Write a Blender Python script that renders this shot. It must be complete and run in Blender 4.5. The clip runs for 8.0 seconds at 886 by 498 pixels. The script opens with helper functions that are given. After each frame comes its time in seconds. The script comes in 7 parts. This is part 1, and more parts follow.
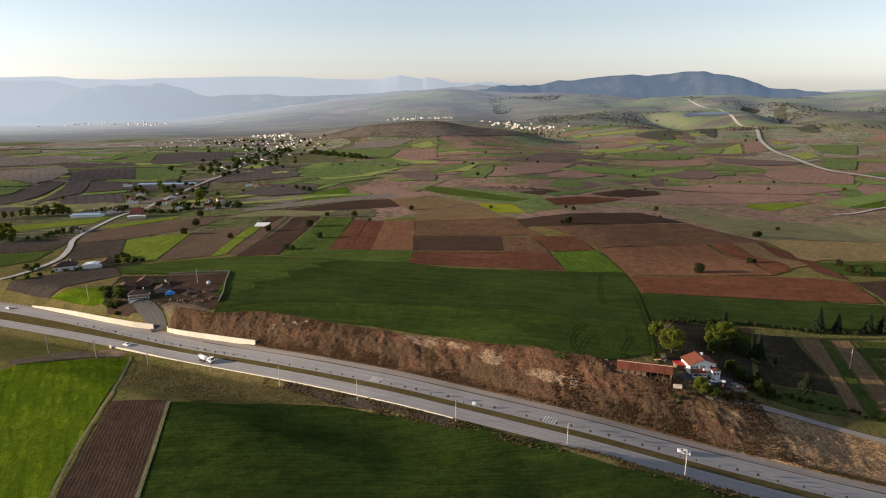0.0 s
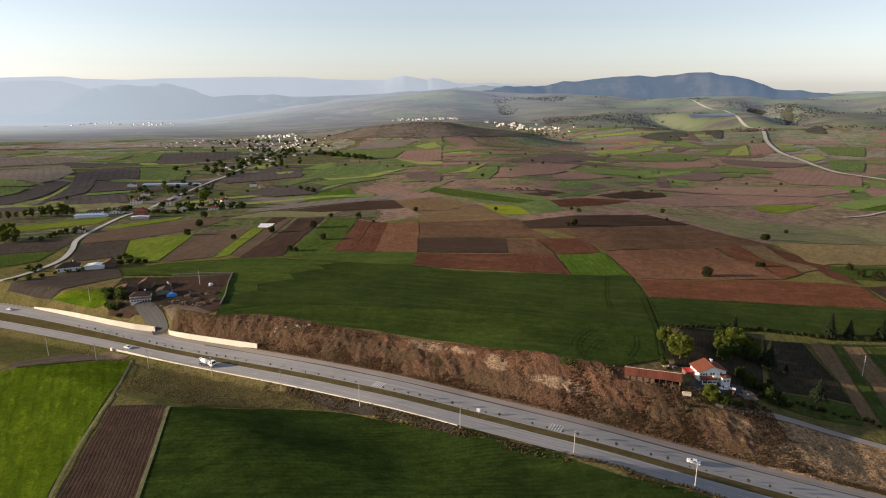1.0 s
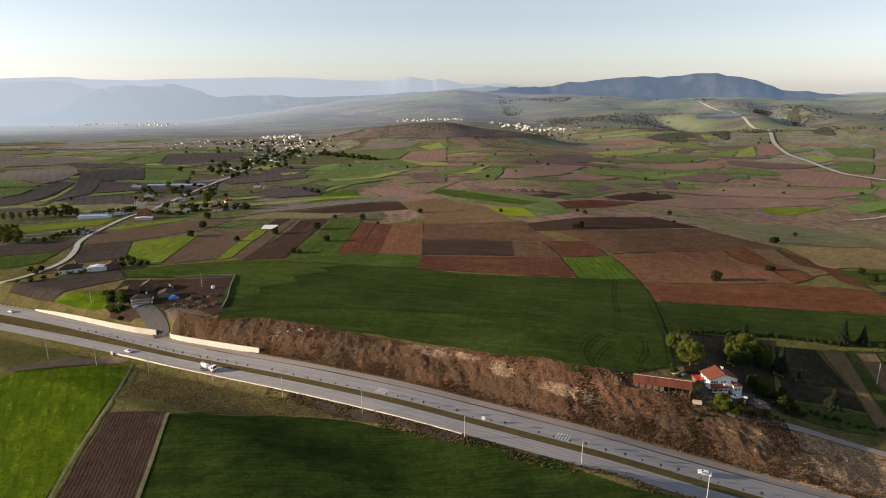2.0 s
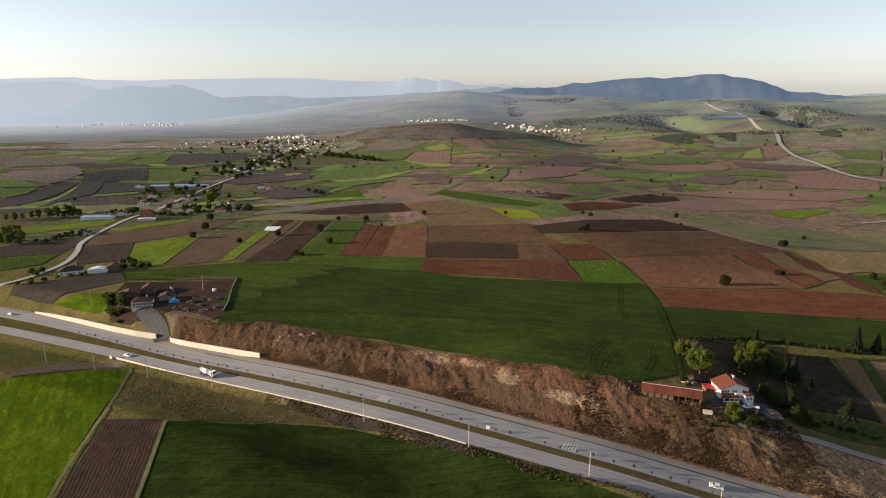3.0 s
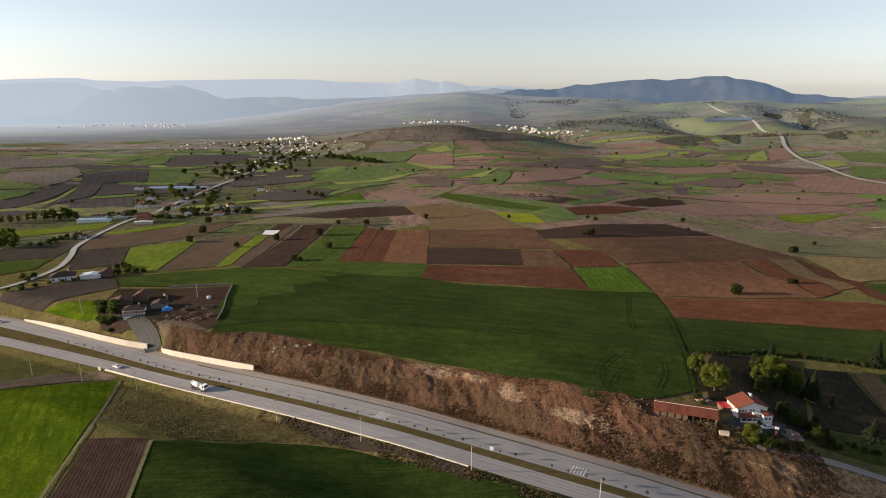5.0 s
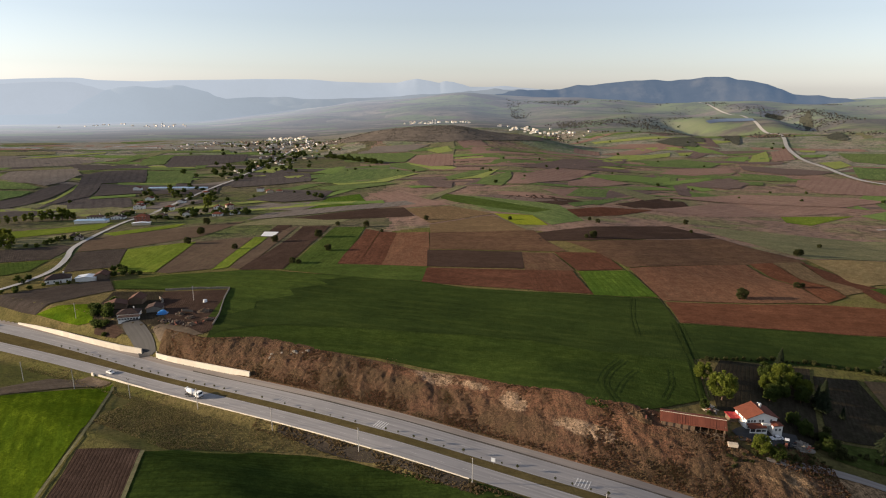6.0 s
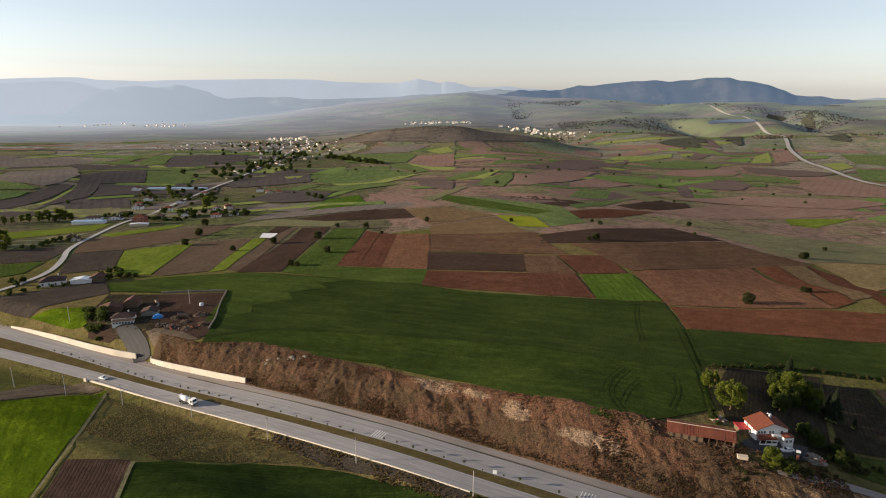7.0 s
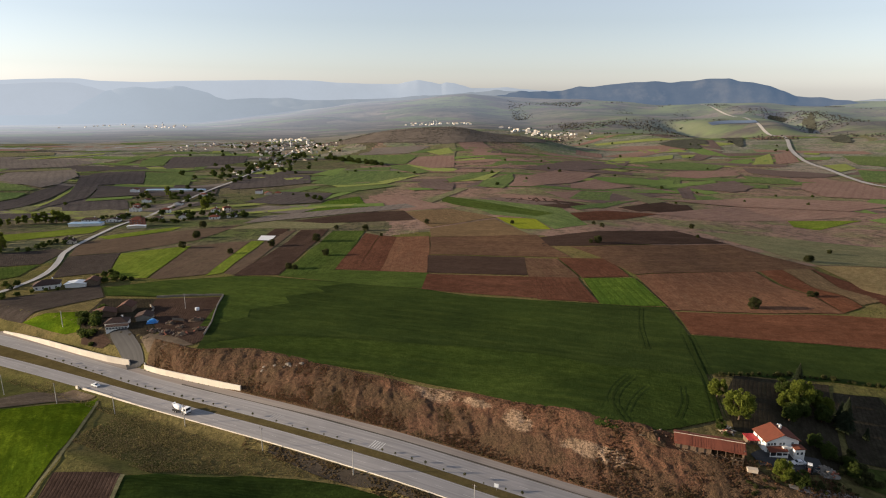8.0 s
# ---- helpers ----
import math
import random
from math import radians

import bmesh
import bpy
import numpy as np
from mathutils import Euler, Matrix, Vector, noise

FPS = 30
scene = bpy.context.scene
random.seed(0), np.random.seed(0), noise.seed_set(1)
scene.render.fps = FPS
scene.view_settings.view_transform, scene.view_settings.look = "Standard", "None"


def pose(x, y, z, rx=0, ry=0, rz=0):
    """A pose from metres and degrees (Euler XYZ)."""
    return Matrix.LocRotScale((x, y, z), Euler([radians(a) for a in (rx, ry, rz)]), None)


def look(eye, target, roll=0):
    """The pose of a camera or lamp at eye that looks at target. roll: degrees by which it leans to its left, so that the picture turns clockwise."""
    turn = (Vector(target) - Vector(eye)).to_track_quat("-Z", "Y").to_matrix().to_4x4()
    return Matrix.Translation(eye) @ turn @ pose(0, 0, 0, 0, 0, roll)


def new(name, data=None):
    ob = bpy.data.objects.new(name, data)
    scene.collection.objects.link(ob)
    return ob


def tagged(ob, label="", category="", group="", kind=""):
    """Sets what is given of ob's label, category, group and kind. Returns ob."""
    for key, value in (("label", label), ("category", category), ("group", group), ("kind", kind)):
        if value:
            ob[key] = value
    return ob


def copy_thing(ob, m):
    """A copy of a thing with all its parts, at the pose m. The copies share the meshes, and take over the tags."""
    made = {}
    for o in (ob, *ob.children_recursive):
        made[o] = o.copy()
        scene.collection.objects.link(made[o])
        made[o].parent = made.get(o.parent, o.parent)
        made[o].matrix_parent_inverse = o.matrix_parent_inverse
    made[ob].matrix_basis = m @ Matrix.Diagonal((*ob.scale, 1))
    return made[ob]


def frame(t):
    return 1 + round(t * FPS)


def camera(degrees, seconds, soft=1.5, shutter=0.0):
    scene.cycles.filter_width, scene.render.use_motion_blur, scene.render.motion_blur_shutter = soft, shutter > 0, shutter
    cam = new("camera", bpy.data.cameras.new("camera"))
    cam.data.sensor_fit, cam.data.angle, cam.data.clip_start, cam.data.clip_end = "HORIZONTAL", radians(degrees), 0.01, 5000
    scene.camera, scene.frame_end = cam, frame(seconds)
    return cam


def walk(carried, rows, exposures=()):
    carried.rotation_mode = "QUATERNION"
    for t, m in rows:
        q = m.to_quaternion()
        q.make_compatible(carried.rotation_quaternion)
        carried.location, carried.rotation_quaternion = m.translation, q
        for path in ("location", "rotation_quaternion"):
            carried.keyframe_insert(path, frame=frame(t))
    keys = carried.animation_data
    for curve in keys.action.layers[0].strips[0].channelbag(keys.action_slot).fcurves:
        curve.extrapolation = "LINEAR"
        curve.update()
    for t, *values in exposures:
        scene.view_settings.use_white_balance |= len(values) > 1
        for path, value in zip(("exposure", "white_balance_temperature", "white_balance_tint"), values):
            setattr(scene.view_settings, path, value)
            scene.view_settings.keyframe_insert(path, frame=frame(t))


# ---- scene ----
cam = camera(71.4, 8.0, 1.1)
PATH = [
    (0, (-0.053, -2.799, 118.902), (-0.011, -0.868, 118.385), -0.3),
    (0.5, (-0.044, -0.594, 118.886), (-0.009, 1.338, 118.37), -0.3),
    (1, (-0.048, 1.743, 118.883), (-0.02, 3.675, 118.368), -0.2),
    (1.5, (-0.058, 4.284, 118.917), (-0.037, 6.216, 118.403), -0.2),
    (3, (0.011, 12.678, 119.041), (0.011, 14.612, 118.53), -0.1),
    (3.5, (-0.004, 15.7, 119.082), (-0.007, 17.634, 118.572), -0.1),
    (4, (0.003, 18.772, 119.134), (-0.002, 20.706, 118.625), -0.0),
    (4.5, (0.043, 21.928, 119.175), (0.037, 23.863, 118.667), 0.0),
    (6, (0.144, 31.673, 119.242), (0.136, 33.608, 118.736), 0.1),
    (6.5, (0.157, 35.025, 119.202), (0.147, 36.96, 118.696), 0.2),
    (7, (0.152, 38.376, 119.161), (0.142, 40.311, 118.656), 0.2),
    (7.5, (0.179, 41.7, 119.11), (0.169, 43.636, 118.607), 0.2),
    (8, (0.258, 44.968, 119.093), (0.247, 46.903, 118.591), 0.2),
]
walk(cam, [(t, look(eye, target, roll)) for t, eye, target, roll in PATH], [(0.0, 1.29, 6050, 14), (8.0, 1.19, 6050, 14)])

# ---- sky, sun ----
SUN_AZIMUTH, SUN_HEIGHT = radians(179.0), radians(10.5)
world = bpy.data.worlds.new("evening_sky")
scene.world = world
world.use_nodes = True
wn = world.node_tree
sky = wn.nodes.new("ShaderNodeTexSky")
sky.sky_type, sky.sun_disc = "NISHITA", False
sky.sun_elevation, sky.sun_rotation = SUN_HEIGHT, math.pi / 2 - SUN_AZIMUTH
sky.altitude, sky.air_density, sky.dust_density, sky.ozone_density = 900, 1.1, 0.8, 2.0
wn.nodes["Background"].inputs[1].default_value = 0.082
pale = wn.nodes.new("ShaderNodeHueSaturation")  # thin evening haze in the air
pale.inputs["Saturation"].default_value = 0.42
wn.links.new(sky.outputs[0], pale.inputs["Color"])
wn.links.new(pale.outputs[0], wn.nodes["Background"].inputs[0])
sun = new("sun", bpy.data.lights.new("sun", "SUN"))
sun.data.energy, sun.data.angle, sun.data.color = 4.6, radians(0.6), (1.0, 0.79, 0.52)
to_sun = Vector((math.cos(SUN_HEIGHT) * math.cos(SUN_AZIMUTH), math.cos(SUN_HEIGHT) * math.sin(SUN_AZIMUTH), math.sin(SUN_HEIGHT)))
sun.matrix_world = look((0, 0, 400), Vector((0, 0, 400)) - to_sun)


# ---- materials ----
def blank(name):
    m = bpy.data.materials.new(name)
    m.use_nodes = True
    return m, m.node_tree, m.node_tree.nodes["Principled BSDF"]


def mix(nt, fac, a, b, kind="MIX"):
    n = nt.nodes.new("ShaderNodeMix")
    n.data_type, n.blend_type = "RGBA", kind
    for value, socket in ((fac, n.inputs[0]), (a, n.inputs[6]), (b, n.inputs[7])):
        if hasattr(value, "links"):
            nt.links.new(value, socket)
        elif isinstance(value, (int, float)):
            socket.default_value = value
        else:
            socket.default_value = (*value, 1)
    return n.outputs[2]


def ramp(nt, value, lo, hi, a=0.0, b=1.0):
    n = nt.nodes.new("ShaderNodeMapRange")
    n.inputs[1].default_value, n.inputs[2].default_value = lo, hi
    n.inputs[3].default_value, n.inputs[4].default_value = a, b
    nt.links.new(value, n.inputs[0])
    return n.outputs[0]


def cloud(nt, where, scale, detail=4.0, rough=0.6, squash=(1, 1, 1)):
    m = nt.nodes.new("ShaderNodeMapping")
    m.inputs[3].default_value = squash
    nt.links.new(where, m.inputs[0])
    n = nt.nodes.new("ShaderNodeTexNoise")
    n.inputs["Scale"].default_value, n.inputs["Detail"].default_value, n.inputs["Roughness"].default_value = scale, detail, rough
    nt.links.new(m.outputs[0], n.inputs["Vector"])
    return n.outputs[0]


def place(nt):
    return nt.nodes.new("ShaderNodeNewGeometry").outputs["Position"]


def bump(nt, b, height, strength, distance):
    n = nt.nodes.new("ShaderNodeBump")
    n.inputs["Strength"].default_value, n.inputs["Distance"].default_value = strength, distance
    nt.links.new(height, n.inputs["Height"])
    nt.links.new(n.outputs[0], b.inputs["Normal"])


def surface(name, c1, c2, scale=1.0, rough=0.85, metal=0.0, relief=0.02, stain=0.35):
    """Painted, plastered or rusty surfaces: two tones at a large and a small scale, with fine relief."""
    m, nt, b = blank(name)
    w = place(nt)
    big, small = cloud(nt, w, 0.35 * scale), cloud(nt, w, 5.0 * scale, 6)
    c = mix(nt, ramp(nt, big, 0.35, 0.65), c1, c2)
    c = mix(nt, ramp(nt, small, 0.3, 0.7, 0.0, stain), c, [v * 0.55 for v in c1])
    rnd = nt.nodes.new("ShaderNodeObjectInfo").outputs["Random"]
    c = mix(nt, ramp(nt, rnd, 0, 1, 0, 0.3), c, [v * 0.6 for v in c2])
    nt.links.new(c, b.inputs["Base Color"])
    b.inputs["Roughness"].default_value, b.inputs["Metallic"].default_value = rough, metal
    b.inputs["Specular IOR Level"].default_value = 0.1 if rough > 0.7 else 0.5
    bump(nt, b, small, 0.5, relief)
    return m


def crop(name, c1, c2, c3, row=3.0, rows=0.35, height=0.3, patch=0.02, rag=1.0):
    """A field: broad patches, fine grain, and drill rows or tramlines that follow the field's own direction (its UV, in metres)."""
    m, nt, b = blank(name)
    w = place(nt)
    uv = nt.nodes.new("ShaderNodeUVMap").outputs[0]
    big, mid, fine = cloud(nt, w, patch, 5, 0.55), cloud(nt, uv, 0.12, 4, 0.6, (0.25, 1.6, 1)), cloud(nt, w, 0.9, 6, 0.7)
    c = mix(nt, ramp(nt, big, 0.36, 0.64), c1, c2)
    c = mix(nt, ramp(nt, mid, 0.45, 0.70, 0, 0.75), c, c3)
    mottle = cloud(nt, w, 0.16, 6, 0.75)
    c = mix(nt, ramp(nt, mottle, 0.44, 0.60, 0.0, 0.6 * rag), c, [v * 0.5 for v in c1])
    c = mix(nt, ramp(nt, cloud(nt, uv, 0.05, 5, 0.7, (0.35, 1.4, 1)), 0.50, 0.66, 0.0, 0.6 * rag), c, [v * 1.35 for v in c2])
    c = mix(nt, ramp(nt, cloud(nt, w, 0.45, 5, 0.75), 0.52, 0.72, 0.0, 0.5 * rag), c, [v * 1.5 for v in c3])
    c = mix(nt, ramp(nt, cloud(nt, uv, 0.30, 5, 0.75, (0.5, 1.0, 1)), 0.50, 0.60, 0.0, 0.45 * rag), c, [v * 0.45 for v in c1])
    c = mix(nt, ramp(nt, cloud(nt, uv, 0.16, 4, 0.7, (0.3, 1.2, 1)), 0.56, 0.66, 0.0, 0.4 * rag), c, [v * 1.45 for v in c2])
    split = nt.nodes.new("ShaderNodeSeparateXYZ")
    nt.links.new(uv, split.inputs[0])
    wob = nt.nodes.new("ShaderNodeMath")
    wob.operation = "MULTIPLY_ADD"
    nt.links.new(cloud(nt, uv, 0.05, 2, 0.5), wob.inputs[0])
    wob.inputs[1].default_value = 2.0
    nt.links.new(split.outputs[1], wob.inputs[2])
    wave = nt.nodes.new("ShaderNodeMath")
    wave.operation = "SINE"
    scaled = nt.nodes.new("ShaderNodeMath")
    scaled.operation = "MULTIPLY"
    nt.links.new(wob.outputs[0], scaled.inputs[0])
    scaled.inputs[1].default_value = 2 * math.pi / row
    nt.links.new(scaled.outputs[0], wave.inputs[0])
    line = ramp(nt, wave.outputs[0], 0.2, 1.0)
    broken = nt.nodes.new("ShaderNodeMath")
    broken.operation = "MULTIPLY"
    nt.links.new(line, broken.inputs[0])
    nt.links.new(ramp(nt, cloud(nt, w, 0.06, 3), 0.35, 0.65, 0, rows), broken.inputs[1])
    c = mix(nt, broken.outputs[0], c, [v * 0.45 for v in c1])
    c = mix(nt, ramp(nt, fine, 0.42, 0.62, 0.0, 0.55 * rag), c, [v * 0.4 for v in c1])
    rnd = nt.nodes.new("ShaderNodeObjectInfo").outputs["Random"]
    c = mix(nt, ramp(nt, rnd, 0, 1, 0, 0.3), c, [v * 0.62 for v in c2])
    nt.links.new(c, b.inputs["Base Color"])
    b.inputs["Roughness"].default_value = 0.95
    b.inputs["Specular IOR Level"].default_value = 0.0
    rel = nt.nodes.new("ShaderNodeMath")
    rel.operation = "MULTIPLY_ADD"
    nt.links.new(line, rel.inputs[0])
    rel.inputs[1].default_value = -0.5 * rows
    nt.links.new(fine, rel.inputs[2])
    bump(nt, b, rel.outputs[0], 0.7, height)
    return m


def leaf(name, c1, c2):
    m, nt, b = blank(name)
    g = nt.nodes.new("ShaderNodeNewGeometry")
    c = mix(nt, g.outputs["Random Per Island"], c1, c2)
    c = mix(nt, ramp(nt, cloud(nt, g.outputs["Position"], 0.8), 0.35, 0.7, 0, 0.6), c, [v * 0.5 for v in c1])
    nt.links.new(c, b.inputs["Base Color"])
    b.inputs["Roughness"].default_value = 0.7
    b.inputs["Specular IOR Level"].default_value = 0.05
    # light that comes through the thin leaves
    thin, both = nt.nodes.new("ShaderNodeBsdfTranslucent"), nt.nodes.new("ShaderNodeMixShader")
    nt.links.new(c, thin.inputs["Color"])
    both.inputs[0].default_value = 0.5
    nt.links.new(b.outputs[0], both.inputs[1])
    nt.links.new(thin.outputs[0], both.inputs[2])
    nt.links.new(both.outputs[0], nt.nodes["Material Output"].inputs["Surface"])
    return m


WHEAT = crop("wheat_green", (0.0230, 0.0350, 0.0110), (0.0380, 0.0560, 0.0148), (0.0560, 0.0755, 0.0176), 5.5, 0.14, 0.35, 0.016, 0.5)
WHEAT_BRIGHT = crop("young_wheat_green", (0.026, 0.041, 0.011), (0.045, 0.067, 0.014), (0.062, 0.085, 0.017), 3.0, 0.15, 0.35, 0.03, 0.7)
# WHEAT brightened in colour for the better lit north-west of the field
WHEAT_NORTH = crop("light_wheat_green", (0.034, 0.052, 0.014), (0.058, 0.084, 0.018), (0.082, 0.108, 0.021), 5.5, 0.14, 0.35, 0.016, 0.5)
WHEAT_DENSE = crop("dense_wheat_green", (0.0215, 0.0350, 0.0095), (0.0370, 0.0590, 0.0125), (0.0530, 0.0780, 0.0145), 2.2, 0.5, 0.4, 0.022, 1.0)
BARLEY = crop("barley_green", (0.0480, 0.0920, 0.0065), (0.1500, 0.1950, 0.0110), (0.0330, 0.0700, 0.0060), 6.0, 0.45, 0.3, 0.02)
CLOVER = crop("clover_green", (0.0568, 0.0910, 0.0203), (0.0852, 0.1124, 0.0272), (0.0498, 0.0696, 0.0203), 3.0, 0.4, 0.25)
# far copy of the clover green, with haze paled into the colour
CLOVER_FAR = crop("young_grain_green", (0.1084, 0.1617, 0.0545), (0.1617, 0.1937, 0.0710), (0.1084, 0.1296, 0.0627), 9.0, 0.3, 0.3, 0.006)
FRESH = crop("fresh_grain_green", (0.0650, 0.1163, 0.0170), (0.1021, 0.1495, 0.0229), (0.0326, 0.0706, 0.0143), 4.0, 0.5, 0.25)
LIME = crop("lime_green_grain", (0.130, 0.182, 0.024), (0.192, 0.222, 0.036), (0.110, 0.162, 0.028), 4.0, 0.3, 0.25)
SOIL_RED = crop("ploughed_red_soil", (0.1097, 0.0488, 0.0301), (0.1344, 0.0627, 0.0390), (0.0983, 0.0514, 0.0346), 3.1, 0.25, 0.3)
SOIL_RUST = crop("rust_red_soil", (0.1478, 0.0635, 0.0343), (0.1703, 0.0739, 0.0422), (0.1267, 0.0635, 0.0384), 3.4, 0.2, 0.25)
SOIL_LIGHT = crop("light_red_soil", (0.1757, 0.0886, 0.0532), (0.1982, 0.1036, 0.0606), (0.1516, 0.0928, 0.0574), 3.4, 0.22, 0.25)
SOIL_DARK = crop("ploughed_dark_soil", (0.058, 0.038, 0.029), (0.078, 0.052, 0.040), (0.050, 0.035, 0.028), 1.2, 0.4, 0.4, 0.02, 0.8)
SOIL_GREY = crop("ploughed_grey_soil", (0.0686, 0.0515, 0.0529), (0.0923, 0.0686, 0.0687), (0.0794, 0.0686, 0.0588), 2.6, 0.5, 0.3)
SOIL_SLATE = crop("ploughed_slate_soil", (0.064, 0.052, 0.045), (0.084, 0.069, 0.059), (0.058, 0.052, 0.042), 1.2, 0.35, 0.4, 0.02, 0.8)
SOIL_UMBER = crop("harrowed_umber_soil", (0.112, 0.079, 0.058), (0.135, 0.098, 0.068), (0.108, 0.088, 0.058), 2.6, 0.3, 0.2, 0.02, 0.7)
RAPE = crop("yellow_green_rapeseed", (0.185, 0.215, 0.020), (0.245, 0.260, 0.028), (0.170, 0.205, 0.022), 4.0, 0.2, 0.25, 0.02, 0.5)
SOIL_BROWN = crop("harrowed_brown_soil", (0.1252, 0.0728, 0.0488), (0.1488, 0.0892, 0.0534), (0.1170, 0.0810, 0.0445), 2.6, 0.3, 0.2)
STUBBLE = crop("pale_stubble", (0.1831, 0.1217, 0.0670), (0.2025, 0.1386, 0.0774), (0.1555, 0.1217, 0.0601), 3.4, 0.5, 0.25)
SAND_GRASS = crop("sandy_grass", (0.270, 0.196, 0.090), (0.300, 0.216, 0.106), (0.220, 0.188, 0.084), 5.0, 0.2, 0.2)
PASTURE = crop("olive_pasture", (0.1751, 0.1751, 0.0928), (0.2246, 0.1999, 0.1106), (0.1502, 0.1627, 0.0856), 7.0, 0.2, 0.25, 0.01)


def land_material(name, dry, tan, green, scrub, near):
    m, nt, b = blank(name)
    w = place(nt)
    broad, big, mid, fine = cloud(nt, w, 0.0022, 5, 0.65, (0.7, 1.6, 1)), cloud(nt, w, 0.009, 5, 0.65, (0.8, 1.4, 1)), cloud(nt, w, 0.10 if near else 0.03, 6, 0.75), cloud(nt, w, 0.7 if near else 0.12, 6, 0.75)
    c = mix(nt, ramp(nt, broad, 0.42, 0.58), dry, tan)
    c = mix(nt, ramp(nt, big, 0.46, 0.58), c, green)
    c = mix(nt, ramp(nt, mid, 0.48, 0.64, 0, 0.75), c, scrub)
    c = mix(nt, ramp(nt, fine, 0.46, 0.62, 0, 0.6), c, [v * 0.6 for v in scrub])
    nt.links.new(c, b.inputs["Base Color"])
    b.inputs["Roughness"].default_value, b.inputs["Specular IOR Level"].default_value = 0.95, 0.0
    both = nt.nodes.new("ShaderNodeMath")
    both.operation = "MULTIPLY_ADD"
    nt.links.new(mid, both.inputs[0])
    both.inputs[1].default_value = 2.5
    nt.links.new(fine, both.inputs[2])
    bump(nt, b, both.outputs[0], 0.8, 0.5 if near else 1.5)
    return m


def earth_material():
    """Raw earth of the cutting; its bare scarps, red lip and golden grass lie where the mesh's layers of those names say."""
    m, nt, b = blank("cut_red_earth")
    w = place(nt)

    def layer(name, soft=0.5):
        a = nt.nodes.new("ShaderNodeAttribute")
        a.attribute_name = name
        add = nt.nodes.new("ShaderNodeMath")
        add.operation = "MULTIPLY_ADD"
        nt.links.new(cloud(nt, w, 0.45, 5, 0.75), add.inputs[0])
        add.inputs[1].default_value = 1.4
        nt.links.new(a.outputs["Fac"], add.inputs[2])
        return ramp(nt, add.outputs[0], 1.05, 1.05 + soft)

    big, mid, fine = cloud(nt, w, 0.035, 4, 0.6), cloud(nt, w, 0.22, 5, 0.7), cloud(nt, w, 1.4, 6, 0.7)
    c = mix(nt, ramp(nt, big, 0.38, 0.6), (0.122, 0.065, 0.042), (0.094, 0.061, 0.037))
    c = mix(nt, ramp(nt, cloud(nt, w, 0.09, 4, 0.65, (1.0, 1.6, 1.0)), 0.50, 0.62, 0, 0.75), c, (0.088, 0.060, 0.034))
    c = mix(nt, ramp(nt, cloud(nt, w, 0.16, 5, 0.7), 0.55, 0.66, 0, 0.7), c, (0.155, 0.090, 0.054))
    c = mix(nt, layer("lip"), c, (0.150, 0.075, 0.046))
    c = mix(nt, layer("golden"), c, (0.40, 0.265, 0.150))
    c = mix(nt, layer("scarp", 0.35), c, (0.36, 0.25, 0.165))
    c = mix(nt, ramp(nt, mid, 0.50, 0.64, 0, 0.6), c, (0.075, 0.050, 0.028))
    c = mix(nt, ramp(nt, fine, 0.45, 0.58, 0, 0.75), c, (0.046, 0.033, 0.020))
    c = mix(nt, ramp(nt, cloud(nt, w, 3.5, 5, 0.75), 0.54, 0.66, 0, 0.6), c, (0.27, 0.175, 0.105))
    nt.links.new(c, b.inputs["Base Color"])
    b.inputs["Roughness"].default_value, b.inputs["Specular IOR Level"].default_value = 0.95, 0.0
    both = nt.nodes.new("ShaderNodeMath")
    both.operation = "MULTIPLY_ADD"
    nt.links.new(mid, both.inputs[0])
    both.inputs[1].default_value = 2.0
    nt.links.new(fine, both.inputs[2])
    bump(nt, b, both.outputs[0], 1.0, 0.6)
    return m


# two steps of the far plain, paled in base colour to imitate haze
HAZED_STEPPE = crop("pale_dry_steppe", (0.2459, 0.2291, 0.1937), (0.3019, 0.2794, 0.2324), (0.2123, 0.2236, 0.1679), 40.0, 0.2, 0.4, 0.003)
HAZED_STEPPE_FAR = crop("ash_grey_steppe", (0.3209, 0.3209, 0.3167), (0.3726, 0.3726, 0.3753), (0.3001, 0.3209, 0.2932), 60.0, 0.2, 0.4, 0.002)
SCRUB_HILL = crop("grey_scrub_hill", (0.150, 0.125, 0.105), (0.19, 0.158, 0.13), (0.12, 0.11, 0.09), 30.0, 0.2, 0.6, 0.01)
# far copies of the soils, haze mixed into their base colours
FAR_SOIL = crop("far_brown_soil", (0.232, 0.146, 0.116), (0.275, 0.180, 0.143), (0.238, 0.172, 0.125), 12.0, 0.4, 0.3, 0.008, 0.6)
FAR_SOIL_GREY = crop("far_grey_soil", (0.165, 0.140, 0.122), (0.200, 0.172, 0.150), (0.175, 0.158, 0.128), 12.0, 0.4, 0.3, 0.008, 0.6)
# darkened further, as painted shade over the western valley
FAR_SOIL_SHADED = crop("far_dark_grey_soil", (0.082, 0.070, 0.067), (0.104, 0.090, 0.084), (0.096, 0.087, 0.076), 12.0, 0.4, 0.3, 0.008, 0.6)
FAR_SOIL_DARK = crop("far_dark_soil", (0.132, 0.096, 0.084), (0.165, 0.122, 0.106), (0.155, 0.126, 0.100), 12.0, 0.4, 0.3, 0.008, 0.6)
# brighter copies of LIME and FRESH: low sun on upright leaves painted in
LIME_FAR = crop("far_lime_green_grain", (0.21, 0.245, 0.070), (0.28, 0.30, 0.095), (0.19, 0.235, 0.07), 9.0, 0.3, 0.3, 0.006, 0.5)
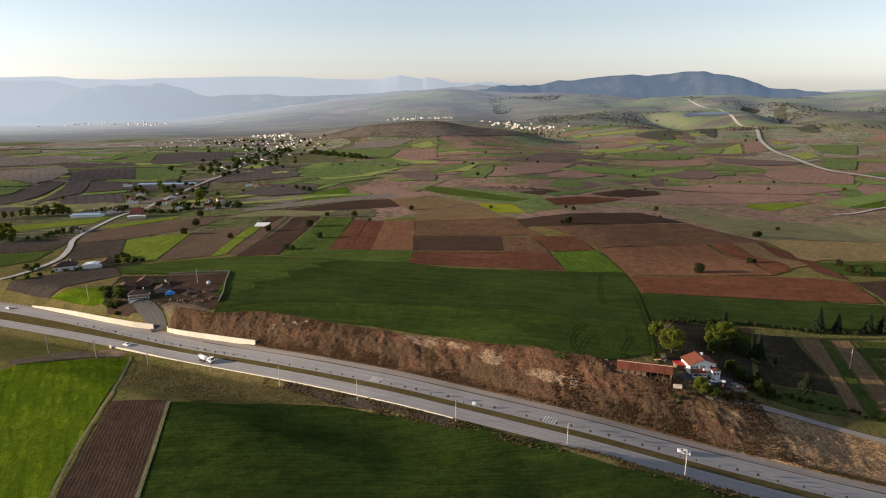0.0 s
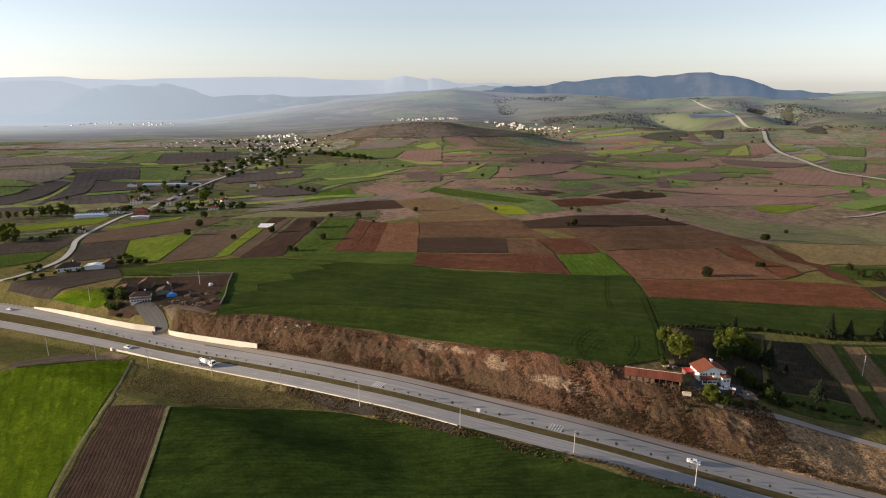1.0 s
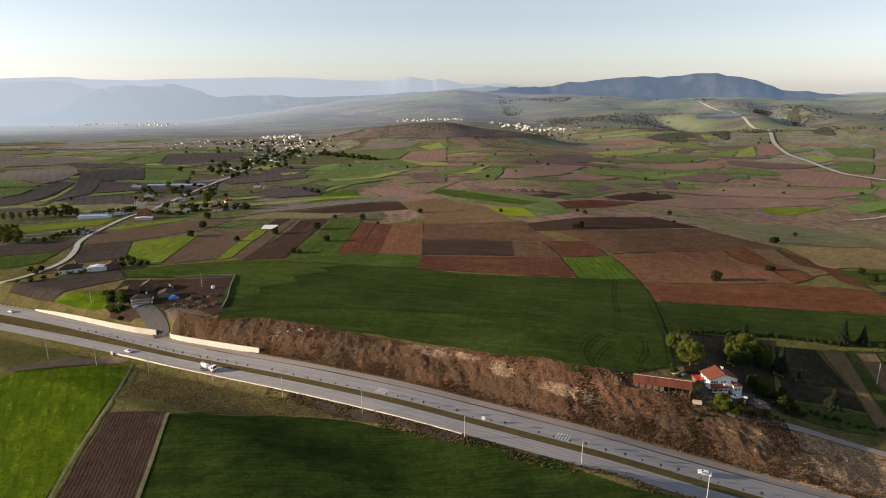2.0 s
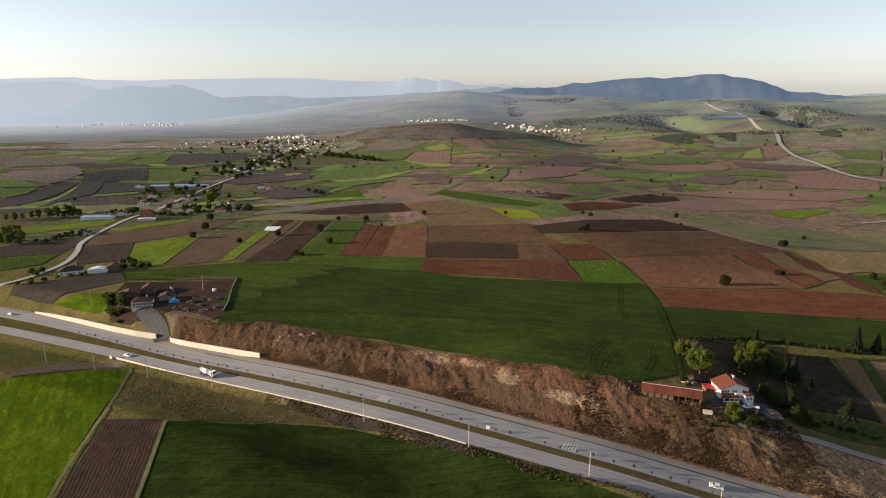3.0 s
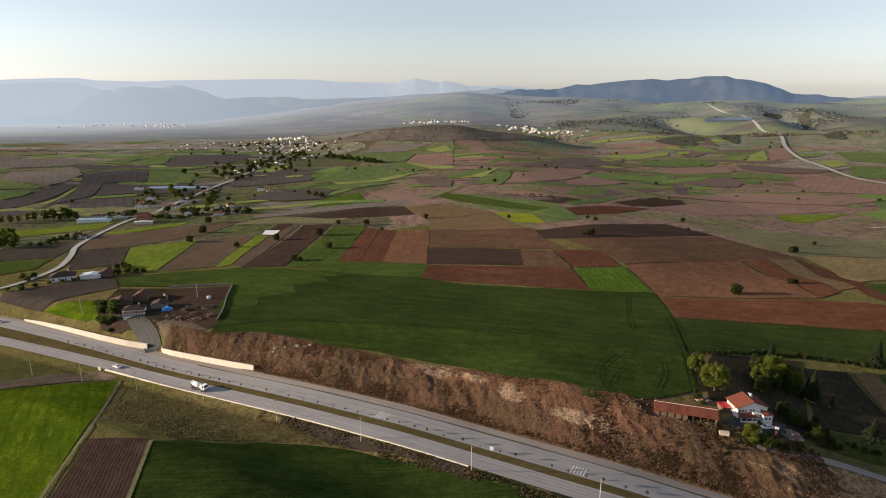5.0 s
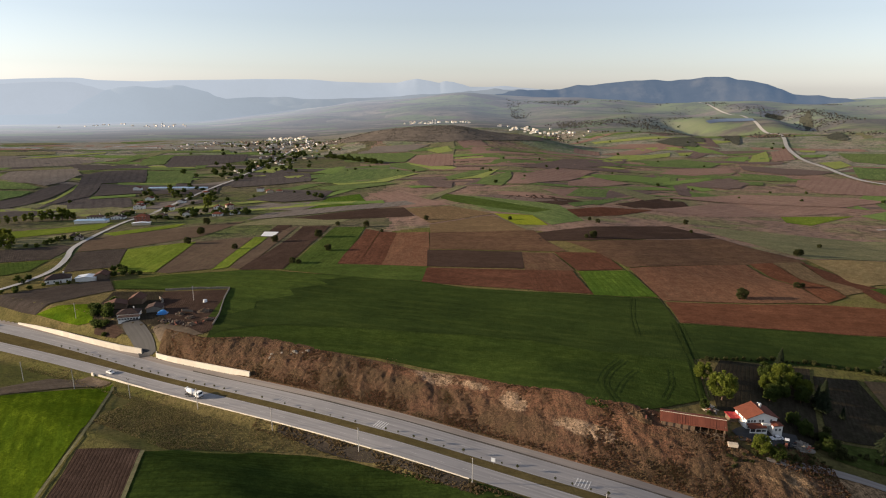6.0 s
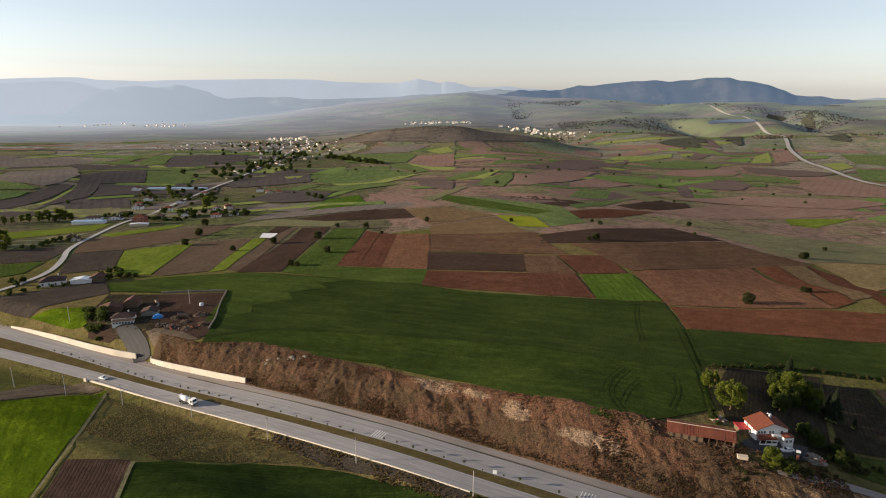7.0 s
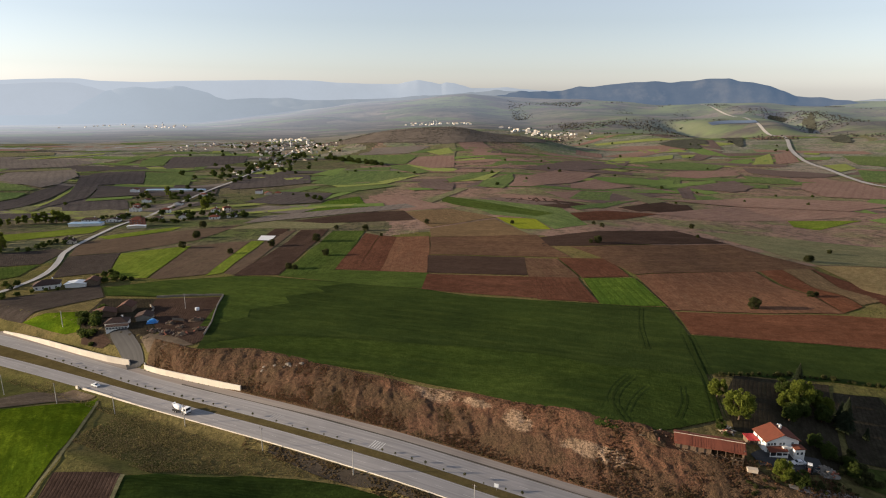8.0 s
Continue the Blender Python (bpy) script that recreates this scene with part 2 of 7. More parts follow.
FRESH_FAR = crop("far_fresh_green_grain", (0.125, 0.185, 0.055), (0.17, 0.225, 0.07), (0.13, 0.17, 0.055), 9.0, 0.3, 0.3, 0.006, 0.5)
# LAND and MID_LAND are lightened and blued a little for haze
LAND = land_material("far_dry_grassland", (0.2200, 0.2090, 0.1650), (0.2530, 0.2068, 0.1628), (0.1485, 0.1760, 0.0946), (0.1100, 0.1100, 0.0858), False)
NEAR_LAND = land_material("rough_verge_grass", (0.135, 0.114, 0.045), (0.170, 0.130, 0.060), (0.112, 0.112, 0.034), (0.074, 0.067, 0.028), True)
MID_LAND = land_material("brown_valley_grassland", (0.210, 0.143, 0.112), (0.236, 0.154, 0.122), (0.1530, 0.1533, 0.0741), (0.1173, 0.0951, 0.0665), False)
# the western grassland, too, has valley shade darkened into its colours
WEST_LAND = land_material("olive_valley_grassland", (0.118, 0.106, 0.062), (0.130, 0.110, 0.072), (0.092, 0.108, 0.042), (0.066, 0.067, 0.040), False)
EARTH = earth_material()



def asphalt_material(name, c1, c2):
    """Worn chip-seal asphalt: wheel tracks along the road (UV in metres), patches and grain."""
    m, nt, b = blank(name)
    w = place(nt)
    uv = nt.nodes.new("ShaderNodeUVMap").outputs[0]
    tracks, patches, grain = cloud(nt, uv, 0.9, 3, 0.5, (0.02, 1, 1)), cloud(nt, w, 0.06, 4), cloud(nt, w, 2.5, 5)
    c = mix(nt, ramp(nt, tracks, 0.35, 0.65), c1, c2)
    c = mix(nt, ramp(nt, patches, 0.5, 0.75, 0, 0.5), c, [v * 0.75 for v in c1])
    c = mix(nt, ramp(nt, grain, 0.35, 0.7, 0, 0.3), c, [v * 0.7 for v in c2])
    nt.links.new(c, b.inputs["Base Color"])
    b.inputs["Roughness"].default_value, b.inputs["Specular IOR Level"].default_value = 0.8, 0.12
    bump(nt, b, grain, 0.3, 0.02)
    return m


ASPHALT = asphalt_material("worn_asphalt", (0.215, 0.208, 0.208), (0.29, 0.278, 0.275))
GRAVEL = asphalt_material("gravel_shoulder", (0.2028, 0.1745, 0.1582), (0.2808, 0.2458, 0.2165))
DRIVE = asphalt_material("grey_trodden_gravel", (0.040, 0.040, 0.041), (0.060, 0.059, 0.059))
VILLAGE_ROAD = asphalt_material("grey_village_asphalt", (0.29, 0.285, 0.28), (0.37, 0.36, 0.35))
DIRT = asphalt_material("pale_dirt_track", (0.33, 0.31, 0.28), (0.42, 0.39, 0.35))
DITCH = asphalt_material("damp_ditch_gravel", (0.06, 0.055, 0.045), (0.10, 0.085, 0.07))
DARK_BANK = crop("dark_rubble_bank", (0.050, 0.043, 0.036), (0.075, 0.062, 0.050), (0.042, 0.040, 0.030), 1.2, 0.2, 0.4, 0.08)
GARDEN_GRASS = crop("garden_grass", (0.050, 0.070, 0.018), (0.075, 0.095, 0.024), (0.085, 0.080, 0.030), 2.0, 0.2, 0.3, 0.06)
# garden soil darkened in its base colour to stand in for tree shade
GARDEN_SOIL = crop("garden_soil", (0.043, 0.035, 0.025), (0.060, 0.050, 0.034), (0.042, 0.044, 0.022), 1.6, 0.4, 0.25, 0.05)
VERGE = crop("median_grass", (0.095, 0.076, 0.033), (0.122, 0.095, 0.042), (0.080, 0.070, 0.030), 1.0, 0.2, 0.2, 0.05, 0.6)


# Far slopes that glow in the colour of the haze before them.
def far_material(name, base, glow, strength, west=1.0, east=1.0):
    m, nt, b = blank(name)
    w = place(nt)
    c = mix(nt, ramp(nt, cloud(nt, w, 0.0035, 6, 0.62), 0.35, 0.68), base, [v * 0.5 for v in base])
    # warm blotches in the east range's base colour imitate sunlit slopes
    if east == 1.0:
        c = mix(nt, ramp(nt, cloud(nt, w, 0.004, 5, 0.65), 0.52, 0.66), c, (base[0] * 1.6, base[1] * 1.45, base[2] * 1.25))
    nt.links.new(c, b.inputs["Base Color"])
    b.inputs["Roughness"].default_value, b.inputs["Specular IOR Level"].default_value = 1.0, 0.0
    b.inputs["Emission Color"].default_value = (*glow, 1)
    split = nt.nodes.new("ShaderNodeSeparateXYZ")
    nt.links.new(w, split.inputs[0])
    # the haze, put on as emission, glows brighter towards the low sun
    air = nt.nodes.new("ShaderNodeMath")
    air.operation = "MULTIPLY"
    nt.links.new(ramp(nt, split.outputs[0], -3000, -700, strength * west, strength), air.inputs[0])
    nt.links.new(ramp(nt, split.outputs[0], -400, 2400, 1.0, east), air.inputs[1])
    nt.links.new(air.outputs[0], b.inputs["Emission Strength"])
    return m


def hazy_plain():
    """The far plain and hills, beyond two and a half kilometres: strip fields and scrub, with the bright evening air
    painted on as emission.
    """
    m, nt, b = blank("hazy_far_plain")
    w = place(nt)
    scale = nt.nodes.new("ShaderNodeMapping")
    scale.inputs[3].default_value = (0.0042, 0.0095, 0.0)
    nt.links.new(w, scale.inputs[0])
    cell = nt.nodes.new("ShaderNodeTexVoronoi")
    cell.inputs["Scale"].default_value = 1.0
    nt.links.new(scale.outputs[0], cell.inputs["Vector"])
    tone = nt.nodes.new("ShaderNodeSeparateColor")
    nt.links.new(cell.outputs["Color"], tone.inputs[0])
    c = mix(nt, ramp(nt, tone.outputs[0], 0.2, 0.8), (0.085, 0.072, 0.055), (0.145, 0.122, 0.090))
    c = mix(nt, ramp(nt, tone.outputs[1], 0.55, 0.8, 0, 0.85), c, (0.10, 0.125, 0.05))
    c = mix(nt, ramp(nt, cloud(nt, w, 0.004, 5, 0.65, (0.7, 1.5, 1)), 0.48, 0.60, 0, 0.75), c, (0.070, 0.066, 0.050))
    c = mix(nt, ramp(nt, cloud(nt, w, 0.016, 5, 0.7, (0.7, 1.4, 1)), 0.52, 0.66, 0, 0.7), c, (0.035, 0.037, 0.030))
    c = mix(nt, ramp(nt, cloud(nt, w, 0.06, 4, 0.7), 0.54, 0.68, 0, 0.5), c, (0.025, 0.028, 0.022))
    split = nt.nodes.new("ShaderNodeSeparateXYZ")
    nt.links.new(w, split.inputs[0])
    green = nt.nodes.new("ShaderNodeMath")
    green.operation = "MULTIPLY"
    nt.links.new(ramp(nt, cloud(nt, w, 0.0026, 5, 0.65), 0.44, 0.56, 0, 0.8), green.inputs[0])
    nt.links.new(ramp(nt, split.outputs[0], 300, 1200), green.inputs[1])
    c = mix(nt, green.outputs[0], c, (0.125, 0.150, 0.060))
    nt.links.new(c, b.inputs["Base Color"])
    b.inputs["Roughness"].default_value, b.inputs["Specular IOR Level"].default_value = 1.0, 0.0
    # haze as emission: paler in the west, stronger with distance
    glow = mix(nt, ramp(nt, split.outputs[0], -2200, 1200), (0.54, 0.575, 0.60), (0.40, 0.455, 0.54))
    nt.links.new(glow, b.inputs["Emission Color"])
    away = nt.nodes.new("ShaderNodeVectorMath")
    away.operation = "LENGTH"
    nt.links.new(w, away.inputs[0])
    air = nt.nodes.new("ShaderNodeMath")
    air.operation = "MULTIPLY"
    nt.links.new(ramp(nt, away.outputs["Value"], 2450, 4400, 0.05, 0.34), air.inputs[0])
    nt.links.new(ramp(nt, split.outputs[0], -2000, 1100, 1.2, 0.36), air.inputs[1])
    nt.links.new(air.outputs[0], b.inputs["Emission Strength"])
    return m


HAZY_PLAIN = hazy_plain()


# ---- the lie of the land ----
def sm(a, b, x):
    t = min(1.0, max(0.0, (x - a) / (b - a)))
    return t * t * (3 - 2 * t)


def crest(x):
    """How far the highway's long crest stands over its even grade."""
    return 2.9 * sm(-150, -40, x) * sm(45, -25, x)


def road_z(x):
    """Height of the highway along x: a climb, a crest and a fall."""
    x = max(-420.0, min(230.0, x))
    if x < 20:
        return -6.0 + 0.05 * x + crest(x)
    d = min(x, 70.0) - 20
    return -5.0 + 0.05 * d - 0.0013 * d * d - 0.08 * max(0.0, x - 70) + crest(x)


def road_y(x):
    """The line of the highway's median."""
    u = max(-3.2, min(1.6, x / 100))
    y = 222.5 + u * (-51.85 + u * (3.2 + 1.02 * u))
    slope = -51.85 + u * (6.4 + 3.06 * u)
    return y + (x / 100 - u) * slope


def half_median(x):
    return 2.15 + 3.05 * sm(-120, -270, x)


def plain(x, y):
    """The land north of the highway, without the highway's cutting."""
    z = 1.0 + 0.03 * max(-420.0, min(120.0, x)) - 0.06 * max(0.0, min(260.0, x - 140)) * sm(380, 440, y)
    # the long fall of the fields into the valley
    if y > 330:
        z -= 0.045 * (min(y, 1150.0) - 330)
    if y > 1150:
        z -= 0.02 * (min(y, 2500.0) - 1150)
    if y > 2500:
        z -= 0.012 * (y - 2500)
    # the knoll above the cutting, and the fall to the garden and the lane
    z += 5.0 * math.exp(-((x - 55) ** 2 + (y - 245) ** 2) / 2048.0) - 0.05 * max(0.0, min(120.0, 260 - y))
    east = sm(100, 180, x)
    z -= east * (9.0 * sm(330, 240, y) + (0.15 - 0.09 * sm(135, 170, x)) * max(0.0, min(90.0, 250 - y)))
    if 600 < y < 2000 and x < -100:
        # a swell of ploughland in the west that falls to the village road
        z += 15 * math.exp(-((x + 690) / (260.0 if x < -690 else 120.0)) ** 2 - ((y - 1120) / 190.0) ** 2)
    if y > 900:
        a = x / y
        d = math.hypot(x, y)
        # rising land in the east, a knob of scrub in the middle, hills closing the valley
        right = sm(0.10, 0.36, a)
        z += right * (38 * sm(1750, 2500, d) + 40 * sm(2500, 3400, d) + 52 * sm(3300, 4300, d))
        mid = sm(-0.28, 0.0, a) * (1 - right)
        z += mid * 28 * sm(2000, 2900, d)
        back = sm(-0.42, -0.12, a) * (1 - right)
        ridge = 0.5 + 0.5 * math.sin(x / 330.0 + 1.3 * math.sin(y / 520.0)) * math.sin(y / 300.0 + 0.6)
        z += back * (100 + 34 * sm(-0.2, 0.1, a)) * sm(2950, 4500, d) * (0.86 + 0.30 * ridge * sm(4500, 3900, d)) + 0.35 * back * 46 * sm(2900, 4300, d)
        z += back * sm(2950, 3400, d) * 9 * math.sin(x / 120.0 + y / 300.0) * math.sin(y / 150.0)
        z += 52 * math.exp(-((x - 10) / (260.0 if x < 10 else 125.0)) ** 2 - ((y - 1950) / 190.0) ** 2)
        z += 33 * math.exp(-((x - 240) / 150.0) ** 2 - ((y - 1900) / 110.0) ** 2)
        z += 24 * math.exp(-((x + 220) / 170.0) ** 2 - ((y - 1980) / 150.0) ** 2)
        # folds of the eastern hills
        fold = right * sm(2000, 2700, d)
        z += fold * (-46 * math.exp(-((x - 1500 - 0.35 * (y - 2700)) / 95.0) ** 2) * sm(2250, 2500, y) * sm(3400, 3000, y) - 36 * math.exp(-((x - 1010 + 0.1 * (y - 2600)) / 70.0) ** 2) * sm(2200, 2400, y) * sm(3000, 2700, y))
        z += fold * (22 * math.sin(x / 190.0 + y / 410.0) * math.sin(y / 260.0 - x / 700.0) + 7 * math.sin(x / 71.0 + 1.7) * math.sin(y / 93.0))
        z += 0.6 * sm(1000, 1600, d) * 5 * math.sin(x / 160.0) * math.sin(y / 210.0 + x / 500.0)
    return z


def lie(x, y):
    """The height of the land everywhere, without its small swells."""
    mid, hm, rz = road_y(x), half_median(x), road_z(x)
    dy = y - mid
    north, south = hm + 15.3, -(hm + 9.5)
    if dy > north:
        wide = 28.3 - 15.0 * sm(-85, -125, x) + 10.0 * sm(100, 150, x)
        w = min(1.0, (dy - north) / wide)
        if w >= 1:
            return plain(x, y)
        bulge = 0.35 + 0.6 * sm(110, 150, x)
        w = w * (1 + bulge - bulge * w)
        return rz - 0.25 + (plain(x, y) - rz + 0.25) * w
    if dy > south:
        return rz - 0.25
    d = south - dy
    rz -= crest(x) * sm(4, 30, d)
    rise = (13.5 * sm(110, -130, x) + 0.5 - 5.0 * sm(-10, 110, x)) * min(1.0, max(0.0, d - 3) / 49.0)
    z = rz - 0.25 - (3.2 - 1.3 * sm(-20, -70, x)) * sm(0, 6, d) * (1 - 0.9 * sm(25, 60, x)) + rise
    # the rounded brow of the wheat field, which falls away to the east
    z += 1.5 * sm(-105, -65, x) * sm(14, 48, d) + (4.4 - 0.8 * sm(60, 130, x)) * sm(-16, 26, x) * sm(0.5, 5.2, d) - 4.0 * sm(-35, 90, x) * sm(10, 40, d)
    return z + 0.02 * max(0.0, min(150.0, d - 45))


def ground_z(x, y):
    """The height of the land, with the swells and hollows of the fields."""
    z = lie(x, y)
    dy = y - road_y(x)
    off = max(dy - half_median(x) - 20, -half_median(x) - 13 - dy)
    if off <= 0:
        return z
    return z + sm(0, 15, off) * swell(x, y)


def swell(x, y):
    return 0.55 * noise.noise((x * 0.022, y * 0.022, 2.0)) + 0.16 * noise.noise((x * 0.07, y * 0.07, 6.0))


def mesh_object(name, verts, faces, material, parent=None, smooth=True):
    me = bpy.data.meshes.new(name)
    me.from_pydata(verts, [], faces)
    me.materials.append(material)
    if smooth:
        me.shade_smooth()
    ob = new(name, me)
    if parent is not None:
        ob.parent = parent
    return ob


def build_ground():
    """One sheet of land in rings about the valley's viewpoint, fine ahead and coarse behind."""
    angles = [radians(a) for a in np.concatenate([np.arange(-52, 52, 0.26), np.arange(52, 308, 8.0)])]
    radii = [0.0, 40.0, 75.0]
    r = 100.0
    while r < 4950:
        radii.append(r)
        r *= 1.0085
    radii.append(4960.0)
    n = len(angles)
    verts, faces = [], []
    for r in radii:
        for a in angles:
            x, y = r * math.sin(a), 15 + r * math.cos(a)
            z = ground_z(x, y)
            if r > 90:
                z += 0.10 * noise.noise((x * 0.11, y * 0.11, 0.0)) - 0.06
            verts.append((x, y, z))
    for i in range(len(radii) - 1):
        for j in range(n):
            k = (j + 1) % n
            faces.append((i * n + j, i * n + k, (i + 1) * n + k, (i + 1) * n + j))
    ob = mesh_object("ground", verts, faces, LAND)
    for m in (NEAR_LAND, HAZED_STEPPE, HAZED_STEPPE_FAR, MID_LAND, WEST_LAND):
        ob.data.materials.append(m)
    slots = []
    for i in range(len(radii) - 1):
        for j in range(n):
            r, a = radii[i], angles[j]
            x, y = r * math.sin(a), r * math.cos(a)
            # materials get paler with distance, which paints the haze on the ground
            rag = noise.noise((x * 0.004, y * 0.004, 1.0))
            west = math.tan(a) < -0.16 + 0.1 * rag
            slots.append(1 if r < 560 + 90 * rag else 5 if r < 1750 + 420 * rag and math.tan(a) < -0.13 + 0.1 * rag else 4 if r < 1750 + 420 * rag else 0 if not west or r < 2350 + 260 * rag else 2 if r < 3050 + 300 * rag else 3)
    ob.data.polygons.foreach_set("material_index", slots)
    # the distance with its haze as a glow, a metre over the same land
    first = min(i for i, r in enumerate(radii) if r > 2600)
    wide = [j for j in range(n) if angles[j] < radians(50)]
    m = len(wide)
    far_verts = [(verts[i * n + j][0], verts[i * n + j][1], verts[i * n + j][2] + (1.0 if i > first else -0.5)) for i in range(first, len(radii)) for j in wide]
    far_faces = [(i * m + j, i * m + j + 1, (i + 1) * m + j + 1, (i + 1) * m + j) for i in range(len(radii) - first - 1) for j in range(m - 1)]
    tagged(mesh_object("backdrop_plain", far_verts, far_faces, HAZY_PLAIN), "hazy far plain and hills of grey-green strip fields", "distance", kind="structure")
    return tagged(ob, "dry olive and brown grassland of a wide rolling valley", "ground", kind="structure")


ground = build_ground()


def clip(poly, axis, value, keep_above):
    out = []
    for (p, q) in zip(poly, poly[1:] + poly[:1]):
        a, b = p[axis] - value, q[axis] - value
        if not keep_above:
            a, b = -a, -b
        if a >= 0:
            out.append(p)
        if (a >= 0) != (b >= 0):
            f = a / (a - b)
            out.append((p[0] + f * (q[0] - p[0]), p[1] + f * (q[1] - p[1])))
    return out


def drape(name, poly, material, lift, cell, rough=0.0, parent=None, along=None):
    """A sheet with the plan poly that follows the land, lift metres over it; UV along its longest side, in metres."""
    xs, ys = [p[0] for p in poly], [p[1] for p in poly]
    verts, faces, index = [], [], {}
    sides = [(q[0] - p[0], q[1] - p[1]) for p, q in zip(poly, poly[1:] + poly[:1])]
    ax, ay = along or max(sides, key=lambda d: math.hypot(*d))
    length = math.hypot(ax, ay) or 1.0
    ax, ay = ax / length, ay / length

    def vert(p):
        key = (round(p[0], 2), round(p[1], 2))
        if key not in index:
            index[key] = len(verts)
            z = ground_z(*key) + lift
            if rough:
                z += rough * noise.noise((key[0] * 0.35, key[1] * 0.35, 3.0)) + 2 * rough * noise.noise((key[0] * 0.06, key[1] * 0.06, 7.0))
            verts.append((key[0], key[1], z))
        return index[key]

    x = min(xs)
    while x < max(xs):
        column = clip(clip(poly, 0, x, True), 0, x + cell, False)
        y = min(ys)
        while column and y < max(ys):
            piece = clip(clip(column, 1, y, True), 1, y + cell, False)
            ids = []
            for p in piece:
                i = vert(p)
                if i not in ids:
                    ids.append(i)
            if len(ids) >= 3:
                faces.append(ids)
            y += cell
        x += cell
    ob = mesh_object(name, verts, faces, material, parent)
    me = ob.data
    layer = me.uv_layers.new(name="UVMap")
    co = np.array(verts)
    loops = np.zeros(len(me.loops), dtype=np.int32)
    me.loops.foreach_get("vertex_index", loops)
    px, py = co[loops, 0] - poly[0][0], co[loops, 1] - poly[0][1]
    layer.data.foreach_set("uv", np.stack([px * ax + py * ay, -px * ay + py * ax], axis=1).astype(np.float32).ravel())
    bm = bmesh.new()
    bm.from_mesh(me)
    bmesh.ops.recalc_face_normals(bm, faces=bm.faces)
    if sum(f.normal.z for f in bm.faces) < 0:
        bmesh.ops.reverse_faces(bm, faces=bm.faces)
    bm.to_mesh(me)
    bm.free()
    return ob


FIELD_LABELS = {
    "ploughed_slate_soil": "dark greyish brown freshly ploughed field",
    "harrowed_umber_soil": "harrowed umber field with dry patches", "yellow_green_rapeseed": "bright yellow-green rapeseed field coming into flower",
    "far_grey_soil": "ploughed field of the plain, greyed by painted haze", "far_dark_grey_soil": "fallow field of the plain, darkened by painted shade",
    "far_lime_green_grain": "lime-green strip of young grain in the valley, sunlight painted in", "far_fresh_green_grain": "green strip of grain in the valley, sunlight painted in",
    "far_brown_soil": "brown ploughed field of the valley, paled by painted haze", "far_dark_soil": "dark fallow field of the valley, paled by painted haze",
    "dense_wheat_green": "dense dark green winter wheat on a rounded brow", "wheat_green": "deep green winter wheat field with faint tramlines", "barley_green": "bright sunlit green barley field, wind-combed",
    "clover_green": "mid-green clover field in rows", "young_grain_green": "green grain field, paled by painted haze",
    "fresh_grain_green": "fresh bright green strip of grain", "lime_green_grain": "lime-green sunlit field of young grain",
    "ploughed_red_soil": "freshly ploughed reddish brown field", "rust_red_soil": "rust-red harrowed field", "light_red_soil": "light reddish tan harrowed field",
    "ploughed_dark_soil": "dark brown freshly ploughed field", "ploughed_grey_soil": "dark grey-brown fallow field",
    "harrowed_brown_soil": "harrowed brown field with dry patches", "pale_stubble": "pale tan stubble field", "sandy_grass": "sandy dry grass field",
    "olive_pasture": "olive green pasture", "garden_grass": "rough green garden grass", "garden_soil": "dug garden soil with weeds, shade darkened into it",
    "ash_grey_steppe": "strip of the far plain, greyed by painted haze", "pale_dry_steppe": "strip field of the far plain, paled by painted haze"}
field_count = [0]


def wavy(poly, far):
    """The outline with the small bends that ploughs and grass verges leave."""
    step, size = (14.0, 0.7) if far < 520 else (28.0, 1.6) if far < 900 else (60.0, 5.0)
    out = []
    for p, q in zip(poly, poly[1:] + poly[:1]):
        length = math.hypot(q[0] - p[0], q[1] - p[1])
        n = max(1, int(length / step))
        for k in range(n):
            f = k / n
            x, y = p[0] + (q[0] - p[0]) * f, p[1] + (q[1] - p[1]) * f
            out.append((x + size * noise.noise((x * 0.06, y * 0.06, 21.0)), y + size * noise.noise((x * 0.06, y * 0.06, 33.0))))
    return out


def field(name, material, poly):
    field_count[0] += 1
    far = sum(p[1] for p in poly) / len(poly)
    along = max([(q[0] - p[0], q[1] - p[1]) for p, q in zip(poly, poly[1:] + poly[:1])], key=lambda d: math.hypot(*d))
    if 380 < far < 900:
        cx, cy = sum(p[0] for p in poly) / len(poly), sum(p[1] for p in poly) / len(poly)
        poly = [(p[0] + 1.0 * (p[0] - cx) / math.hypot(p[0] - cx, p[1] - cy), p[1] + 1.4 * (p[1] - cy) / math.hypot(p[0] - cx, p[1] - cy)) for p in poly]
    poly = wavy(poly, far)
    # distant fields take the copies that have haze or sunlight in their colour
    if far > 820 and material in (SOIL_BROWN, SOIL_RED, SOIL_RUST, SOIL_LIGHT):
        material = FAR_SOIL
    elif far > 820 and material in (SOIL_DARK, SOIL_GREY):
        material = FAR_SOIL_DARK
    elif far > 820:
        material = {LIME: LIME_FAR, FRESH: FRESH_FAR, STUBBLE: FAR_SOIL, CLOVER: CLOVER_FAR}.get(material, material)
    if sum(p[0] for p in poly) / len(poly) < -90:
        material = {SOIL_DARK: SOIL_SLATE if poly[0][0] < -200 else SOIL_DARK, SOIL_BROWN: SOIL_UMBER, SOIL_RED: SOIL_UMBER if far > 420 and poly[0][0] < -130 else SOIL_RED, FAR_SOIL: FAR_SOIL_GREY, FAR_SOIL_DARK: FAR_SOIL_SHADED}.get(material, material)
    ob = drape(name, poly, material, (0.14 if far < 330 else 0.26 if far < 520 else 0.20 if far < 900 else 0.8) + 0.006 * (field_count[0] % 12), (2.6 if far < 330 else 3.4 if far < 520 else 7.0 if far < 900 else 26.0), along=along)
    return tagged(ob, FIELD_LABELS[material.name], "field", "patchwork of fields", "structure")


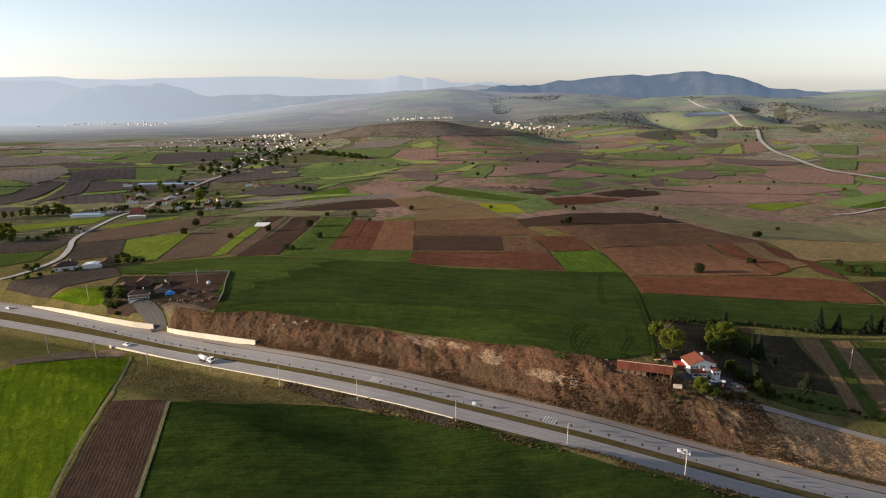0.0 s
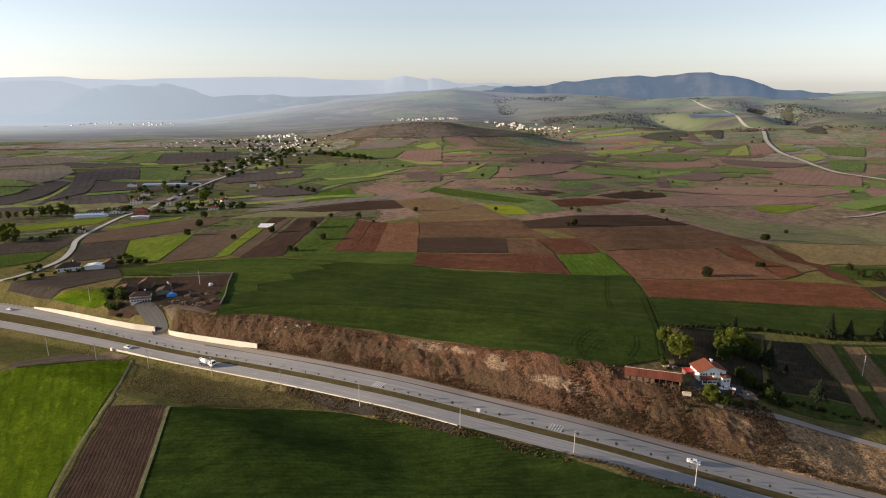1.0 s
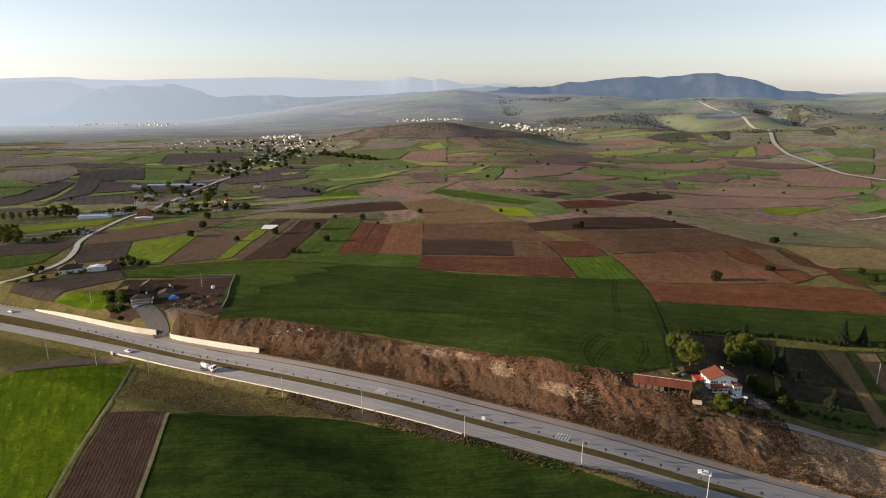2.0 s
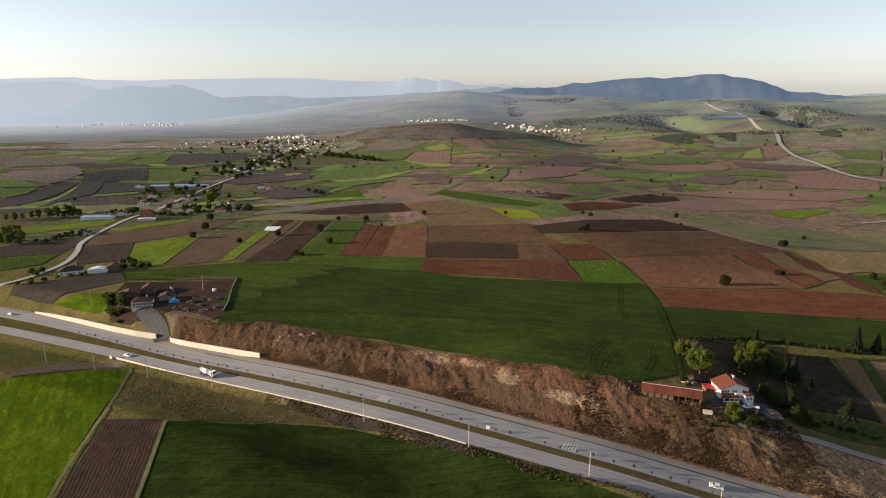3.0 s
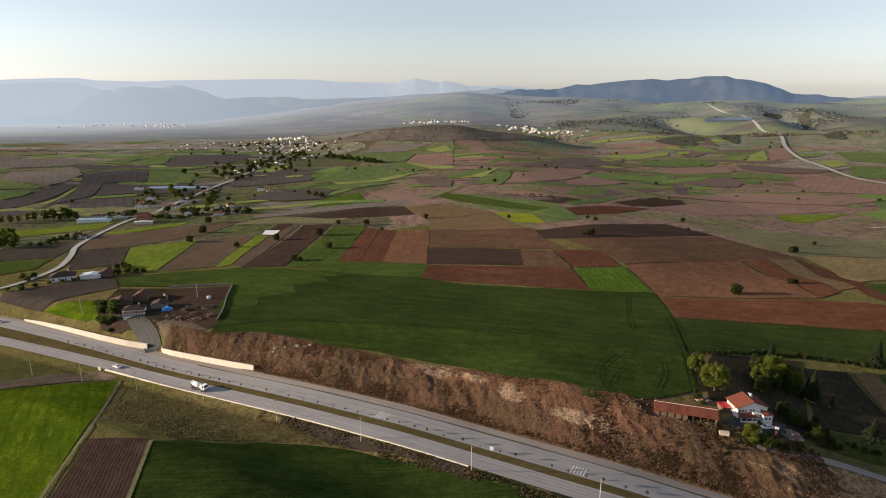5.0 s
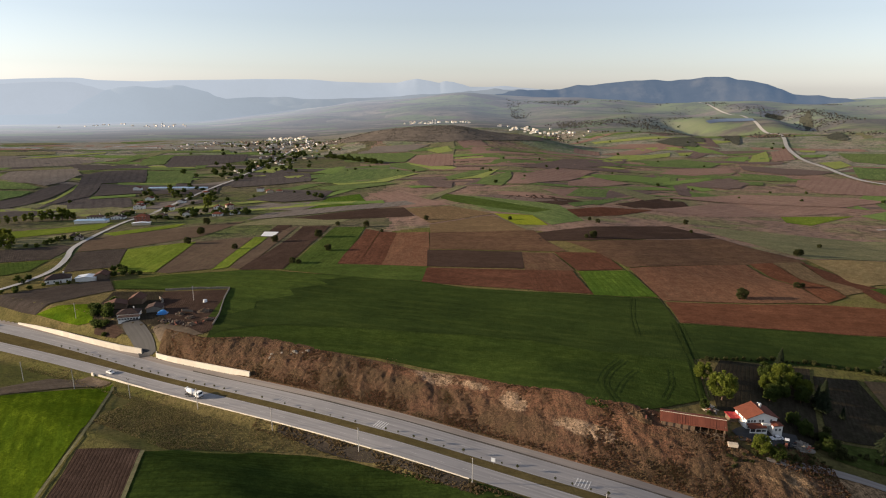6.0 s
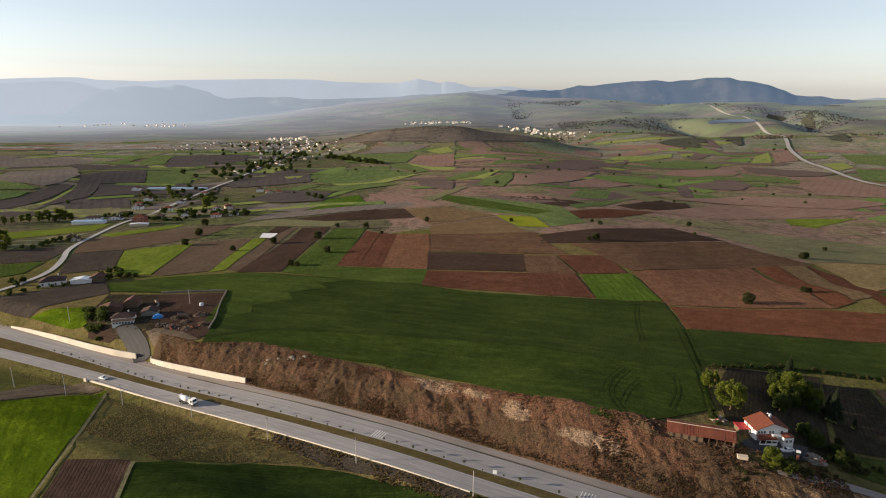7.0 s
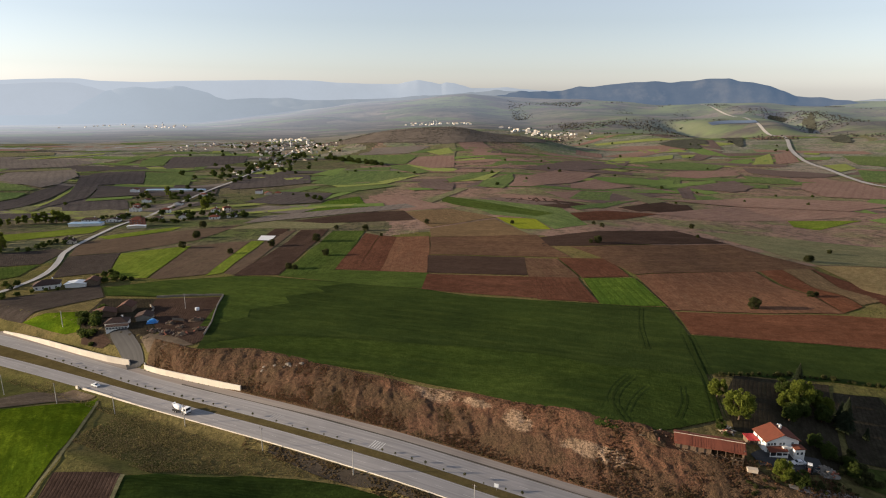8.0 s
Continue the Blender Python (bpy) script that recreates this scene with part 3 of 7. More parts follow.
def ribbon(name, points, width, material, lift, label, category, level=None, parent=None):
    """A road or path along a smooth line of plan points, lying on the land (or on level(x))."""
    pts = [Vector((p[0], p[1])) for p in points]
    line = []
    for i in range(len(pts) - 1):
        p0, p1, p2, p3 = pts[max(i - 1, 0)], pts[i], pts[i + 1], pts[min(i + 2, len(pts) - 1)]
        steps = max(3, int((p2 - p1).length / 5))
        for k in range(steps):
            t = k / steps
            line.append(0.5 * ((2 * p1) + (p2 - p0) * t + (2 * p0 - 5 * p1 + 4 * p2 - p3) * t * t + (3 * p1 - p0 - 3 * p2 + p3) * t ** 3))
    line.append(pts[-1])
    verts, faces, uvs = [], [], []
    along = 0.0
    n = 4
    for i, p in enumerate(line):
        d = (line[min(i + 1, len(line) - 1)] - line[max(i - 1, 0)]).normalized()
        side = Vector((-d.y, d.x))
        if i:
            along += (p - line[i - 1]).length
        for j in range(n + 1):
            q = p + side * width * (j / n - 0.5) * (1 + 0.12 * noise.noise((p.x * 0.05, p.y * 0.05, j * 3.0)))
            verts.append((q.x, q.y, (level(q.x) if level else ground_z(q.x, q.y)) + lift))
            uvs.append((along, width * (j / n - 0.5)))
    for i in range(len(line) - 1):
        for j in range(n):
            a = i * (n + 1) + j
            faces.append((a + 1, a, a + n + 1, a + n + 2))
    ob = mesh_object(name, verts, faces, material, parent)
    put_uv(ob, uvs)
    if category:
        tagged(ob, label, category, kind="structure")
    return ob


def put_uv(ob, uvs):
    me = ob.data
    layer = me.uv_layers.new(name="UVMap")
    for loop in me.loops:
        layer.data[loop.index].uv = uvs[loop.vertex_index]


def road_strip(name, low, high, material, lift, label, category, x0=-440, x1=330, step=4.0, across=4, parent=None):
    """A strip of the highway between two offsets (functions of x) from the median's line."""
    verts, faces, uvs = [], [], []
    count = int((x1 - x0) / step) + 1
    for i in range(count):
        x = x0 + i * step
        for j in range(across + 1):
            o = low(x) + (high(x) - low(x)) * j / across
            verts.append((x, road_y(x) + o, road_z(x) + lift))
            uvs.append((x * 1.13, o))
    for i in range(count - 1):
        for j in range(across):
            a = i * (across + 1) + j
            faces.append((a, a + across + 1, a + across + 2, a + 1))
    ob = mesh_object(name, verts, faces, material, parent)
    put_uv(ob, uvs)
    if category:
        tagged(ob, label, category, kind="structure")
    return ob


# ---- the highway ----
carriageway_north = road_strip("road_north", lambda x: half_median(x), lambda x: half_median(x) + 10.3, ASPHALT, 0.0, "pale worn asphalt carriageway with tyre tracks", "road", across=8)
carriageway_south = road_strip("road_south", lambda x: -half_median(x) - 8.6, lambda x: -half_median(x), ASPHALT, 0.0, "pale worn asphalt carriageway of the divided highway", "road", across=8)
road_strip("median_strip", lambda x: -half_median(x), lambda x: half_median(x), VERGE, 0.06, "dark dry grass median between the carriageways", "median")
road_strip("gravel_shoulder", lambda x: half_median(x) + 10.3, lambda x: half_median(x) + 15.5, GRAVEL, -0.03, "grey gravel strip beside the highway", "shoulder", across=6)
road_strip("ditch", lambda x: half_median(x) + 10.4 + 0.15 * math.sin(x / 17.0), lambda x: half_median(x) + 11.2 + 0.2 * math.sin(x / 11.0), DITCH, 0.0, "dark damp ditch line along the gravel strip", "ditch", x0=-120, across=2)


def build_cutting():
    """The raw slope between the gravel strip and the fields."""
    verts, faces = [], []
    rows, x0, step, count = 42, -146, 0.65, 733
    for i in range(count + 1):
        x = x0 + i * step
        wide = 31.0 - 16.7 * sm(-85, -125, x) - 9.0 * sm(92, 106, x) + 8.0 * sm(115, 140, x)
        for j in range(rows + 1):
            f = j / rows
            y = road_y(x) + half_median(x) + 15.3 + wide * f * (1 + 0.05 * noise.noise((x * 0.05, 0, 0)))
            edge = math.sin(math.pi * f) ** 0.5 * (1 - 0.5 * sm(105, 135, x))
            bend = x + 9 * f + 3.0 * noise.noise((x * 0.05, f * 1.5, 8.0))
            gully = 1 - 2 * abs(noise.noise((bend * 0.085, 0.5 * f, 3.0))) - 0.8 * abs(noise.noise((bend * 0.21, f, 6.0)))
            z = ground_z(x, y) + 0.12 + edge * (0.45 * (1 - 0.8 * sm(55, 95, x)) * (gully - 0.35) + 0.8 * noise.noise((x * 0.06, y * 0.05, 1.0)) + 0.5 * noise.noise((x * 0.24, y * 0.14, 2.0)) + 0.34 * noise.noise((x * 0.5, y * 0.42, 4.0)) + 0.26 * noise.noise((x * 0.95, y * 0.8, 14.0)) + 0.18 * noise.noise((x * 1.9, y * 1.6, 24.0)) + 0.7)
            verts.append((x, y, z))
    for i in range(count):
        for j in range(rows):
            a = i * (rows + 1) + j
            faces.append((a, a + rows + 1, a + rows + 2, a + 1))
    ob = mesh_object("cutting_slope", verts, faces, EARTH)
    layers = {"scarp": [], "lip": [], "golden": []}
    for x, y, z in verts:
        v = y - road_y(x)
        rag = noise.noise((x * 0.12, v * 0.16, 11.0)) + 0.6 * noise.noise((x * 0.4, v * 0.4, 4.0))
        layers["scarp"].append(max(0.0, max(1 - ((x - cx) / ca) ** 2 - ((v - cv) / cb) ** 2 for cx, cv, ca, cb in ((-4, 43.5, 12, 7), (26, 37, 7, 7), (50, 31, 16, 4.5), (12, 42, 7, 4)))) + 0.3 * rag)
        layers["lip"].append(sm(-40, -20, x) * sm(95, 70, x) * sm(32, 42, v + 0.13 * max(0.0, x) + 4 * rag))
        layers["golden"].append(sm(90, 135, x + 30 * rag) * 0.85)
    for key, values in layers.items():
        ob.data.attributes.new(key, "FLOAT", "POINT").data.foreach_set("value", values)
    return tagged(ob, "raw reddish brown earth cutting with dry scrub", "slope", kind="structure")


cutting = build_cutting()
ribbon("village_road", [(-330, 404), (-309, 410), (-296, 430), (-296, 475), (-312, 520), (-332, 563), (-345, 621), (-355, 682), (-358, 735), (-354, 770)], 4.6, VILLAGE_ROAD, 0.5, "pale grey village road between fields", "road")
ribbon("village_road", [(-354, 766), (-354, 775), (-367, 884), (-384, 1039), (-392, 1179), (-401, 1317), (-420, 1518), (-435, 1680), (-456, 1900)], 5.2, VILLAGE_ROAD, 1.75, "pale grey village road climbing to the far village", "road")
ribbon("hill_road", [(1505, 3809), (1449, 3501), (1438, 3413), (1397, 3049), (1267, 2628), (1218, 2465), (1120, 2128), (986, 1834), (923, 1668), (891, 1566), (861, 1439), (793, 1214), (789, 1140), (780, 1028), (775, 956)], 11.0, DIRT, 1.6, "white dirt road climbing the far hills", "road")
ribbon("farm_lane", [(106.6, 211.0), (117.2, 209.8), (128.1, 209.0), (138.9, 207.8), (148.6, 205.1), (157.4, 201.5), (168.6, 196.2), (180.3, 191.2)], 3.2, GRAVEL, 0.35, "narrow pale gravel lane above the cutting", "lane")
ribbon("field_track", [(456, 669), (494, 682), (552, 718), (629, 751)], 4.0, DIRT, 0.7, "pale dirt track across the pasture", "track")
ribbon("farm_entrance", [(-151.6, 321.2), (-153, 324), (-157, 330), (-164, 338), (-172, 347), (-176, 356)], 8.0, DRIVE, 0.34, "grey gravel farm entrance", "driveway")


# ---- the far mountains ----
def mountain(name, material, distance, crest, foot, label, depth=420.0, wobble=9.0):
    """A ridge that stands far behind the valley: crest gives (degrees from straight ahead, metres of height)."""
    verts, faces = [], []
    a0, a1 = crest[0][0], crest[-1][0]
    count, rows = int((a1 - a0) / 0.12), 14
    for i in range(count + 1):
        a = a0 + (a1 - a0) * i / count
        k = max(j for j in range(len(crest) - 1) if crest[j][0] <= a + 1e-9)
        f = (a - crest[k][0]) / (crest[k + 1][0] - crest[k][0])
        f = f + 0.5 * (f * f * (3 - 2 * f) - f)
        top = crest[k][1] + (crest[k + 1][1] - crest[k][1]) * f
        for j in range(rows + 1):
            g = j / rows
            r = distance + depth * (g - 0.7)
            s = math.sin(min(1.0, g / 0.7) * math.pi / 2) if g <= 0.7 else math.cos((g - 0.7) / 0.3 * math.pi / 2)
            x, y = r * math.sin(radians(a)), r * math.cos(radians(a))
            z = foot + (top - foot) * s
            z += wobble * (s * 0.8 + 0.1) * (1.5 * noise.noise((a * 0.22, g * 1.6, distance * 0.01)) + 0.5 * noise.noise((a * 0.9 + 3 * g, g * 5.0, 2.0))) * (1.6 if j < 9 else 0.4)
            verts.append((x, y, z))
    for i in range(count):
        for j in range(rows):
            p = i * (rows + 1) + j
            faces.append((p, p + rows + 1, p + rows + 2, p + 1))
    return tagged(mesh_object(name, verts, faces, material), label, "mountain", kind="structure")


# the second colour is an emission that imitates haze before each range
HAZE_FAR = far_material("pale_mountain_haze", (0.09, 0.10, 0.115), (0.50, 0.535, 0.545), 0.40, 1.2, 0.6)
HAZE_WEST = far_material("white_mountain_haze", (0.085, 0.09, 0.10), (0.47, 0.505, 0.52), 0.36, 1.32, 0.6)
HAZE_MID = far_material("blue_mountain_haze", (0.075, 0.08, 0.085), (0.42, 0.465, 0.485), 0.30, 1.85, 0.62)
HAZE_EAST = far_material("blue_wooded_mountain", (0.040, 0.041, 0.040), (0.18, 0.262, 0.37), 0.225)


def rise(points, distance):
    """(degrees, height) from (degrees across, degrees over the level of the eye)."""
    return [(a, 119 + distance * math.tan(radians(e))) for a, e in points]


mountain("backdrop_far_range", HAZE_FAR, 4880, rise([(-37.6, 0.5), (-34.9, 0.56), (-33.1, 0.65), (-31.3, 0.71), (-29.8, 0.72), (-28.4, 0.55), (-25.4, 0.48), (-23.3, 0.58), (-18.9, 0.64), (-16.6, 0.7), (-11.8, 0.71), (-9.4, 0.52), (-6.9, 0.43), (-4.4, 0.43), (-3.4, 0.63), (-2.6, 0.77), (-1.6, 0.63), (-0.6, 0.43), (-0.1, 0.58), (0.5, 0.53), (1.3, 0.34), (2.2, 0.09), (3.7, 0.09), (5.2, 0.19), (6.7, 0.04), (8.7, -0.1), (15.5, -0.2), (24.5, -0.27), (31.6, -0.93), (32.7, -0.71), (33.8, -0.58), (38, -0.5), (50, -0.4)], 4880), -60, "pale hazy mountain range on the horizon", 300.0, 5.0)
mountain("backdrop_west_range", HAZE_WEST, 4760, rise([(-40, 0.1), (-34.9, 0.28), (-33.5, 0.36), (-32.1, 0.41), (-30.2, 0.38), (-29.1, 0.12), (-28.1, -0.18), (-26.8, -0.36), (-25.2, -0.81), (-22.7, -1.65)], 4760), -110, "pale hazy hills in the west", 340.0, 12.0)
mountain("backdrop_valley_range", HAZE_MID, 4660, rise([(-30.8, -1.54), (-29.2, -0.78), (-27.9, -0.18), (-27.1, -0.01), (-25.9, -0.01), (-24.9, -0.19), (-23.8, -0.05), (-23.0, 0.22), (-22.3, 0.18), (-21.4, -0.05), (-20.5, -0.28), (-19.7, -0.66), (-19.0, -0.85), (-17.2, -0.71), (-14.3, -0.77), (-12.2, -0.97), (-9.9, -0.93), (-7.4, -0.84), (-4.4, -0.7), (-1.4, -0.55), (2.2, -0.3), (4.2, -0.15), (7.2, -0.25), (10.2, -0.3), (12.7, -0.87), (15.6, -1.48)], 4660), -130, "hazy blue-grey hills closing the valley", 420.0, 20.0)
mountain("backdrop_east_range", HAZE_EAST, 4600, rise([(-4.4, -1.78), (3.2, -0.6), (5.7, -0.3), (9.2, -0.15), (10.0, -0.06), (10.7, 0.14), (11.6, 0.33), (12.9, 0.28), (14.5, 0.42), (15.9, 0.6), (17.8, 0.69), (19.1, 0.59), (20.5, 0.73), (21.8, 0.9), (23.5, 0.89), (24.4, 0.62), (25.2, 0.57), (26.4, 0.34), (27.5, -0.05), (28.5, -0.44), (30.1, -0.43), (31.2, -0.64), (32.0, -0.72), (32.7, -0.92), (33.5, -1.08), (34.8, -1.22), (40, -1.4), (50, -1.5)], 4600), -150, "hazy dark blue wooded mountain in the east", 420.0, 22.0)
mountain("backdrop_foothills", HAZE_MID, 4570, rise([(-40, -1.9), (-37.6, -1.95), (-33, -2.0), (-28, -1.85), (-24, -1.9), (-20, -1.55), (-16, -1.4), (-12, -1.25), (-9, -1.6), (-6, -1.9), (-2, -2.4)], 4570), -150, "hazy grey-blue foothills closing the valley", 380.0, 14.0)
tagged(drape("scrub_hill", [(-360, 1900), (-200, 1830), (0, 1760), (130, 1800), (280, 1840), (330, 1960), (150, 2120), (-120, 2160), (-340, 2080)], SCRUB_HILL, 1.2, 24.0), "low hill covered with grey thorn scrub", "hill", kind="structure")

# dark colour for thorn wood and for painted shade in hill gullies
WOOD_SHADE = crop("dark_thorn_wood", (0.085, 0.085, 0.065), (0.11, 0.11, 0.082), (0.065, 0.07, 0.055), 20.0, 0.2, 1.5, 0.02)


def ragged(poly):
    """A rounded, ragged outline inside the plan poly."""
    out = []
    cx, cy = sum(p[0] for p in poly) / len(poly), sum(p[1] for p in poly) / len(poly)
    for p, q in zip(poly, poly[1:] + poly[:1]):
        for k in range(10):
            f = k / 10
            x, y = p[0] + (q[0] - p[0]) * f, p[1] + (q[1] - p[1]) * f
            grow = 0.72 + 0.20 * math.sin(math.pi * f) + 0.55 * noise.noise((x * 0.012, y * 0.012, 5.0))
            out.append((cx + (x - cx) * grow, cy + (y - cy) * grow))
    return out


SOLAR = surface("blue_solar_glass", (0.035, 0.05, 0.085), (0.045, 0.06, 0.10), 0.05, 0.3, 0.0, 0.0, 0.2)
# the first patch is a wood, the next three paint shade in gullies
tagged(drape("thorn_wood", ragged([(643, 1998), (738, 2070), (859, 2163), (782, 1927), (716, 1858)]), WOOD_SHADE, 1.8, 30.0), "dark patch of thorn wood and painted gully shade, far hills", "wood", kind="structure")
tagged(drape("thorn_wood", ragged([(1599, 3238), (1700, 3176), (1642, 3086), (1564, 3120)]), WOOD_SHADE, 1.8, 30.0), "dark patch of thorn wood and painted gully shade, far hills", "wood", kind="structure")
tagged(drape("thorn_wood", ragged([(1684, 3047), (1830, 3204), (1528, 2637), (1398, 2477)]), WOOD_SHADE, 1.8, 30.0), "dark patch of thorn wood and painted gully shade, far hills", "wood", kind="structure")
tagged(drape("thorn_wood", ragged([(1284, 2198), (1386, 2225), (1206, 1885), (1157, 1932)]), WOOD_SHADE, 1.8, 30.0), "dark patch of thorn wood and painted gully shade, far hills", "wood", kind="structure")
tagged(drape("thorn_wood", ragged([(1063, 2519), (1115, 2430), (909, 1936), (827, 1879)]), WOOD_SHADE, 1.8, 30.0), "dark patch of thorn wood and painted gully shade, far hills", "wood", kind="structure")
tagged(drape("solar_field", [(1106, 2718), (1220, 2742), (1314, 2740), (1261, 2605), (1182, 2653), (1106, 2672)], SOLAR, 3.0, 30.0), "dark blue solar panel field on the far hill", "solar field")
BANK = crop("bare_pale_earth", (0.15, 0.115, 0.082), (0.19, 0.148, 0.108), (0.12, 0.09, 0.06), 3.0, 0.2, 0.3, 0.05)
tagged(drape("bare_bank", [(-154.7, 335.8), (-153.1, 341.8), (-135.8, 335.1), (-123.5, 324.8), (-131.3, 322.5), (-147.4, 326.4)], BANK, 0.4, 2.5, 0.15), "bare pale earth bank below the farm yard", "bank", kind="structure")
tagged(drape("bare_bank", [(-195.8, 353.0), (-181.6, 349.1), (-173.5, 341.8), (-178.4, 340.7), (-194.4, 349.2)], SOIL_DARK, 0.4, 2.5, 0.15), "bare dark earth mound beside the farm entrance", "bank", kind="structure")



tagged(drape("bare_strip", [(-196.6, 266.5), (-192.9, 280.0), (-187.3, 297.9), (-170.2, 301.2), (-155.8, 293.8), (-169.7, 285.1), (-183.7, 267.7), (-189.5, 257.5)], BANK, 0.2, 2.6, 0.05), "bare brown earth strip between the barley and the highway", "bank", kind="structure")
bank_line = [(x, road_y(x) - half_median(x) - 9.9) for x in range(-64, 12, 6)] + [(x, road_y(x) - half_median(x) - 14.5 - 2.0 * math.sin(x / 9.0)) for x in range(8, -66, -6)]
tagged(drape("gravel_bank", bank_line, DARK_BANK, 0.22, 1.6, 0.12), "dark rubble bank below the highway's kerb wall", "bank", kind="structure")
# ---- fields ----

def patchwork():
    """Narrow strip fields all over the valley floor and the lower hills."""
    rng = random.Random(42)
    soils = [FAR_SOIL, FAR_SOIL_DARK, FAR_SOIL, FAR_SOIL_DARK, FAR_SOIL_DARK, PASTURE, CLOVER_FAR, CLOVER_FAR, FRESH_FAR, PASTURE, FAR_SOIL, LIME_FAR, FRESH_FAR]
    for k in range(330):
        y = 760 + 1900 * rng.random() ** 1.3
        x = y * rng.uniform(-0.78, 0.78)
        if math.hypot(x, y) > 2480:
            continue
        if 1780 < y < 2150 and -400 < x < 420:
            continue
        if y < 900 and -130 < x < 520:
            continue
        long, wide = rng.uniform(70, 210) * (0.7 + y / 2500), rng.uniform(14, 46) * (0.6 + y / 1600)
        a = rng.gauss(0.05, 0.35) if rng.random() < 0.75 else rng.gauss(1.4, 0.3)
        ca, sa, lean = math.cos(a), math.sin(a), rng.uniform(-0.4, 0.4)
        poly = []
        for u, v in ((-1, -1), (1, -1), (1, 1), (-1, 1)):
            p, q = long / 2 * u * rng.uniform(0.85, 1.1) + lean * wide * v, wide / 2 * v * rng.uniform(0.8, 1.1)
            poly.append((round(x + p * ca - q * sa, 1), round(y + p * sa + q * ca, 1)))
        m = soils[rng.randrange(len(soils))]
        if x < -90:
            m = {FAR_SOIL: FAR_SOIL_GREY, FAR_SOIL_DARK: FAR_SOIL_SHADED}.get(m, m)
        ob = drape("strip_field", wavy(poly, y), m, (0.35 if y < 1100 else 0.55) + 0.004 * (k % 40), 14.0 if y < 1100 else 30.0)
        tagged(ob, FIELD_LABELS[m.name], "field", "patchwork of fields", "structure")

    for k in range(120):
        y = 1900 + 650 * rng.random()
        x = -y * rng.uniform(0.32, 0.78)
        if math.hypot(x, y) > 2480:
            continue
        long, wide = rng.uniform(160, 520), rng.uniform(40, 130)
        a, lean = rng.gauss(0.05, 0.2), rng.uniform(-0.6, 0.6)
        ca, sa = math.cos(a), math.sin(a)
        poly = []
        for u, v in ((-1, -1), (1, -1), (1, 1), (-1, 1)):
            p, q = long / 2 * u * rng.uniform(0.85, 1.1) + lean * wide * v, wide / 2 * v * rng.uniform(0.8, 1.1)
            poly.append((round(x + p * ca - q * sa, 1), round(y + p * sa + q * ca, 1)))
        m = (HAZED_STEPPE, HAZED_STEPPE_FAR, PASTURE, HAZED_STEPPE, CLOVER_FAR, FAR_SOIL)[rng.randrange(6)]
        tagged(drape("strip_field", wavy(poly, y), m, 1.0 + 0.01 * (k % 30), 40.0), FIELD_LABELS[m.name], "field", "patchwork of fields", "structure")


patchwork()

ribbon("grass_path", [(-153.4, 290.5), (-130.7, 232.5), (-126.2, 212.2), (-120.9, 186.7), (-114.5, 161.9), (-109.2, 145.3)], 1.1, PASTURE, 0.35, "pale trodden grass path between two fields", "path")
ribbon("grass_strip", [(-101.9, 215.5), (-93.3, 181.8), (-86.4, 153.9), (-82.4, 139.1)], 1.3, PASTURE, 0.40, "bright green grass strip beside the ploughed field", "grass strip")
field("wheat_field", WHEAT, [(-230.8, 438.6), (-197.5, 450.6), (-149.5, 461.0), (-122.1, 456.2), (-13.7, 414.2), (14.7, 398.1), (86.6, 374.4), (121.6, 366.2), (117.1, 322.8), (108.2, 279.8), (99.0, 243.1), (80.7, 236.0), (66.5, 232.1), (41.1, 244.3), (9.9, 267.7), (-32.4, 290.5), (-72.7, 304.9), (-111.2, 313.0), (-119.4, 318.1), (-139.0, 410.6), (-181.4, 411.1), (-217.3, 416.8)])
strip = drape("wheat_strip", wavy([(-115.5, 327.4), (-95.2, 335.0), (-65.4, 332.0), (-19.6, 320.6), (11.6, 313.8), (41.2, 303.3), (68.0, 288.8), (104.4, 277.1), (99.0, 243.1), (80.7, 236.0), (66.5, 232.1), (41.1, 244.3), (9.9, 267.7), (-32.4, 290.5), (-72.7, 304.9), (-111.2, 313.0), (-119.0, 318.1)], 300), WHEAT_BRIGHT, 0.36, 2.6, along=(-73, 28))
strip_north = drape("wheat_strip", wavy([(-229.0, 438.0), (-197.5, 449.0), (-149.5, 459.5), (-122.0, 454.5), (-62.0, 431.5), (-84.0, 425.0), (-76.0, 414.0), (-99.0, 406.0), (-93.0, 391.0), (-113.0, 380.0), (-110.0, 366.0), (-127.0, 352.0), (-131.0, 352.0), (-138.0, 412.0), (-181.4, 412.6), (-216.0, 418.0)], 430), WHEAT_NORTH, 0.37, 3.4, along=(-73, 28))
tagged(strip_north, "wheat beside the farm yard, sunlight brightened into its green", "field", "patchwork of fields", "structure")
tagged(strip, "brighter green strip of young wheat above the cutting", "field", "patchwork of fields", "structure")
field("wheat_field", WHEAT, [(117.1, 322.8), (167.9, 315.6), (244.0, 303.1), (262.9, 298.7), (241.0, 270.1), (223.8, 274.3), (190.5, 278.9), (161.0, 282.7), (122.7, 280.8), (108.2, 279.8)])
field("clover_field", CLOVER, [(-116.7, 459.1), (-110, 631), (-79, 631), (-80.5, 472.6), (-88.5, 461.9)])
field("clover_field", CLOVER, [(-113.5, 456.6), (-88.5, 461.9), (-80.2, 470.5), (-12.7, 456.1), (-15.8, 416.2), (-67.2, 435.5)])
field("soil_field", SOIL_RED, [(-80.4, 474.7), (-77, 617), (-62, 603), (-64.2, 471.7)])
field("soil_field", SOIL_RED, [(-63.8, 471.6), (-61, 603), (-44.9, 592.6), (-46.3, 466.3)])
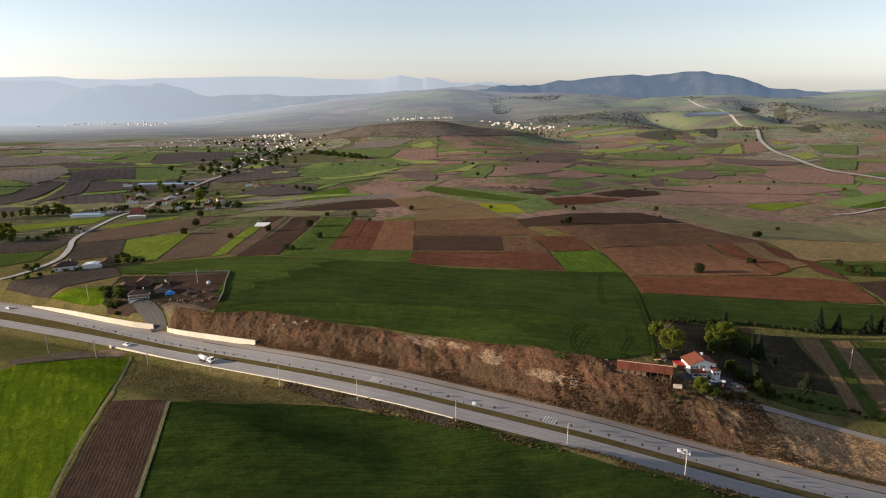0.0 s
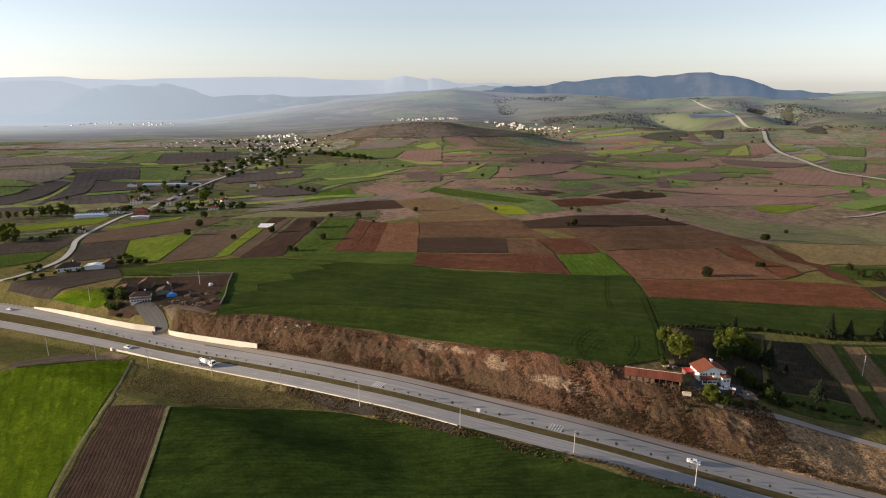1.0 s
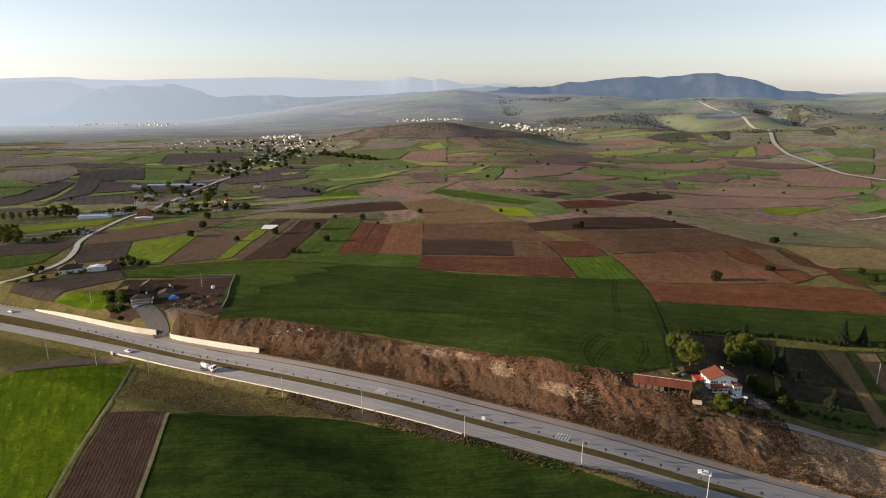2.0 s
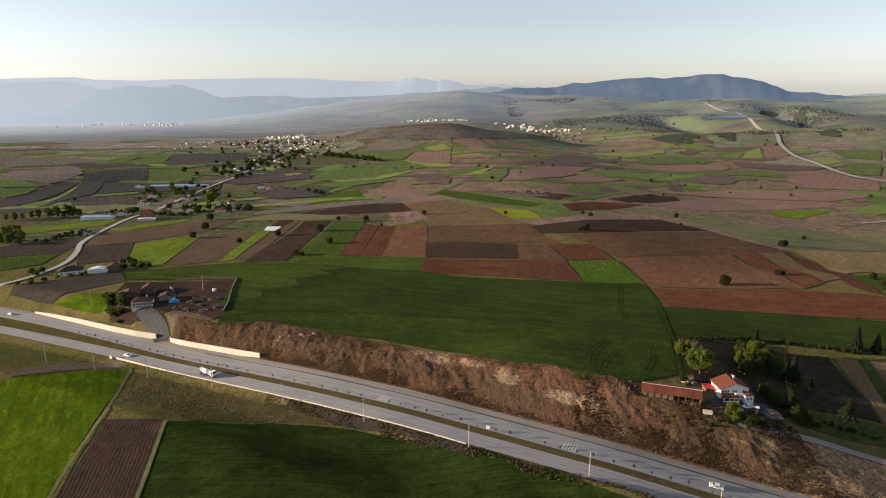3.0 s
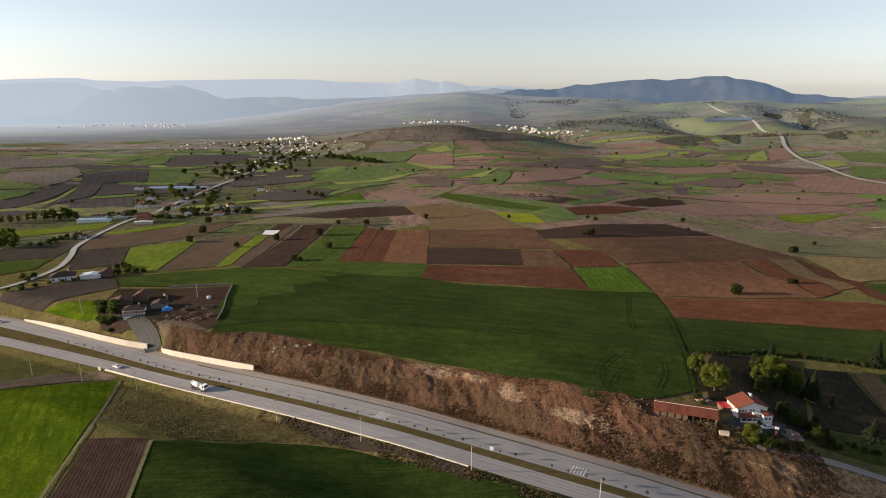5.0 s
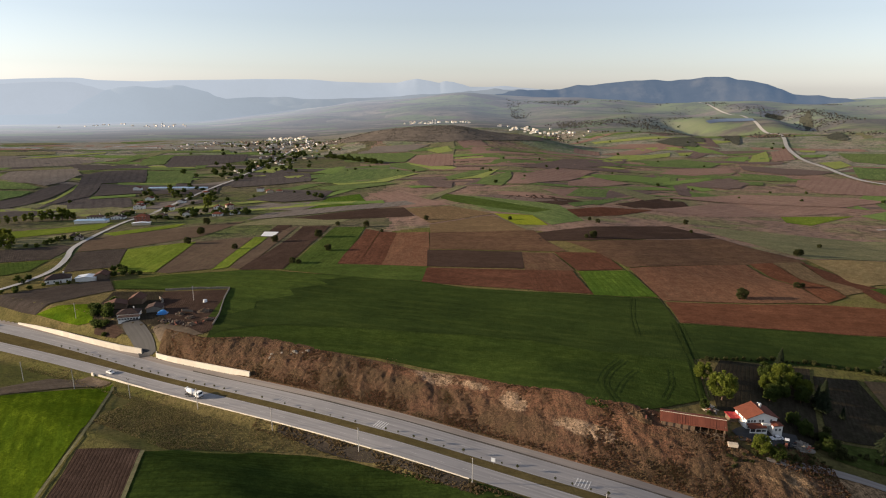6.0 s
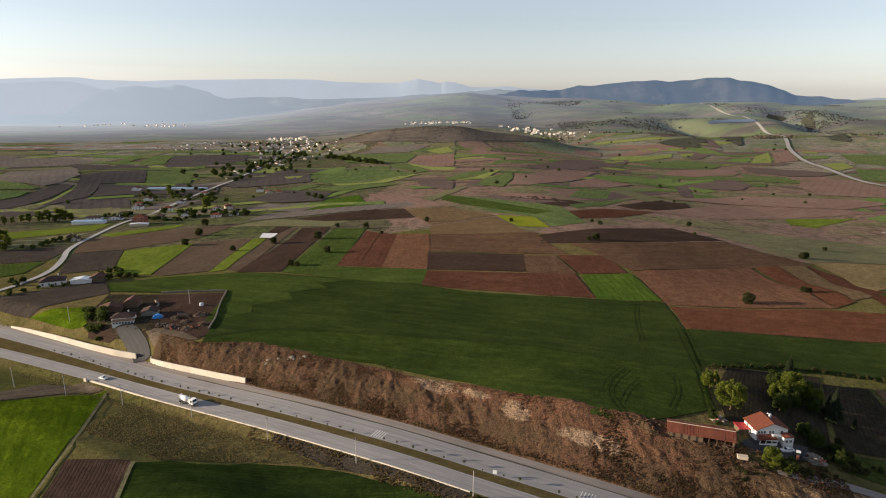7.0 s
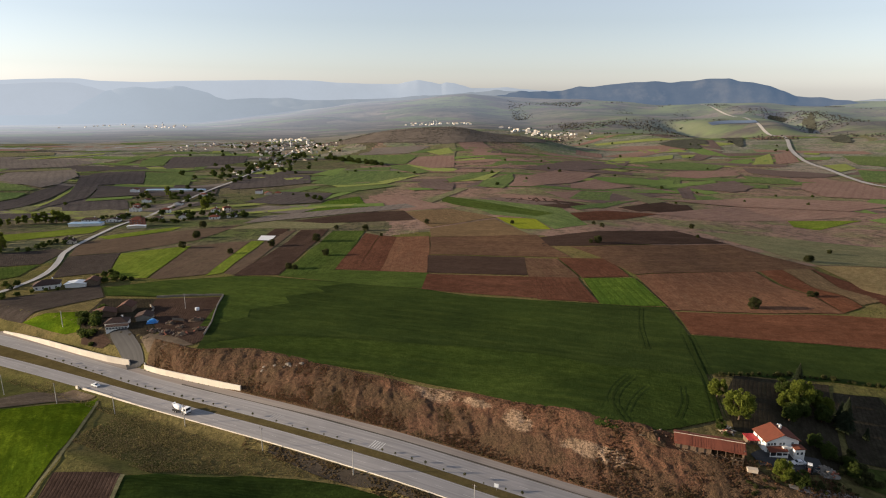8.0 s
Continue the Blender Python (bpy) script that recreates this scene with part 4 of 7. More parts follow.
field("soil_field", SOIL_LIGHT, [(-45.8, 466.2), (-44.4, 592.4), (-15.4, 592.3), (-13.2, 458.2)])
field("soil_field", SOIL_DARK, [(-13.6, 512.0), (58.7, 497.4), (54.3, 443.8), (-12.3, 458.0)])
field("soil_field", SOIL_BROWN, [(-13.6, 588.7), (81.5, 586.2), (83.9, 539.4), (93.8, 495.1), (-12.2, 516.7)])
field("soil_field", SOIL_RED, [(-12.2, 452.0), (56.1, 437.7), (54.1, 390.1), (-14.5, 414.4)])
field("soil_field", SOIL_RED, [(56.5, 437.6), (85.8, 432.3), (86.5, 377.4), (54.2, 388.6)])
field("soil_field", SOIL_BROWN, [(59.8, 494.7), (82.6, 490.1), (87.8, 433.8), (55.5, 439.7)])
field("soil_field", SOIL_RED, [(84.8, 492.1), (119.0, 485.1), (120.8, 435.6), (90.2, 435.3)])
field("clover_field", FRESH, [(90.6, 431.4), (122.6, 429.7), (122.1, 369.0), (87.6, 375.7)])
field("soil_field", SOIL_LIGHT, [(126.8, 437.2), (219.6, 466.5), (212.6, 357.8), (174.5, 358.2), (123.5, 361.9)])
field("soil_field", SOIL_RUST, [(122.9, 357.8), (172.7, 354.2), (211.1, 353.8), (231.8, 347.6), (247.0, 339.3), (243.0, 305.1), (197.0, 311.2), (118.6, 323.5)])
field("soil_field", SOIL_BROWN, [(101.7, 532.7), (120.0, 528.6), (247.2, 571.5), (257.3, 539.0), (276.2, 504.8), (276.2, 488.3), (221.7, 469.2), (126.6, 441.2), (116.5, 490.4)])
field("soil_field", SOIL_DARK, [(81.9, 573.1), (110.9, 589.3), (221, 632), (248.9, 578.2), (121.3, 534.2), (80.5, 540.1)])
field("soil_field", SOIL_RUST, [(224.8, 469.9), (245.7, 476.8), (230.8, 369.7), (214.0, 359.1)])
field("stubble_field", STUBBLE, [(246.7, 477.1), (270.7, 487.0), (247.7, 379.4), (232.5, 372.6)])
field("soil_field", SOIL_RED, [(272.9, 487.5), (277.9, 448.5), (249.5, 342.9), (242.0, 360.6)])
field("stubble_field", SAND_GRASS, [(286.0, 504.7), (421.1, 518.2), (315.8, 384.7), (300.4, 428.9), (262.9, 397.5), (280.5, 453.0)])
field("clover_field", CLOVER, [(255.6, 386.0), (277.6, 393.0), (320.3, 380.6), (292.2, 344.9), (253.8, 354.6)])
field("soil_field", SOIL_DARK, [(248.8, 337.9), (289.3, 341.1), (266.7, 303.7), (248.0, 305.6)])
field("pasture_field", PASTURE, [(245, 640), (321, 626), (489.5, 592.4), (436.5, 524.8), (289.1, 510.3), (261.2, 584.9)])
field("rapeseed_field", RAPE, [(53, 695), (92, 676), (99, 614), (70, 621)])
field("stubble_field", STUBBLE, [(-15, 634), (50, 682), (68, 614), (75.1, 587.8), (-12.6, 591.7)])
field("stubble_field", STUBBLE, [(-47, 747), (6, 763), (52, 695), (-15, 642)])
field("clover_field", CLOVER_FAR, [(-4, 876), (69, 825), (133, 750), (138, 638), (102, 616), (92, 680), (53, 714)])
field("soil_field", SOIL_DARK, [(49, 845), (111, 852), (178, 792), (136, 749)])
field("soil_field", SOIL_RED, [(-112, 912), (-68, 919), (6, 774), (-48, 757)])
field("soil_field", SOIL_DARK, [(-170, 701), (-85, 757), (-51, 758), (-34, 692), (-127, 682)])
field("clover_field", FRESH, [(-170, 771), (-160, 866), (-124, 908), (-91, 775), (-114, 766)])
field("clover_field", LIME, [(-275.0, 546.6), (-226.7, 574.5), (-212.0, 460.5), (-241.4, 465.5)])
field("soil_field", SOIL_BROWN, [(-210.1, 460.2), (-225.0, 574.2), (-198.2, 586.0), (-179.0, 587.9), (-172.3, 469.0), (-199.9, 456.5)])
field("clover_field", LIME, [(-171.8, 464.9), (-177.6, 590.7), (-165.3, 588.0), (-162.1, 473.1)])
field("soil_field", SOIL_RED, [(-160.5, 470.8), (-163.6, 587.6), (-161, 633), (-150, 645), (-148.9, 489.6), (-152.1, 465.4)])
field("soil_field", SOIL_DARK, [(-151.0, 463.2), (-142.7, 583.1), (-145, 643), (-116, 640), (-118.1, 461.3)])
field("soil_field", SOIL_DARK, [(-172, 622), (-174, 654), (-158, 650), (-160, 612)])
field("pasture_field", PASTURE, [(-224, 658), (-190, 702), (-102, 679), (-117, 648), (-179, 659)])
field("soil_field", SOIL_DARK, [(-316.0, 539.6), (-278.1, 549.8), (-250.7, 482.9), (-283.6, 469.0)])
field("soil_field", SOIL_BROWN, [(-344, 605), (-264, 657), (-218, 684), (-232, 602), (-279.1, 555.2), (-317.3, 544.8)])
field("clover_field", LIME, [(-342, 633), (-288, 678), (-280, 679), (-282, 657), (-324, 619)])
field("clover_field", LIME, [(-476, 624), (-458, 649), (-369, 700), (-365, 658), (-434, 613), (-451.5, 590.4)])
field("pasture_field", PASTURE, [(-414, 608), (-360, 647), (-364, 609), (-388.7, 569.0)])
field("soil_field", SOIL_DARK, [(-414.3, 538.9), (-394.9, 554.7), (-349.8, 574.6), (-334.3, 566.2), (-322.6, 515.1), (-362.9, 507.1), (-383.2, 496.1)])
field("clover_field", CLOVER, [(-374.9, 484.7), (-358.0, 499.9), (-321.3, 510.4), (-314.1, 474.3), (-330.1, 458.4), (-347.9, 447.4)])
field("soil_field", SOIL_DARK, [(-288.4, 407.8), (-237.2, 444.8), (-217.4, 413.7), (-247.2, 381.3), (-287.3, 401.6)])
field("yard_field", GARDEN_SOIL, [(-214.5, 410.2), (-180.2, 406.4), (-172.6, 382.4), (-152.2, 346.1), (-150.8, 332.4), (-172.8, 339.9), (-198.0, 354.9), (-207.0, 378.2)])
field("barley_field", BARLEY, [(-246.6, 380.1), (-209.9, 382.6), (-199.7, 357.1), (-208.9, 359.4)])
field("soil_field", SOIL_DARK, [(-180.2, 406.4), (-140.0, 407.6), (-121.4, 330.0), (-123.8, 325.7), (-151.5, 346.0), (-173.4, 382.5)])
field("barley_field", BARLEY, [(-217.5, 247.1), (-192.3, 253.2), (-181.4, 267.5), (-154.6, 292.6), (-132.3, 234.2), (-127.3, 211.4), (-116.7, 165.5), (-112.9, 154.2), (-104.7, 131.0), (-156.8, 134.9)])
field("soil_field", SOIL_DARK, [(-124.6, 216.9), (-102.5, 216.6), (-86.6, 153.4), (-79.8, 128.5), (-104.0, 130.9), (-111.4, 157.3)])
field("wheat_field", WHEAT_DENSE, [(-101.5, 215.2), (-92.5, 220.1), (-82.8, 219.9), (-66.9, 224.8), (-49.9, 224.3), (-34.4, 221.4), (-24.2, 217.8), (-14.2, 213.7), (2.8, 207.5), (14.3, 204.0), (26.0, 197.0), (37.6, 189.5), (46.7, 180.0), (57.8, 171.3), (74.9, 167.2), (97.1, 156.6), (104.5, 147.9), (103.6, 135.0), (-76.7, 126.4), (-85.8, 153.3)])
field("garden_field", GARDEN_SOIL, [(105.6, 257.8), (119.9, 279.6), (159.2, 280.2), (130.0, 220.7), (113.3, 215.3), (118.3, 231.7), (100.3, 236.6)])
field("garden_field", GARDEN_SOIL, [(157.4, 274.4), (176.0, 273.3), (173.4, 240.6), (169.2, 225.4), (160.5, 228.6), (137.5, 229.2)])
field("garden_field", GARDEN_GRASS, [(135.2, 227.1), (159.7, 227.2), (168.9, 223.8), (164.5, 210.6), (148.9, 213.2), (132.3, 216.1)])
field("stubble_field", STUBBLE, [(178.5, 272.8), (188.4, 271.5), (172.0, 211.2), (165.9, 211.7), (174.1, 239.3)])
field("garden_field", GARDEN_GRASS, [(189.2, 271.5), (192.4, 270.9), (178.5, 210.0), (172.9, 210.6)])
field("stubble_field", STUBBLE, [(193.5, 270.8), (202.2, 269.6), (190.3, 216.3), (184.8, 208.8), (179.8, 210.0)])
field("garden_field", GARDEN_GRASS, [(203.0, 269.5), (205.2, 269.5), (196.4, 220.7), (192.3, 217.8)])
field("garden_field", GARDEN_GRASS, [(206.3, 269.5), (237.1, 265.0), (206.5, 225.2), (198.5, 222.2)])
field("clover_field", LIME, [(402, 756), (493, 765), (405, 701), (385, 714)])
field("clover_field", FRESH, [(529, 748), (588, 775), (552, 718), (520, 720)])
field("clover_field", CLOVER_FAR, [(178, 792), (275, 907), (256, 870), (182, 766)])
field("soil_field", SOIL_DARK, [(210, 788), (293, 872), (315, 829), (228, 762)])
field("soil_field", SOIL_BROWN, [(239, 750), (480, 948), (684, 931), (662, 832), (522, 801), (299, 722)])
field("soil_field", SOIL_DARK, [(-643, 1115), (-688, 1296), (-633, 1340), (-536, 1126), (-581, 1066), (-530, 937), (-529, 846), (-520, 785), (-569, 954), (-601, 1032)])
field("clover_field", CLOVER_FAR, [(-745, 1046), (-679, 1017), (-636, 989), (-633, 973), (-689, 965)])
field("clover_field", CLOVER_FAR, [(-679, 950), (-630, 955), (-617, 914), (-622, 869)])
field("soil_field", SOIL_BROWN, [(-896, 1291), (-809, 1382), (-663, 1146), (-633, 1045), (-642, 1005), (-686, 1028), (-762, 1076)])
field("clover_field", CLOVER, [(-607, 1297), (-528, 1341), (-455, 1125), (-528, 1111)])
field("clover_field", FRESH, [(-522, 932), (-471, 959), (-461, 938), (-511, 904)])
field("soil_field", SOIL_DARK, [(-576, 1061), (-390, 1098), (-350, 959), (-478, 973), (-524, 938)])
field("clover_field", LIME, [(-563, 784), (-553, 835), (-561, 899), (-590, 990), (-608, 1041), (-596, 1028), (-575, 964), (-549, 879), (-533, 799), (-541, 754)])
field("soil_field", SOIL_GREY, [(-616, 860), (-608, 905), (-622, 967), (-628, 1035), (-604, 1030), (-569, 909), (-559, 844), (-569, 793)])
field("soil_field", SOIL_DARK, [(-527, 741), (-520, 785), (-532, 857), (-537, 928), (-461, 919), (-417, 837), (-456, 786), (-513, 733)])
field("soil_field", SOIL_GREY, [(-722, 1680), (-542, 1733), (-495, 1545), (-549, 1452), (-616, 1399), (-648, 1448)])
field("clover_field", CLOVER_FAR, [(-799, 1532), (-848, 1736), (-794, 1696), (-769, 1506)])
field("clover_field", CLOVER, [(-766, 1596), (-736, 1711), (-660, 1475), (-701, 1443)])
field("pasture_field", LIME, [(-1213, 2107), (-1072, 2063), (-1036, 1976), (-1158, 1996)])
field("pasture_field", PASTURE, [(-1284, 1809), (-1128, 1820), (-1078, 1739), (-1169, 1646)])
field("pasture_field", PASTURE, [(-1520, 2145), (-1403, 2236), (-1299, 2196), (-1420, 2056)])
field("soil_field", SOIL_GREY, [(-1390, 2065), (-1134, 1944), (-1091, 1842), (-1286, 1884)])
field("soil_field", SOIL_BROWN, [(-1127, 1586), (-962, 1622), (-846, 1543), (-871, 1444), (-981, 1377)])
field("soil_field", SOIL_GREY, [(-858, 1444), (-693, 1455), (-645, 1379), (-725, 1365), (-757, 1303)])
field("clover_field", FRESH, [(-264, 1248), (-230, 1364), (-214, 1363), (-214, 1217)])
field("clover_field", CLOVER_FAR, [(-237, 1114), (-216, 1313), (-100, 1282), (-59, 1214), (-106, 1098), (-142, 1068), (-191, 1064)])
field("clover_field", LIME, [(-191, 1064), (-133, 1077), (-72, 1197), (-48, 1201), (-70, 1158), (-101, 1068), (-175, 1035)])
field("clover_field", CLOVER, [(-205, 1000), (-175, 1035), (-102, 1060), (-81, 1034), (-130, 980), (-170, 953)])
field("soil_field", SOIL_RED, [(-86, 1434), (-72, 1610), (19, 1598), (16, 1333), (-30, 1320)])
field("clover_field", LIME, [(-92, 1436), (-32, 1322), (16, 1310), (15, 1256), (-25, 1263), (-78, 1374)])
field("clover_field", CLOVER_FAR, [(-287, 1703), (-100, 1660), (-76, 1623), (-94, 1437), (-237, 1483)])
field("clover_field", CLOVER, [(-124, 1418), (-91, 1421), (-30, 1255), (-52, 1231), (-116, 1332)])
field("soil_field", SOIL_DARK, [(-50, 1061), (-22, 1133), (12, 1034), (11, 943), (-42, 998)])
field("clover_field", FRESH, [(-60, 996), (-24, 994), (-19, 969), (-54, 961)])
field("soil_field", SOIL_DARK, [(-253, 989), (-170, 953), (-166, 852), (-219, 839), (-276, 876)])
field("soil_field", SOIL_DARK, [(-407, 1296), (-268, 1240), (-237, 1114), (-296, 1066), (-355, 1039), (-402, 1210)])
field("clover_field", LIME, [(-309, 1203), (-270, 1211), (-274, 1178), (-294, 1172)])
field("soil_field", SOIL_BROWN, [(-223, 1690), (-203, 1780), (-42, 1747), (-101, 1679)])
field("clover_field", LIME, [(-56, 1688), (5, 1726), (20, 1650), (-17, 1623)])
field("clover_field", CLOVER_FAR, [(-181, 1364), (-120, 1373), (-113, 1295), (-211, 1323)])
field("clover_field", LIME, [(-8, 1326), (22, 1296), (15, 1256), (-8, 1251)])
field("clover_field", CLOVER, [(-2, 1130), (47, 1217), (90, 1234), (64, 1153), (8, 1068)])
field("clover_field", LIME, [(38, 1096), (92, 1224), (106, 1239), (64, 1091)])
field("clover_field", CLOVER, [(48, 999), (62, 1091), (122, 1195), (118, 1106), (86, 964)])
field("soil_field", SOIL_RED, [(123, 1129), (226, 1300), (304, 1280), (207, 1074), (127, 978), (92, 988)])
field("pasture_field", PASTURE, [(111, 1056), (135, 1084), (134, 1053), (112, 1023)])
field("soil_field", SOIL_GREY, [(164, 1314), (291, 1515), (466, 1612), (389, 1424), (197, 1265)])
field("clover_field", LIME, [(228, 1187), (263, 1223), (248, 1187)])
field("clover_field", LIME, [(391, 1531), (515, 1717), (627, 1772), (602, 1701), (495, 1600)])
field("clover_field", CLOVER_FAR, [(89, 1565), (140, 1511), (130, 1457), (91, 1484)])
field("clover_field", FRESH, [(279, 1219), (350, 1236), (432, 1217), (408, 1148), (342, 1134), (272, 1145)])
field("soil_field", SOIL_BROWN, [(203, 1052), (273, 1172), (316, 1080), (246, 997), (189, 983)])
field("stubble_field", STUBBLE, [(80, 897), (127, 859), (156, 811), (113, 817), (73, 865)])
field("soil_field", SOIL_DARK, [(36, 860), (72, 859), (112, 811), (153, 791), (108, 778), (69, 823)])
field("clover_field", CLOVER, [(-5, 888), (33, 842), (67, 789), (118, 710), (96, 694), (56, 739), (10, 801), (-5, 834)])
field("soil_field", SOIL_BROWN, [(139, 914), (227, 954), (321, 975), (281, 904), (203, 821), (159, 825)])
field("clover_field", CLOVER_FAR, [(148, 768), (195, 818), (253, 891), (200, 794), (150, 741)])
field("soil_field", SOIL_DARK, [(217, 785), (264, 849), (322, 859), (308, 798), (251, 761)])
field("soil_field", SOIL_RED, [(137, 711), (185, 749), (247, 750), (186, 688), (127, 659), (116, 681)])
field("clover_field", LIME, [(815, 1683), (890, 1758), (804, 1567), (745, 1557)])
field("clover_field", FRESH, [(744, 1659), (804, 1675), (740, 1570), (703, 1598)])
field("clover_field", LIME, [(649, 1768), (690, 1773), (663, 1721), (628, 1708)])
field("soil_field", SOIL_BROWN, [(895, 1747), (961, 1781), (885, 1604), (814, 1566)])
field("clover_field", CLOVER_FAR, [(1052, 1702), (1160, 1658), (1039, 1480), (991, 1544)])
field("clover_field", CLOVER_FAR, [(927, 1442), (977, 1391), (846, 1201), (809, 1239)])
field("clover_field", LIME, [(989, 1768), (1024, 1751), (1003, 1721), (969, 1736)])
field("clover_field", CLOVER_FAR, [(611, 1318), (683, 1274), (660, 1200), (601, 1180), (583, 1233)])
field("clover_field", FRESH, [(395, 1153), (514, 1227), (501, 1191), (379, 1098)])
field("soil_field", SOIL_DARK, [(413, 1118), (550, 1221), (536, 1128), (491, 1056), (431, 1073)])
field("soil_field", SOIL_BROWN, [(668, 1201), (786, 1237), (768, 1142), (761, 1080), (672, 952), (585, 989), (611, 1101)])
field("clover_field", CLOVER, [(378, 979), (410, 998), (414, 955), (377, 929)])
field("soil_field", SOIL_GREY, [(686, 1483), (798, 1398), (834, 1353), (766, 1299), (695, 1298), (653, 1383)])
field("soil_field", SOIL_RED, [(307, 896), (455, 977), (603, 932), (627, 894), (526, 836), (405, 871)])
field("clover_field", CLOVER_FAR, [(475, 1536), (601, 1614), (667, 1531), (595, 1424), (467, 1426)])
field("soil_field", SOIL_BROWN, [(503, 1383), (636, 1429), (616, 1329), (490, 1253), (435, 1291)])
field("clover_field", LIME, [(903, 1534), (972, 1557), (942, 1466), (865, 1404)])

# ---- helpers for things ----
RED_TILE = surface("red_roof_tile", (0.1955, 0.0640, 0.0390), (0.1615, 0.0562, 0.0351), 1.5, 0.8, 0, 0.05, 0.5)
BROWN_TILE = surface("brown_roof_tile", (0.11, 0.058, 0.042), (0.14, 0.07, 0.048), 1.5, 0.85, 0, 0.05, 0.5)
DARK_TILE = surface("dark_weathered_tile", (0.07, 0.045, 0.038), (0.09, 0.058, 0.046), 1.5, 0.85, 0, 0.05, 0.5)
WHITE_WALL = surface("white_plaster", (0.78, 0.75, 0.70), (0.70, 0.67, 0.62), 1.0, 0.9, 0, 0.01, 0.2)
CREAM_WALL = surface("cream_plaster", (0.62, 0.52, 0.40), (0.55, 0.46, 0.36), 1.0, 0.9, 0, 0.01, 0.25)
RED_WALL = surface("red_brick_wall", (0.33, 0.13, 0.085), (0.28, 0.11, 0.075), 1.2, 0.9, 0, 0.02, 0.35)
MUD_WALL = surface("mud_brick_wall", (0.20, 0.135, 0.09), (0.16, 0.11, 0.075), 1.2, 0.95, 0, 0.03, 0.5)
STONE = surface("dry_stone", (0.27, 0.24, 0.20), (0.21, 0.18, 0.145), 1.6, 0.95, 0, 0.05, 0.5)
CONCRETE = surface("pale_concrete", (0.66, 0.60, 0.50), (0.58, 0.53, 0.45), 0.6, 0.9, 0, 0.01, 0.25)
POLE_GREY = surface("weathered_pole", (0.50, 0.48, 0.45), (0.42, 0.40, 0.37), 2.0, 0.8, 0, 0.01, 0.3)
IRON = surface("dark_iron", (0.07, 0.065, 0.06), (0.10, 0.09, 0.085), 2.0, 0.5, 0.6, 0.005, 0.3)
CERAMIC = surface("brown_ceramic", (0.16, 0.09, 0.06), (0.14, 0.08, 0.05), 4.0, 0.3, 0, 0.002, 0.1)
RED_SHEET = surface("red_sheet_metal", (0.50, 0.035, 0.03), (0.44, 0.03, 0.03), 1.0, 0.5, 0.1, 0.01, 0.25)
WHITE_SHEET = surface("white_sheet_metal", (0.72, 0.75, 0.78), (0.62, 0.66, 0.70), 1.0, 0.5, 0.1, 0.01, 0.25)
BLUE_SHEET = surface("blue_sheet_metal", (0.30, 0.45, 0.62), (0.36, 0.50, 0.64), 1.0, 0.5, 0.1, 0.01, 0.25)
TARP_BLUE = surface("blue_tarpaulin", (0.03, 0.20, 0.55), (0.04, 0.25, 0.62), 1.5, 0.45, 0, 0.03, 0.2)
WOOD = surface("grey_weathered_wood", (0.17, 0.125, 0.085), (0.12, 0.085, 0.06), 2.5, 0.9, 0, 0.02, 0.5)
BARK = surface("tree_bark", (0.13, 0.09, 0.06), (0.10, 0.07, 0.05), 3.0, 0.95, 0, 0.03, 0.5)
CAR_WHITE = surface("white_car_paint", (0.82, 0.82, 0.82), (0.80, 0.80, 0.80), 0.5, 0.25, 0, 0.0, 0.05)
CAR_GREY = surface("silver_car_paint", (0.45, 0.47, 0.50), (0.42, 0.44, 0.47), 0.5, 0.3, 0.4, 0.0, 0.05)
RUBBER = surface("black_rubber", (0.025, 0.025, 0.025), (0.03, 0.03, 0.03), 3.0, 0.8, 0, 0.005, 0.2)
ROAD_PAINT = surface("worn_white_road_paint", (0.72, 0.72, 0.70), (0.55, 0.54, 0.52), 3.0, 0.8, 0, 0.002, 0.5)
LINE_PAINT = surface("faded_line_paint", (0.50, 0.49, 0.47), (0.38, 0.37, 0.35), 3.0, 0.8, 0, 0.002, 0.6)
PLASTIC_SHEET = surface("white_crop_cover", (0.80, 0.79, 0.77), (0.70, 0.69, 0.67), 1.0, 0.5, 0, 0.03, 0.15)
LEAF_LIME = leaf("sunlit_spring_leaves", (0.115, 0.145, 0.020), (0.180, 0.200, 0.034))
LEAF_GREEN = leaf("green_leaves", (0.052, 0.076, 0.018), (0.096, 0.120, 0.028))
LEAF_DARK = leaf("dark_olive_leaves", (0.050, 0.058, 0.022), (0.098, 0.098, 0.036))
NEEDLES = leaf("conifer_needles", (0.024, 0.034, 0.018), (0.05, 0.06, 0.032))
GRASS_TUFT = leaf("verge_grass_tufts", (0.17, 0.145, 0.060), (0.27, 0.22, 0.092))
GOLD_GRASS = leaf("golden_dry_grass", (0.20, 0.138, 0.080), (0.28, 0.200, 0.118))
DARK_SCRUB = leaf("dark_scrub", (0.125, 0.092, 0.046), (0.205, 0.148, 0.076))
DRY_SCRUB = leaf("dry_scrub", (0.15, 0.080, 0.046), (0.24, 0.138, 0.080))
OLIVE_SCRUB = leaf("olive_scrub", (0.085, 0.062, 0.030), (0.14, 0.098, 0.050))


def glass_material():
    m, nt, b = blank("dark_window_glass")
    b.inputs["Base Color"].default_value = (0.02, 0.025, 0.03, 1)
    b.inputs["Roughness"].default_value = 0.08
    return m


GLASS = glass_material()


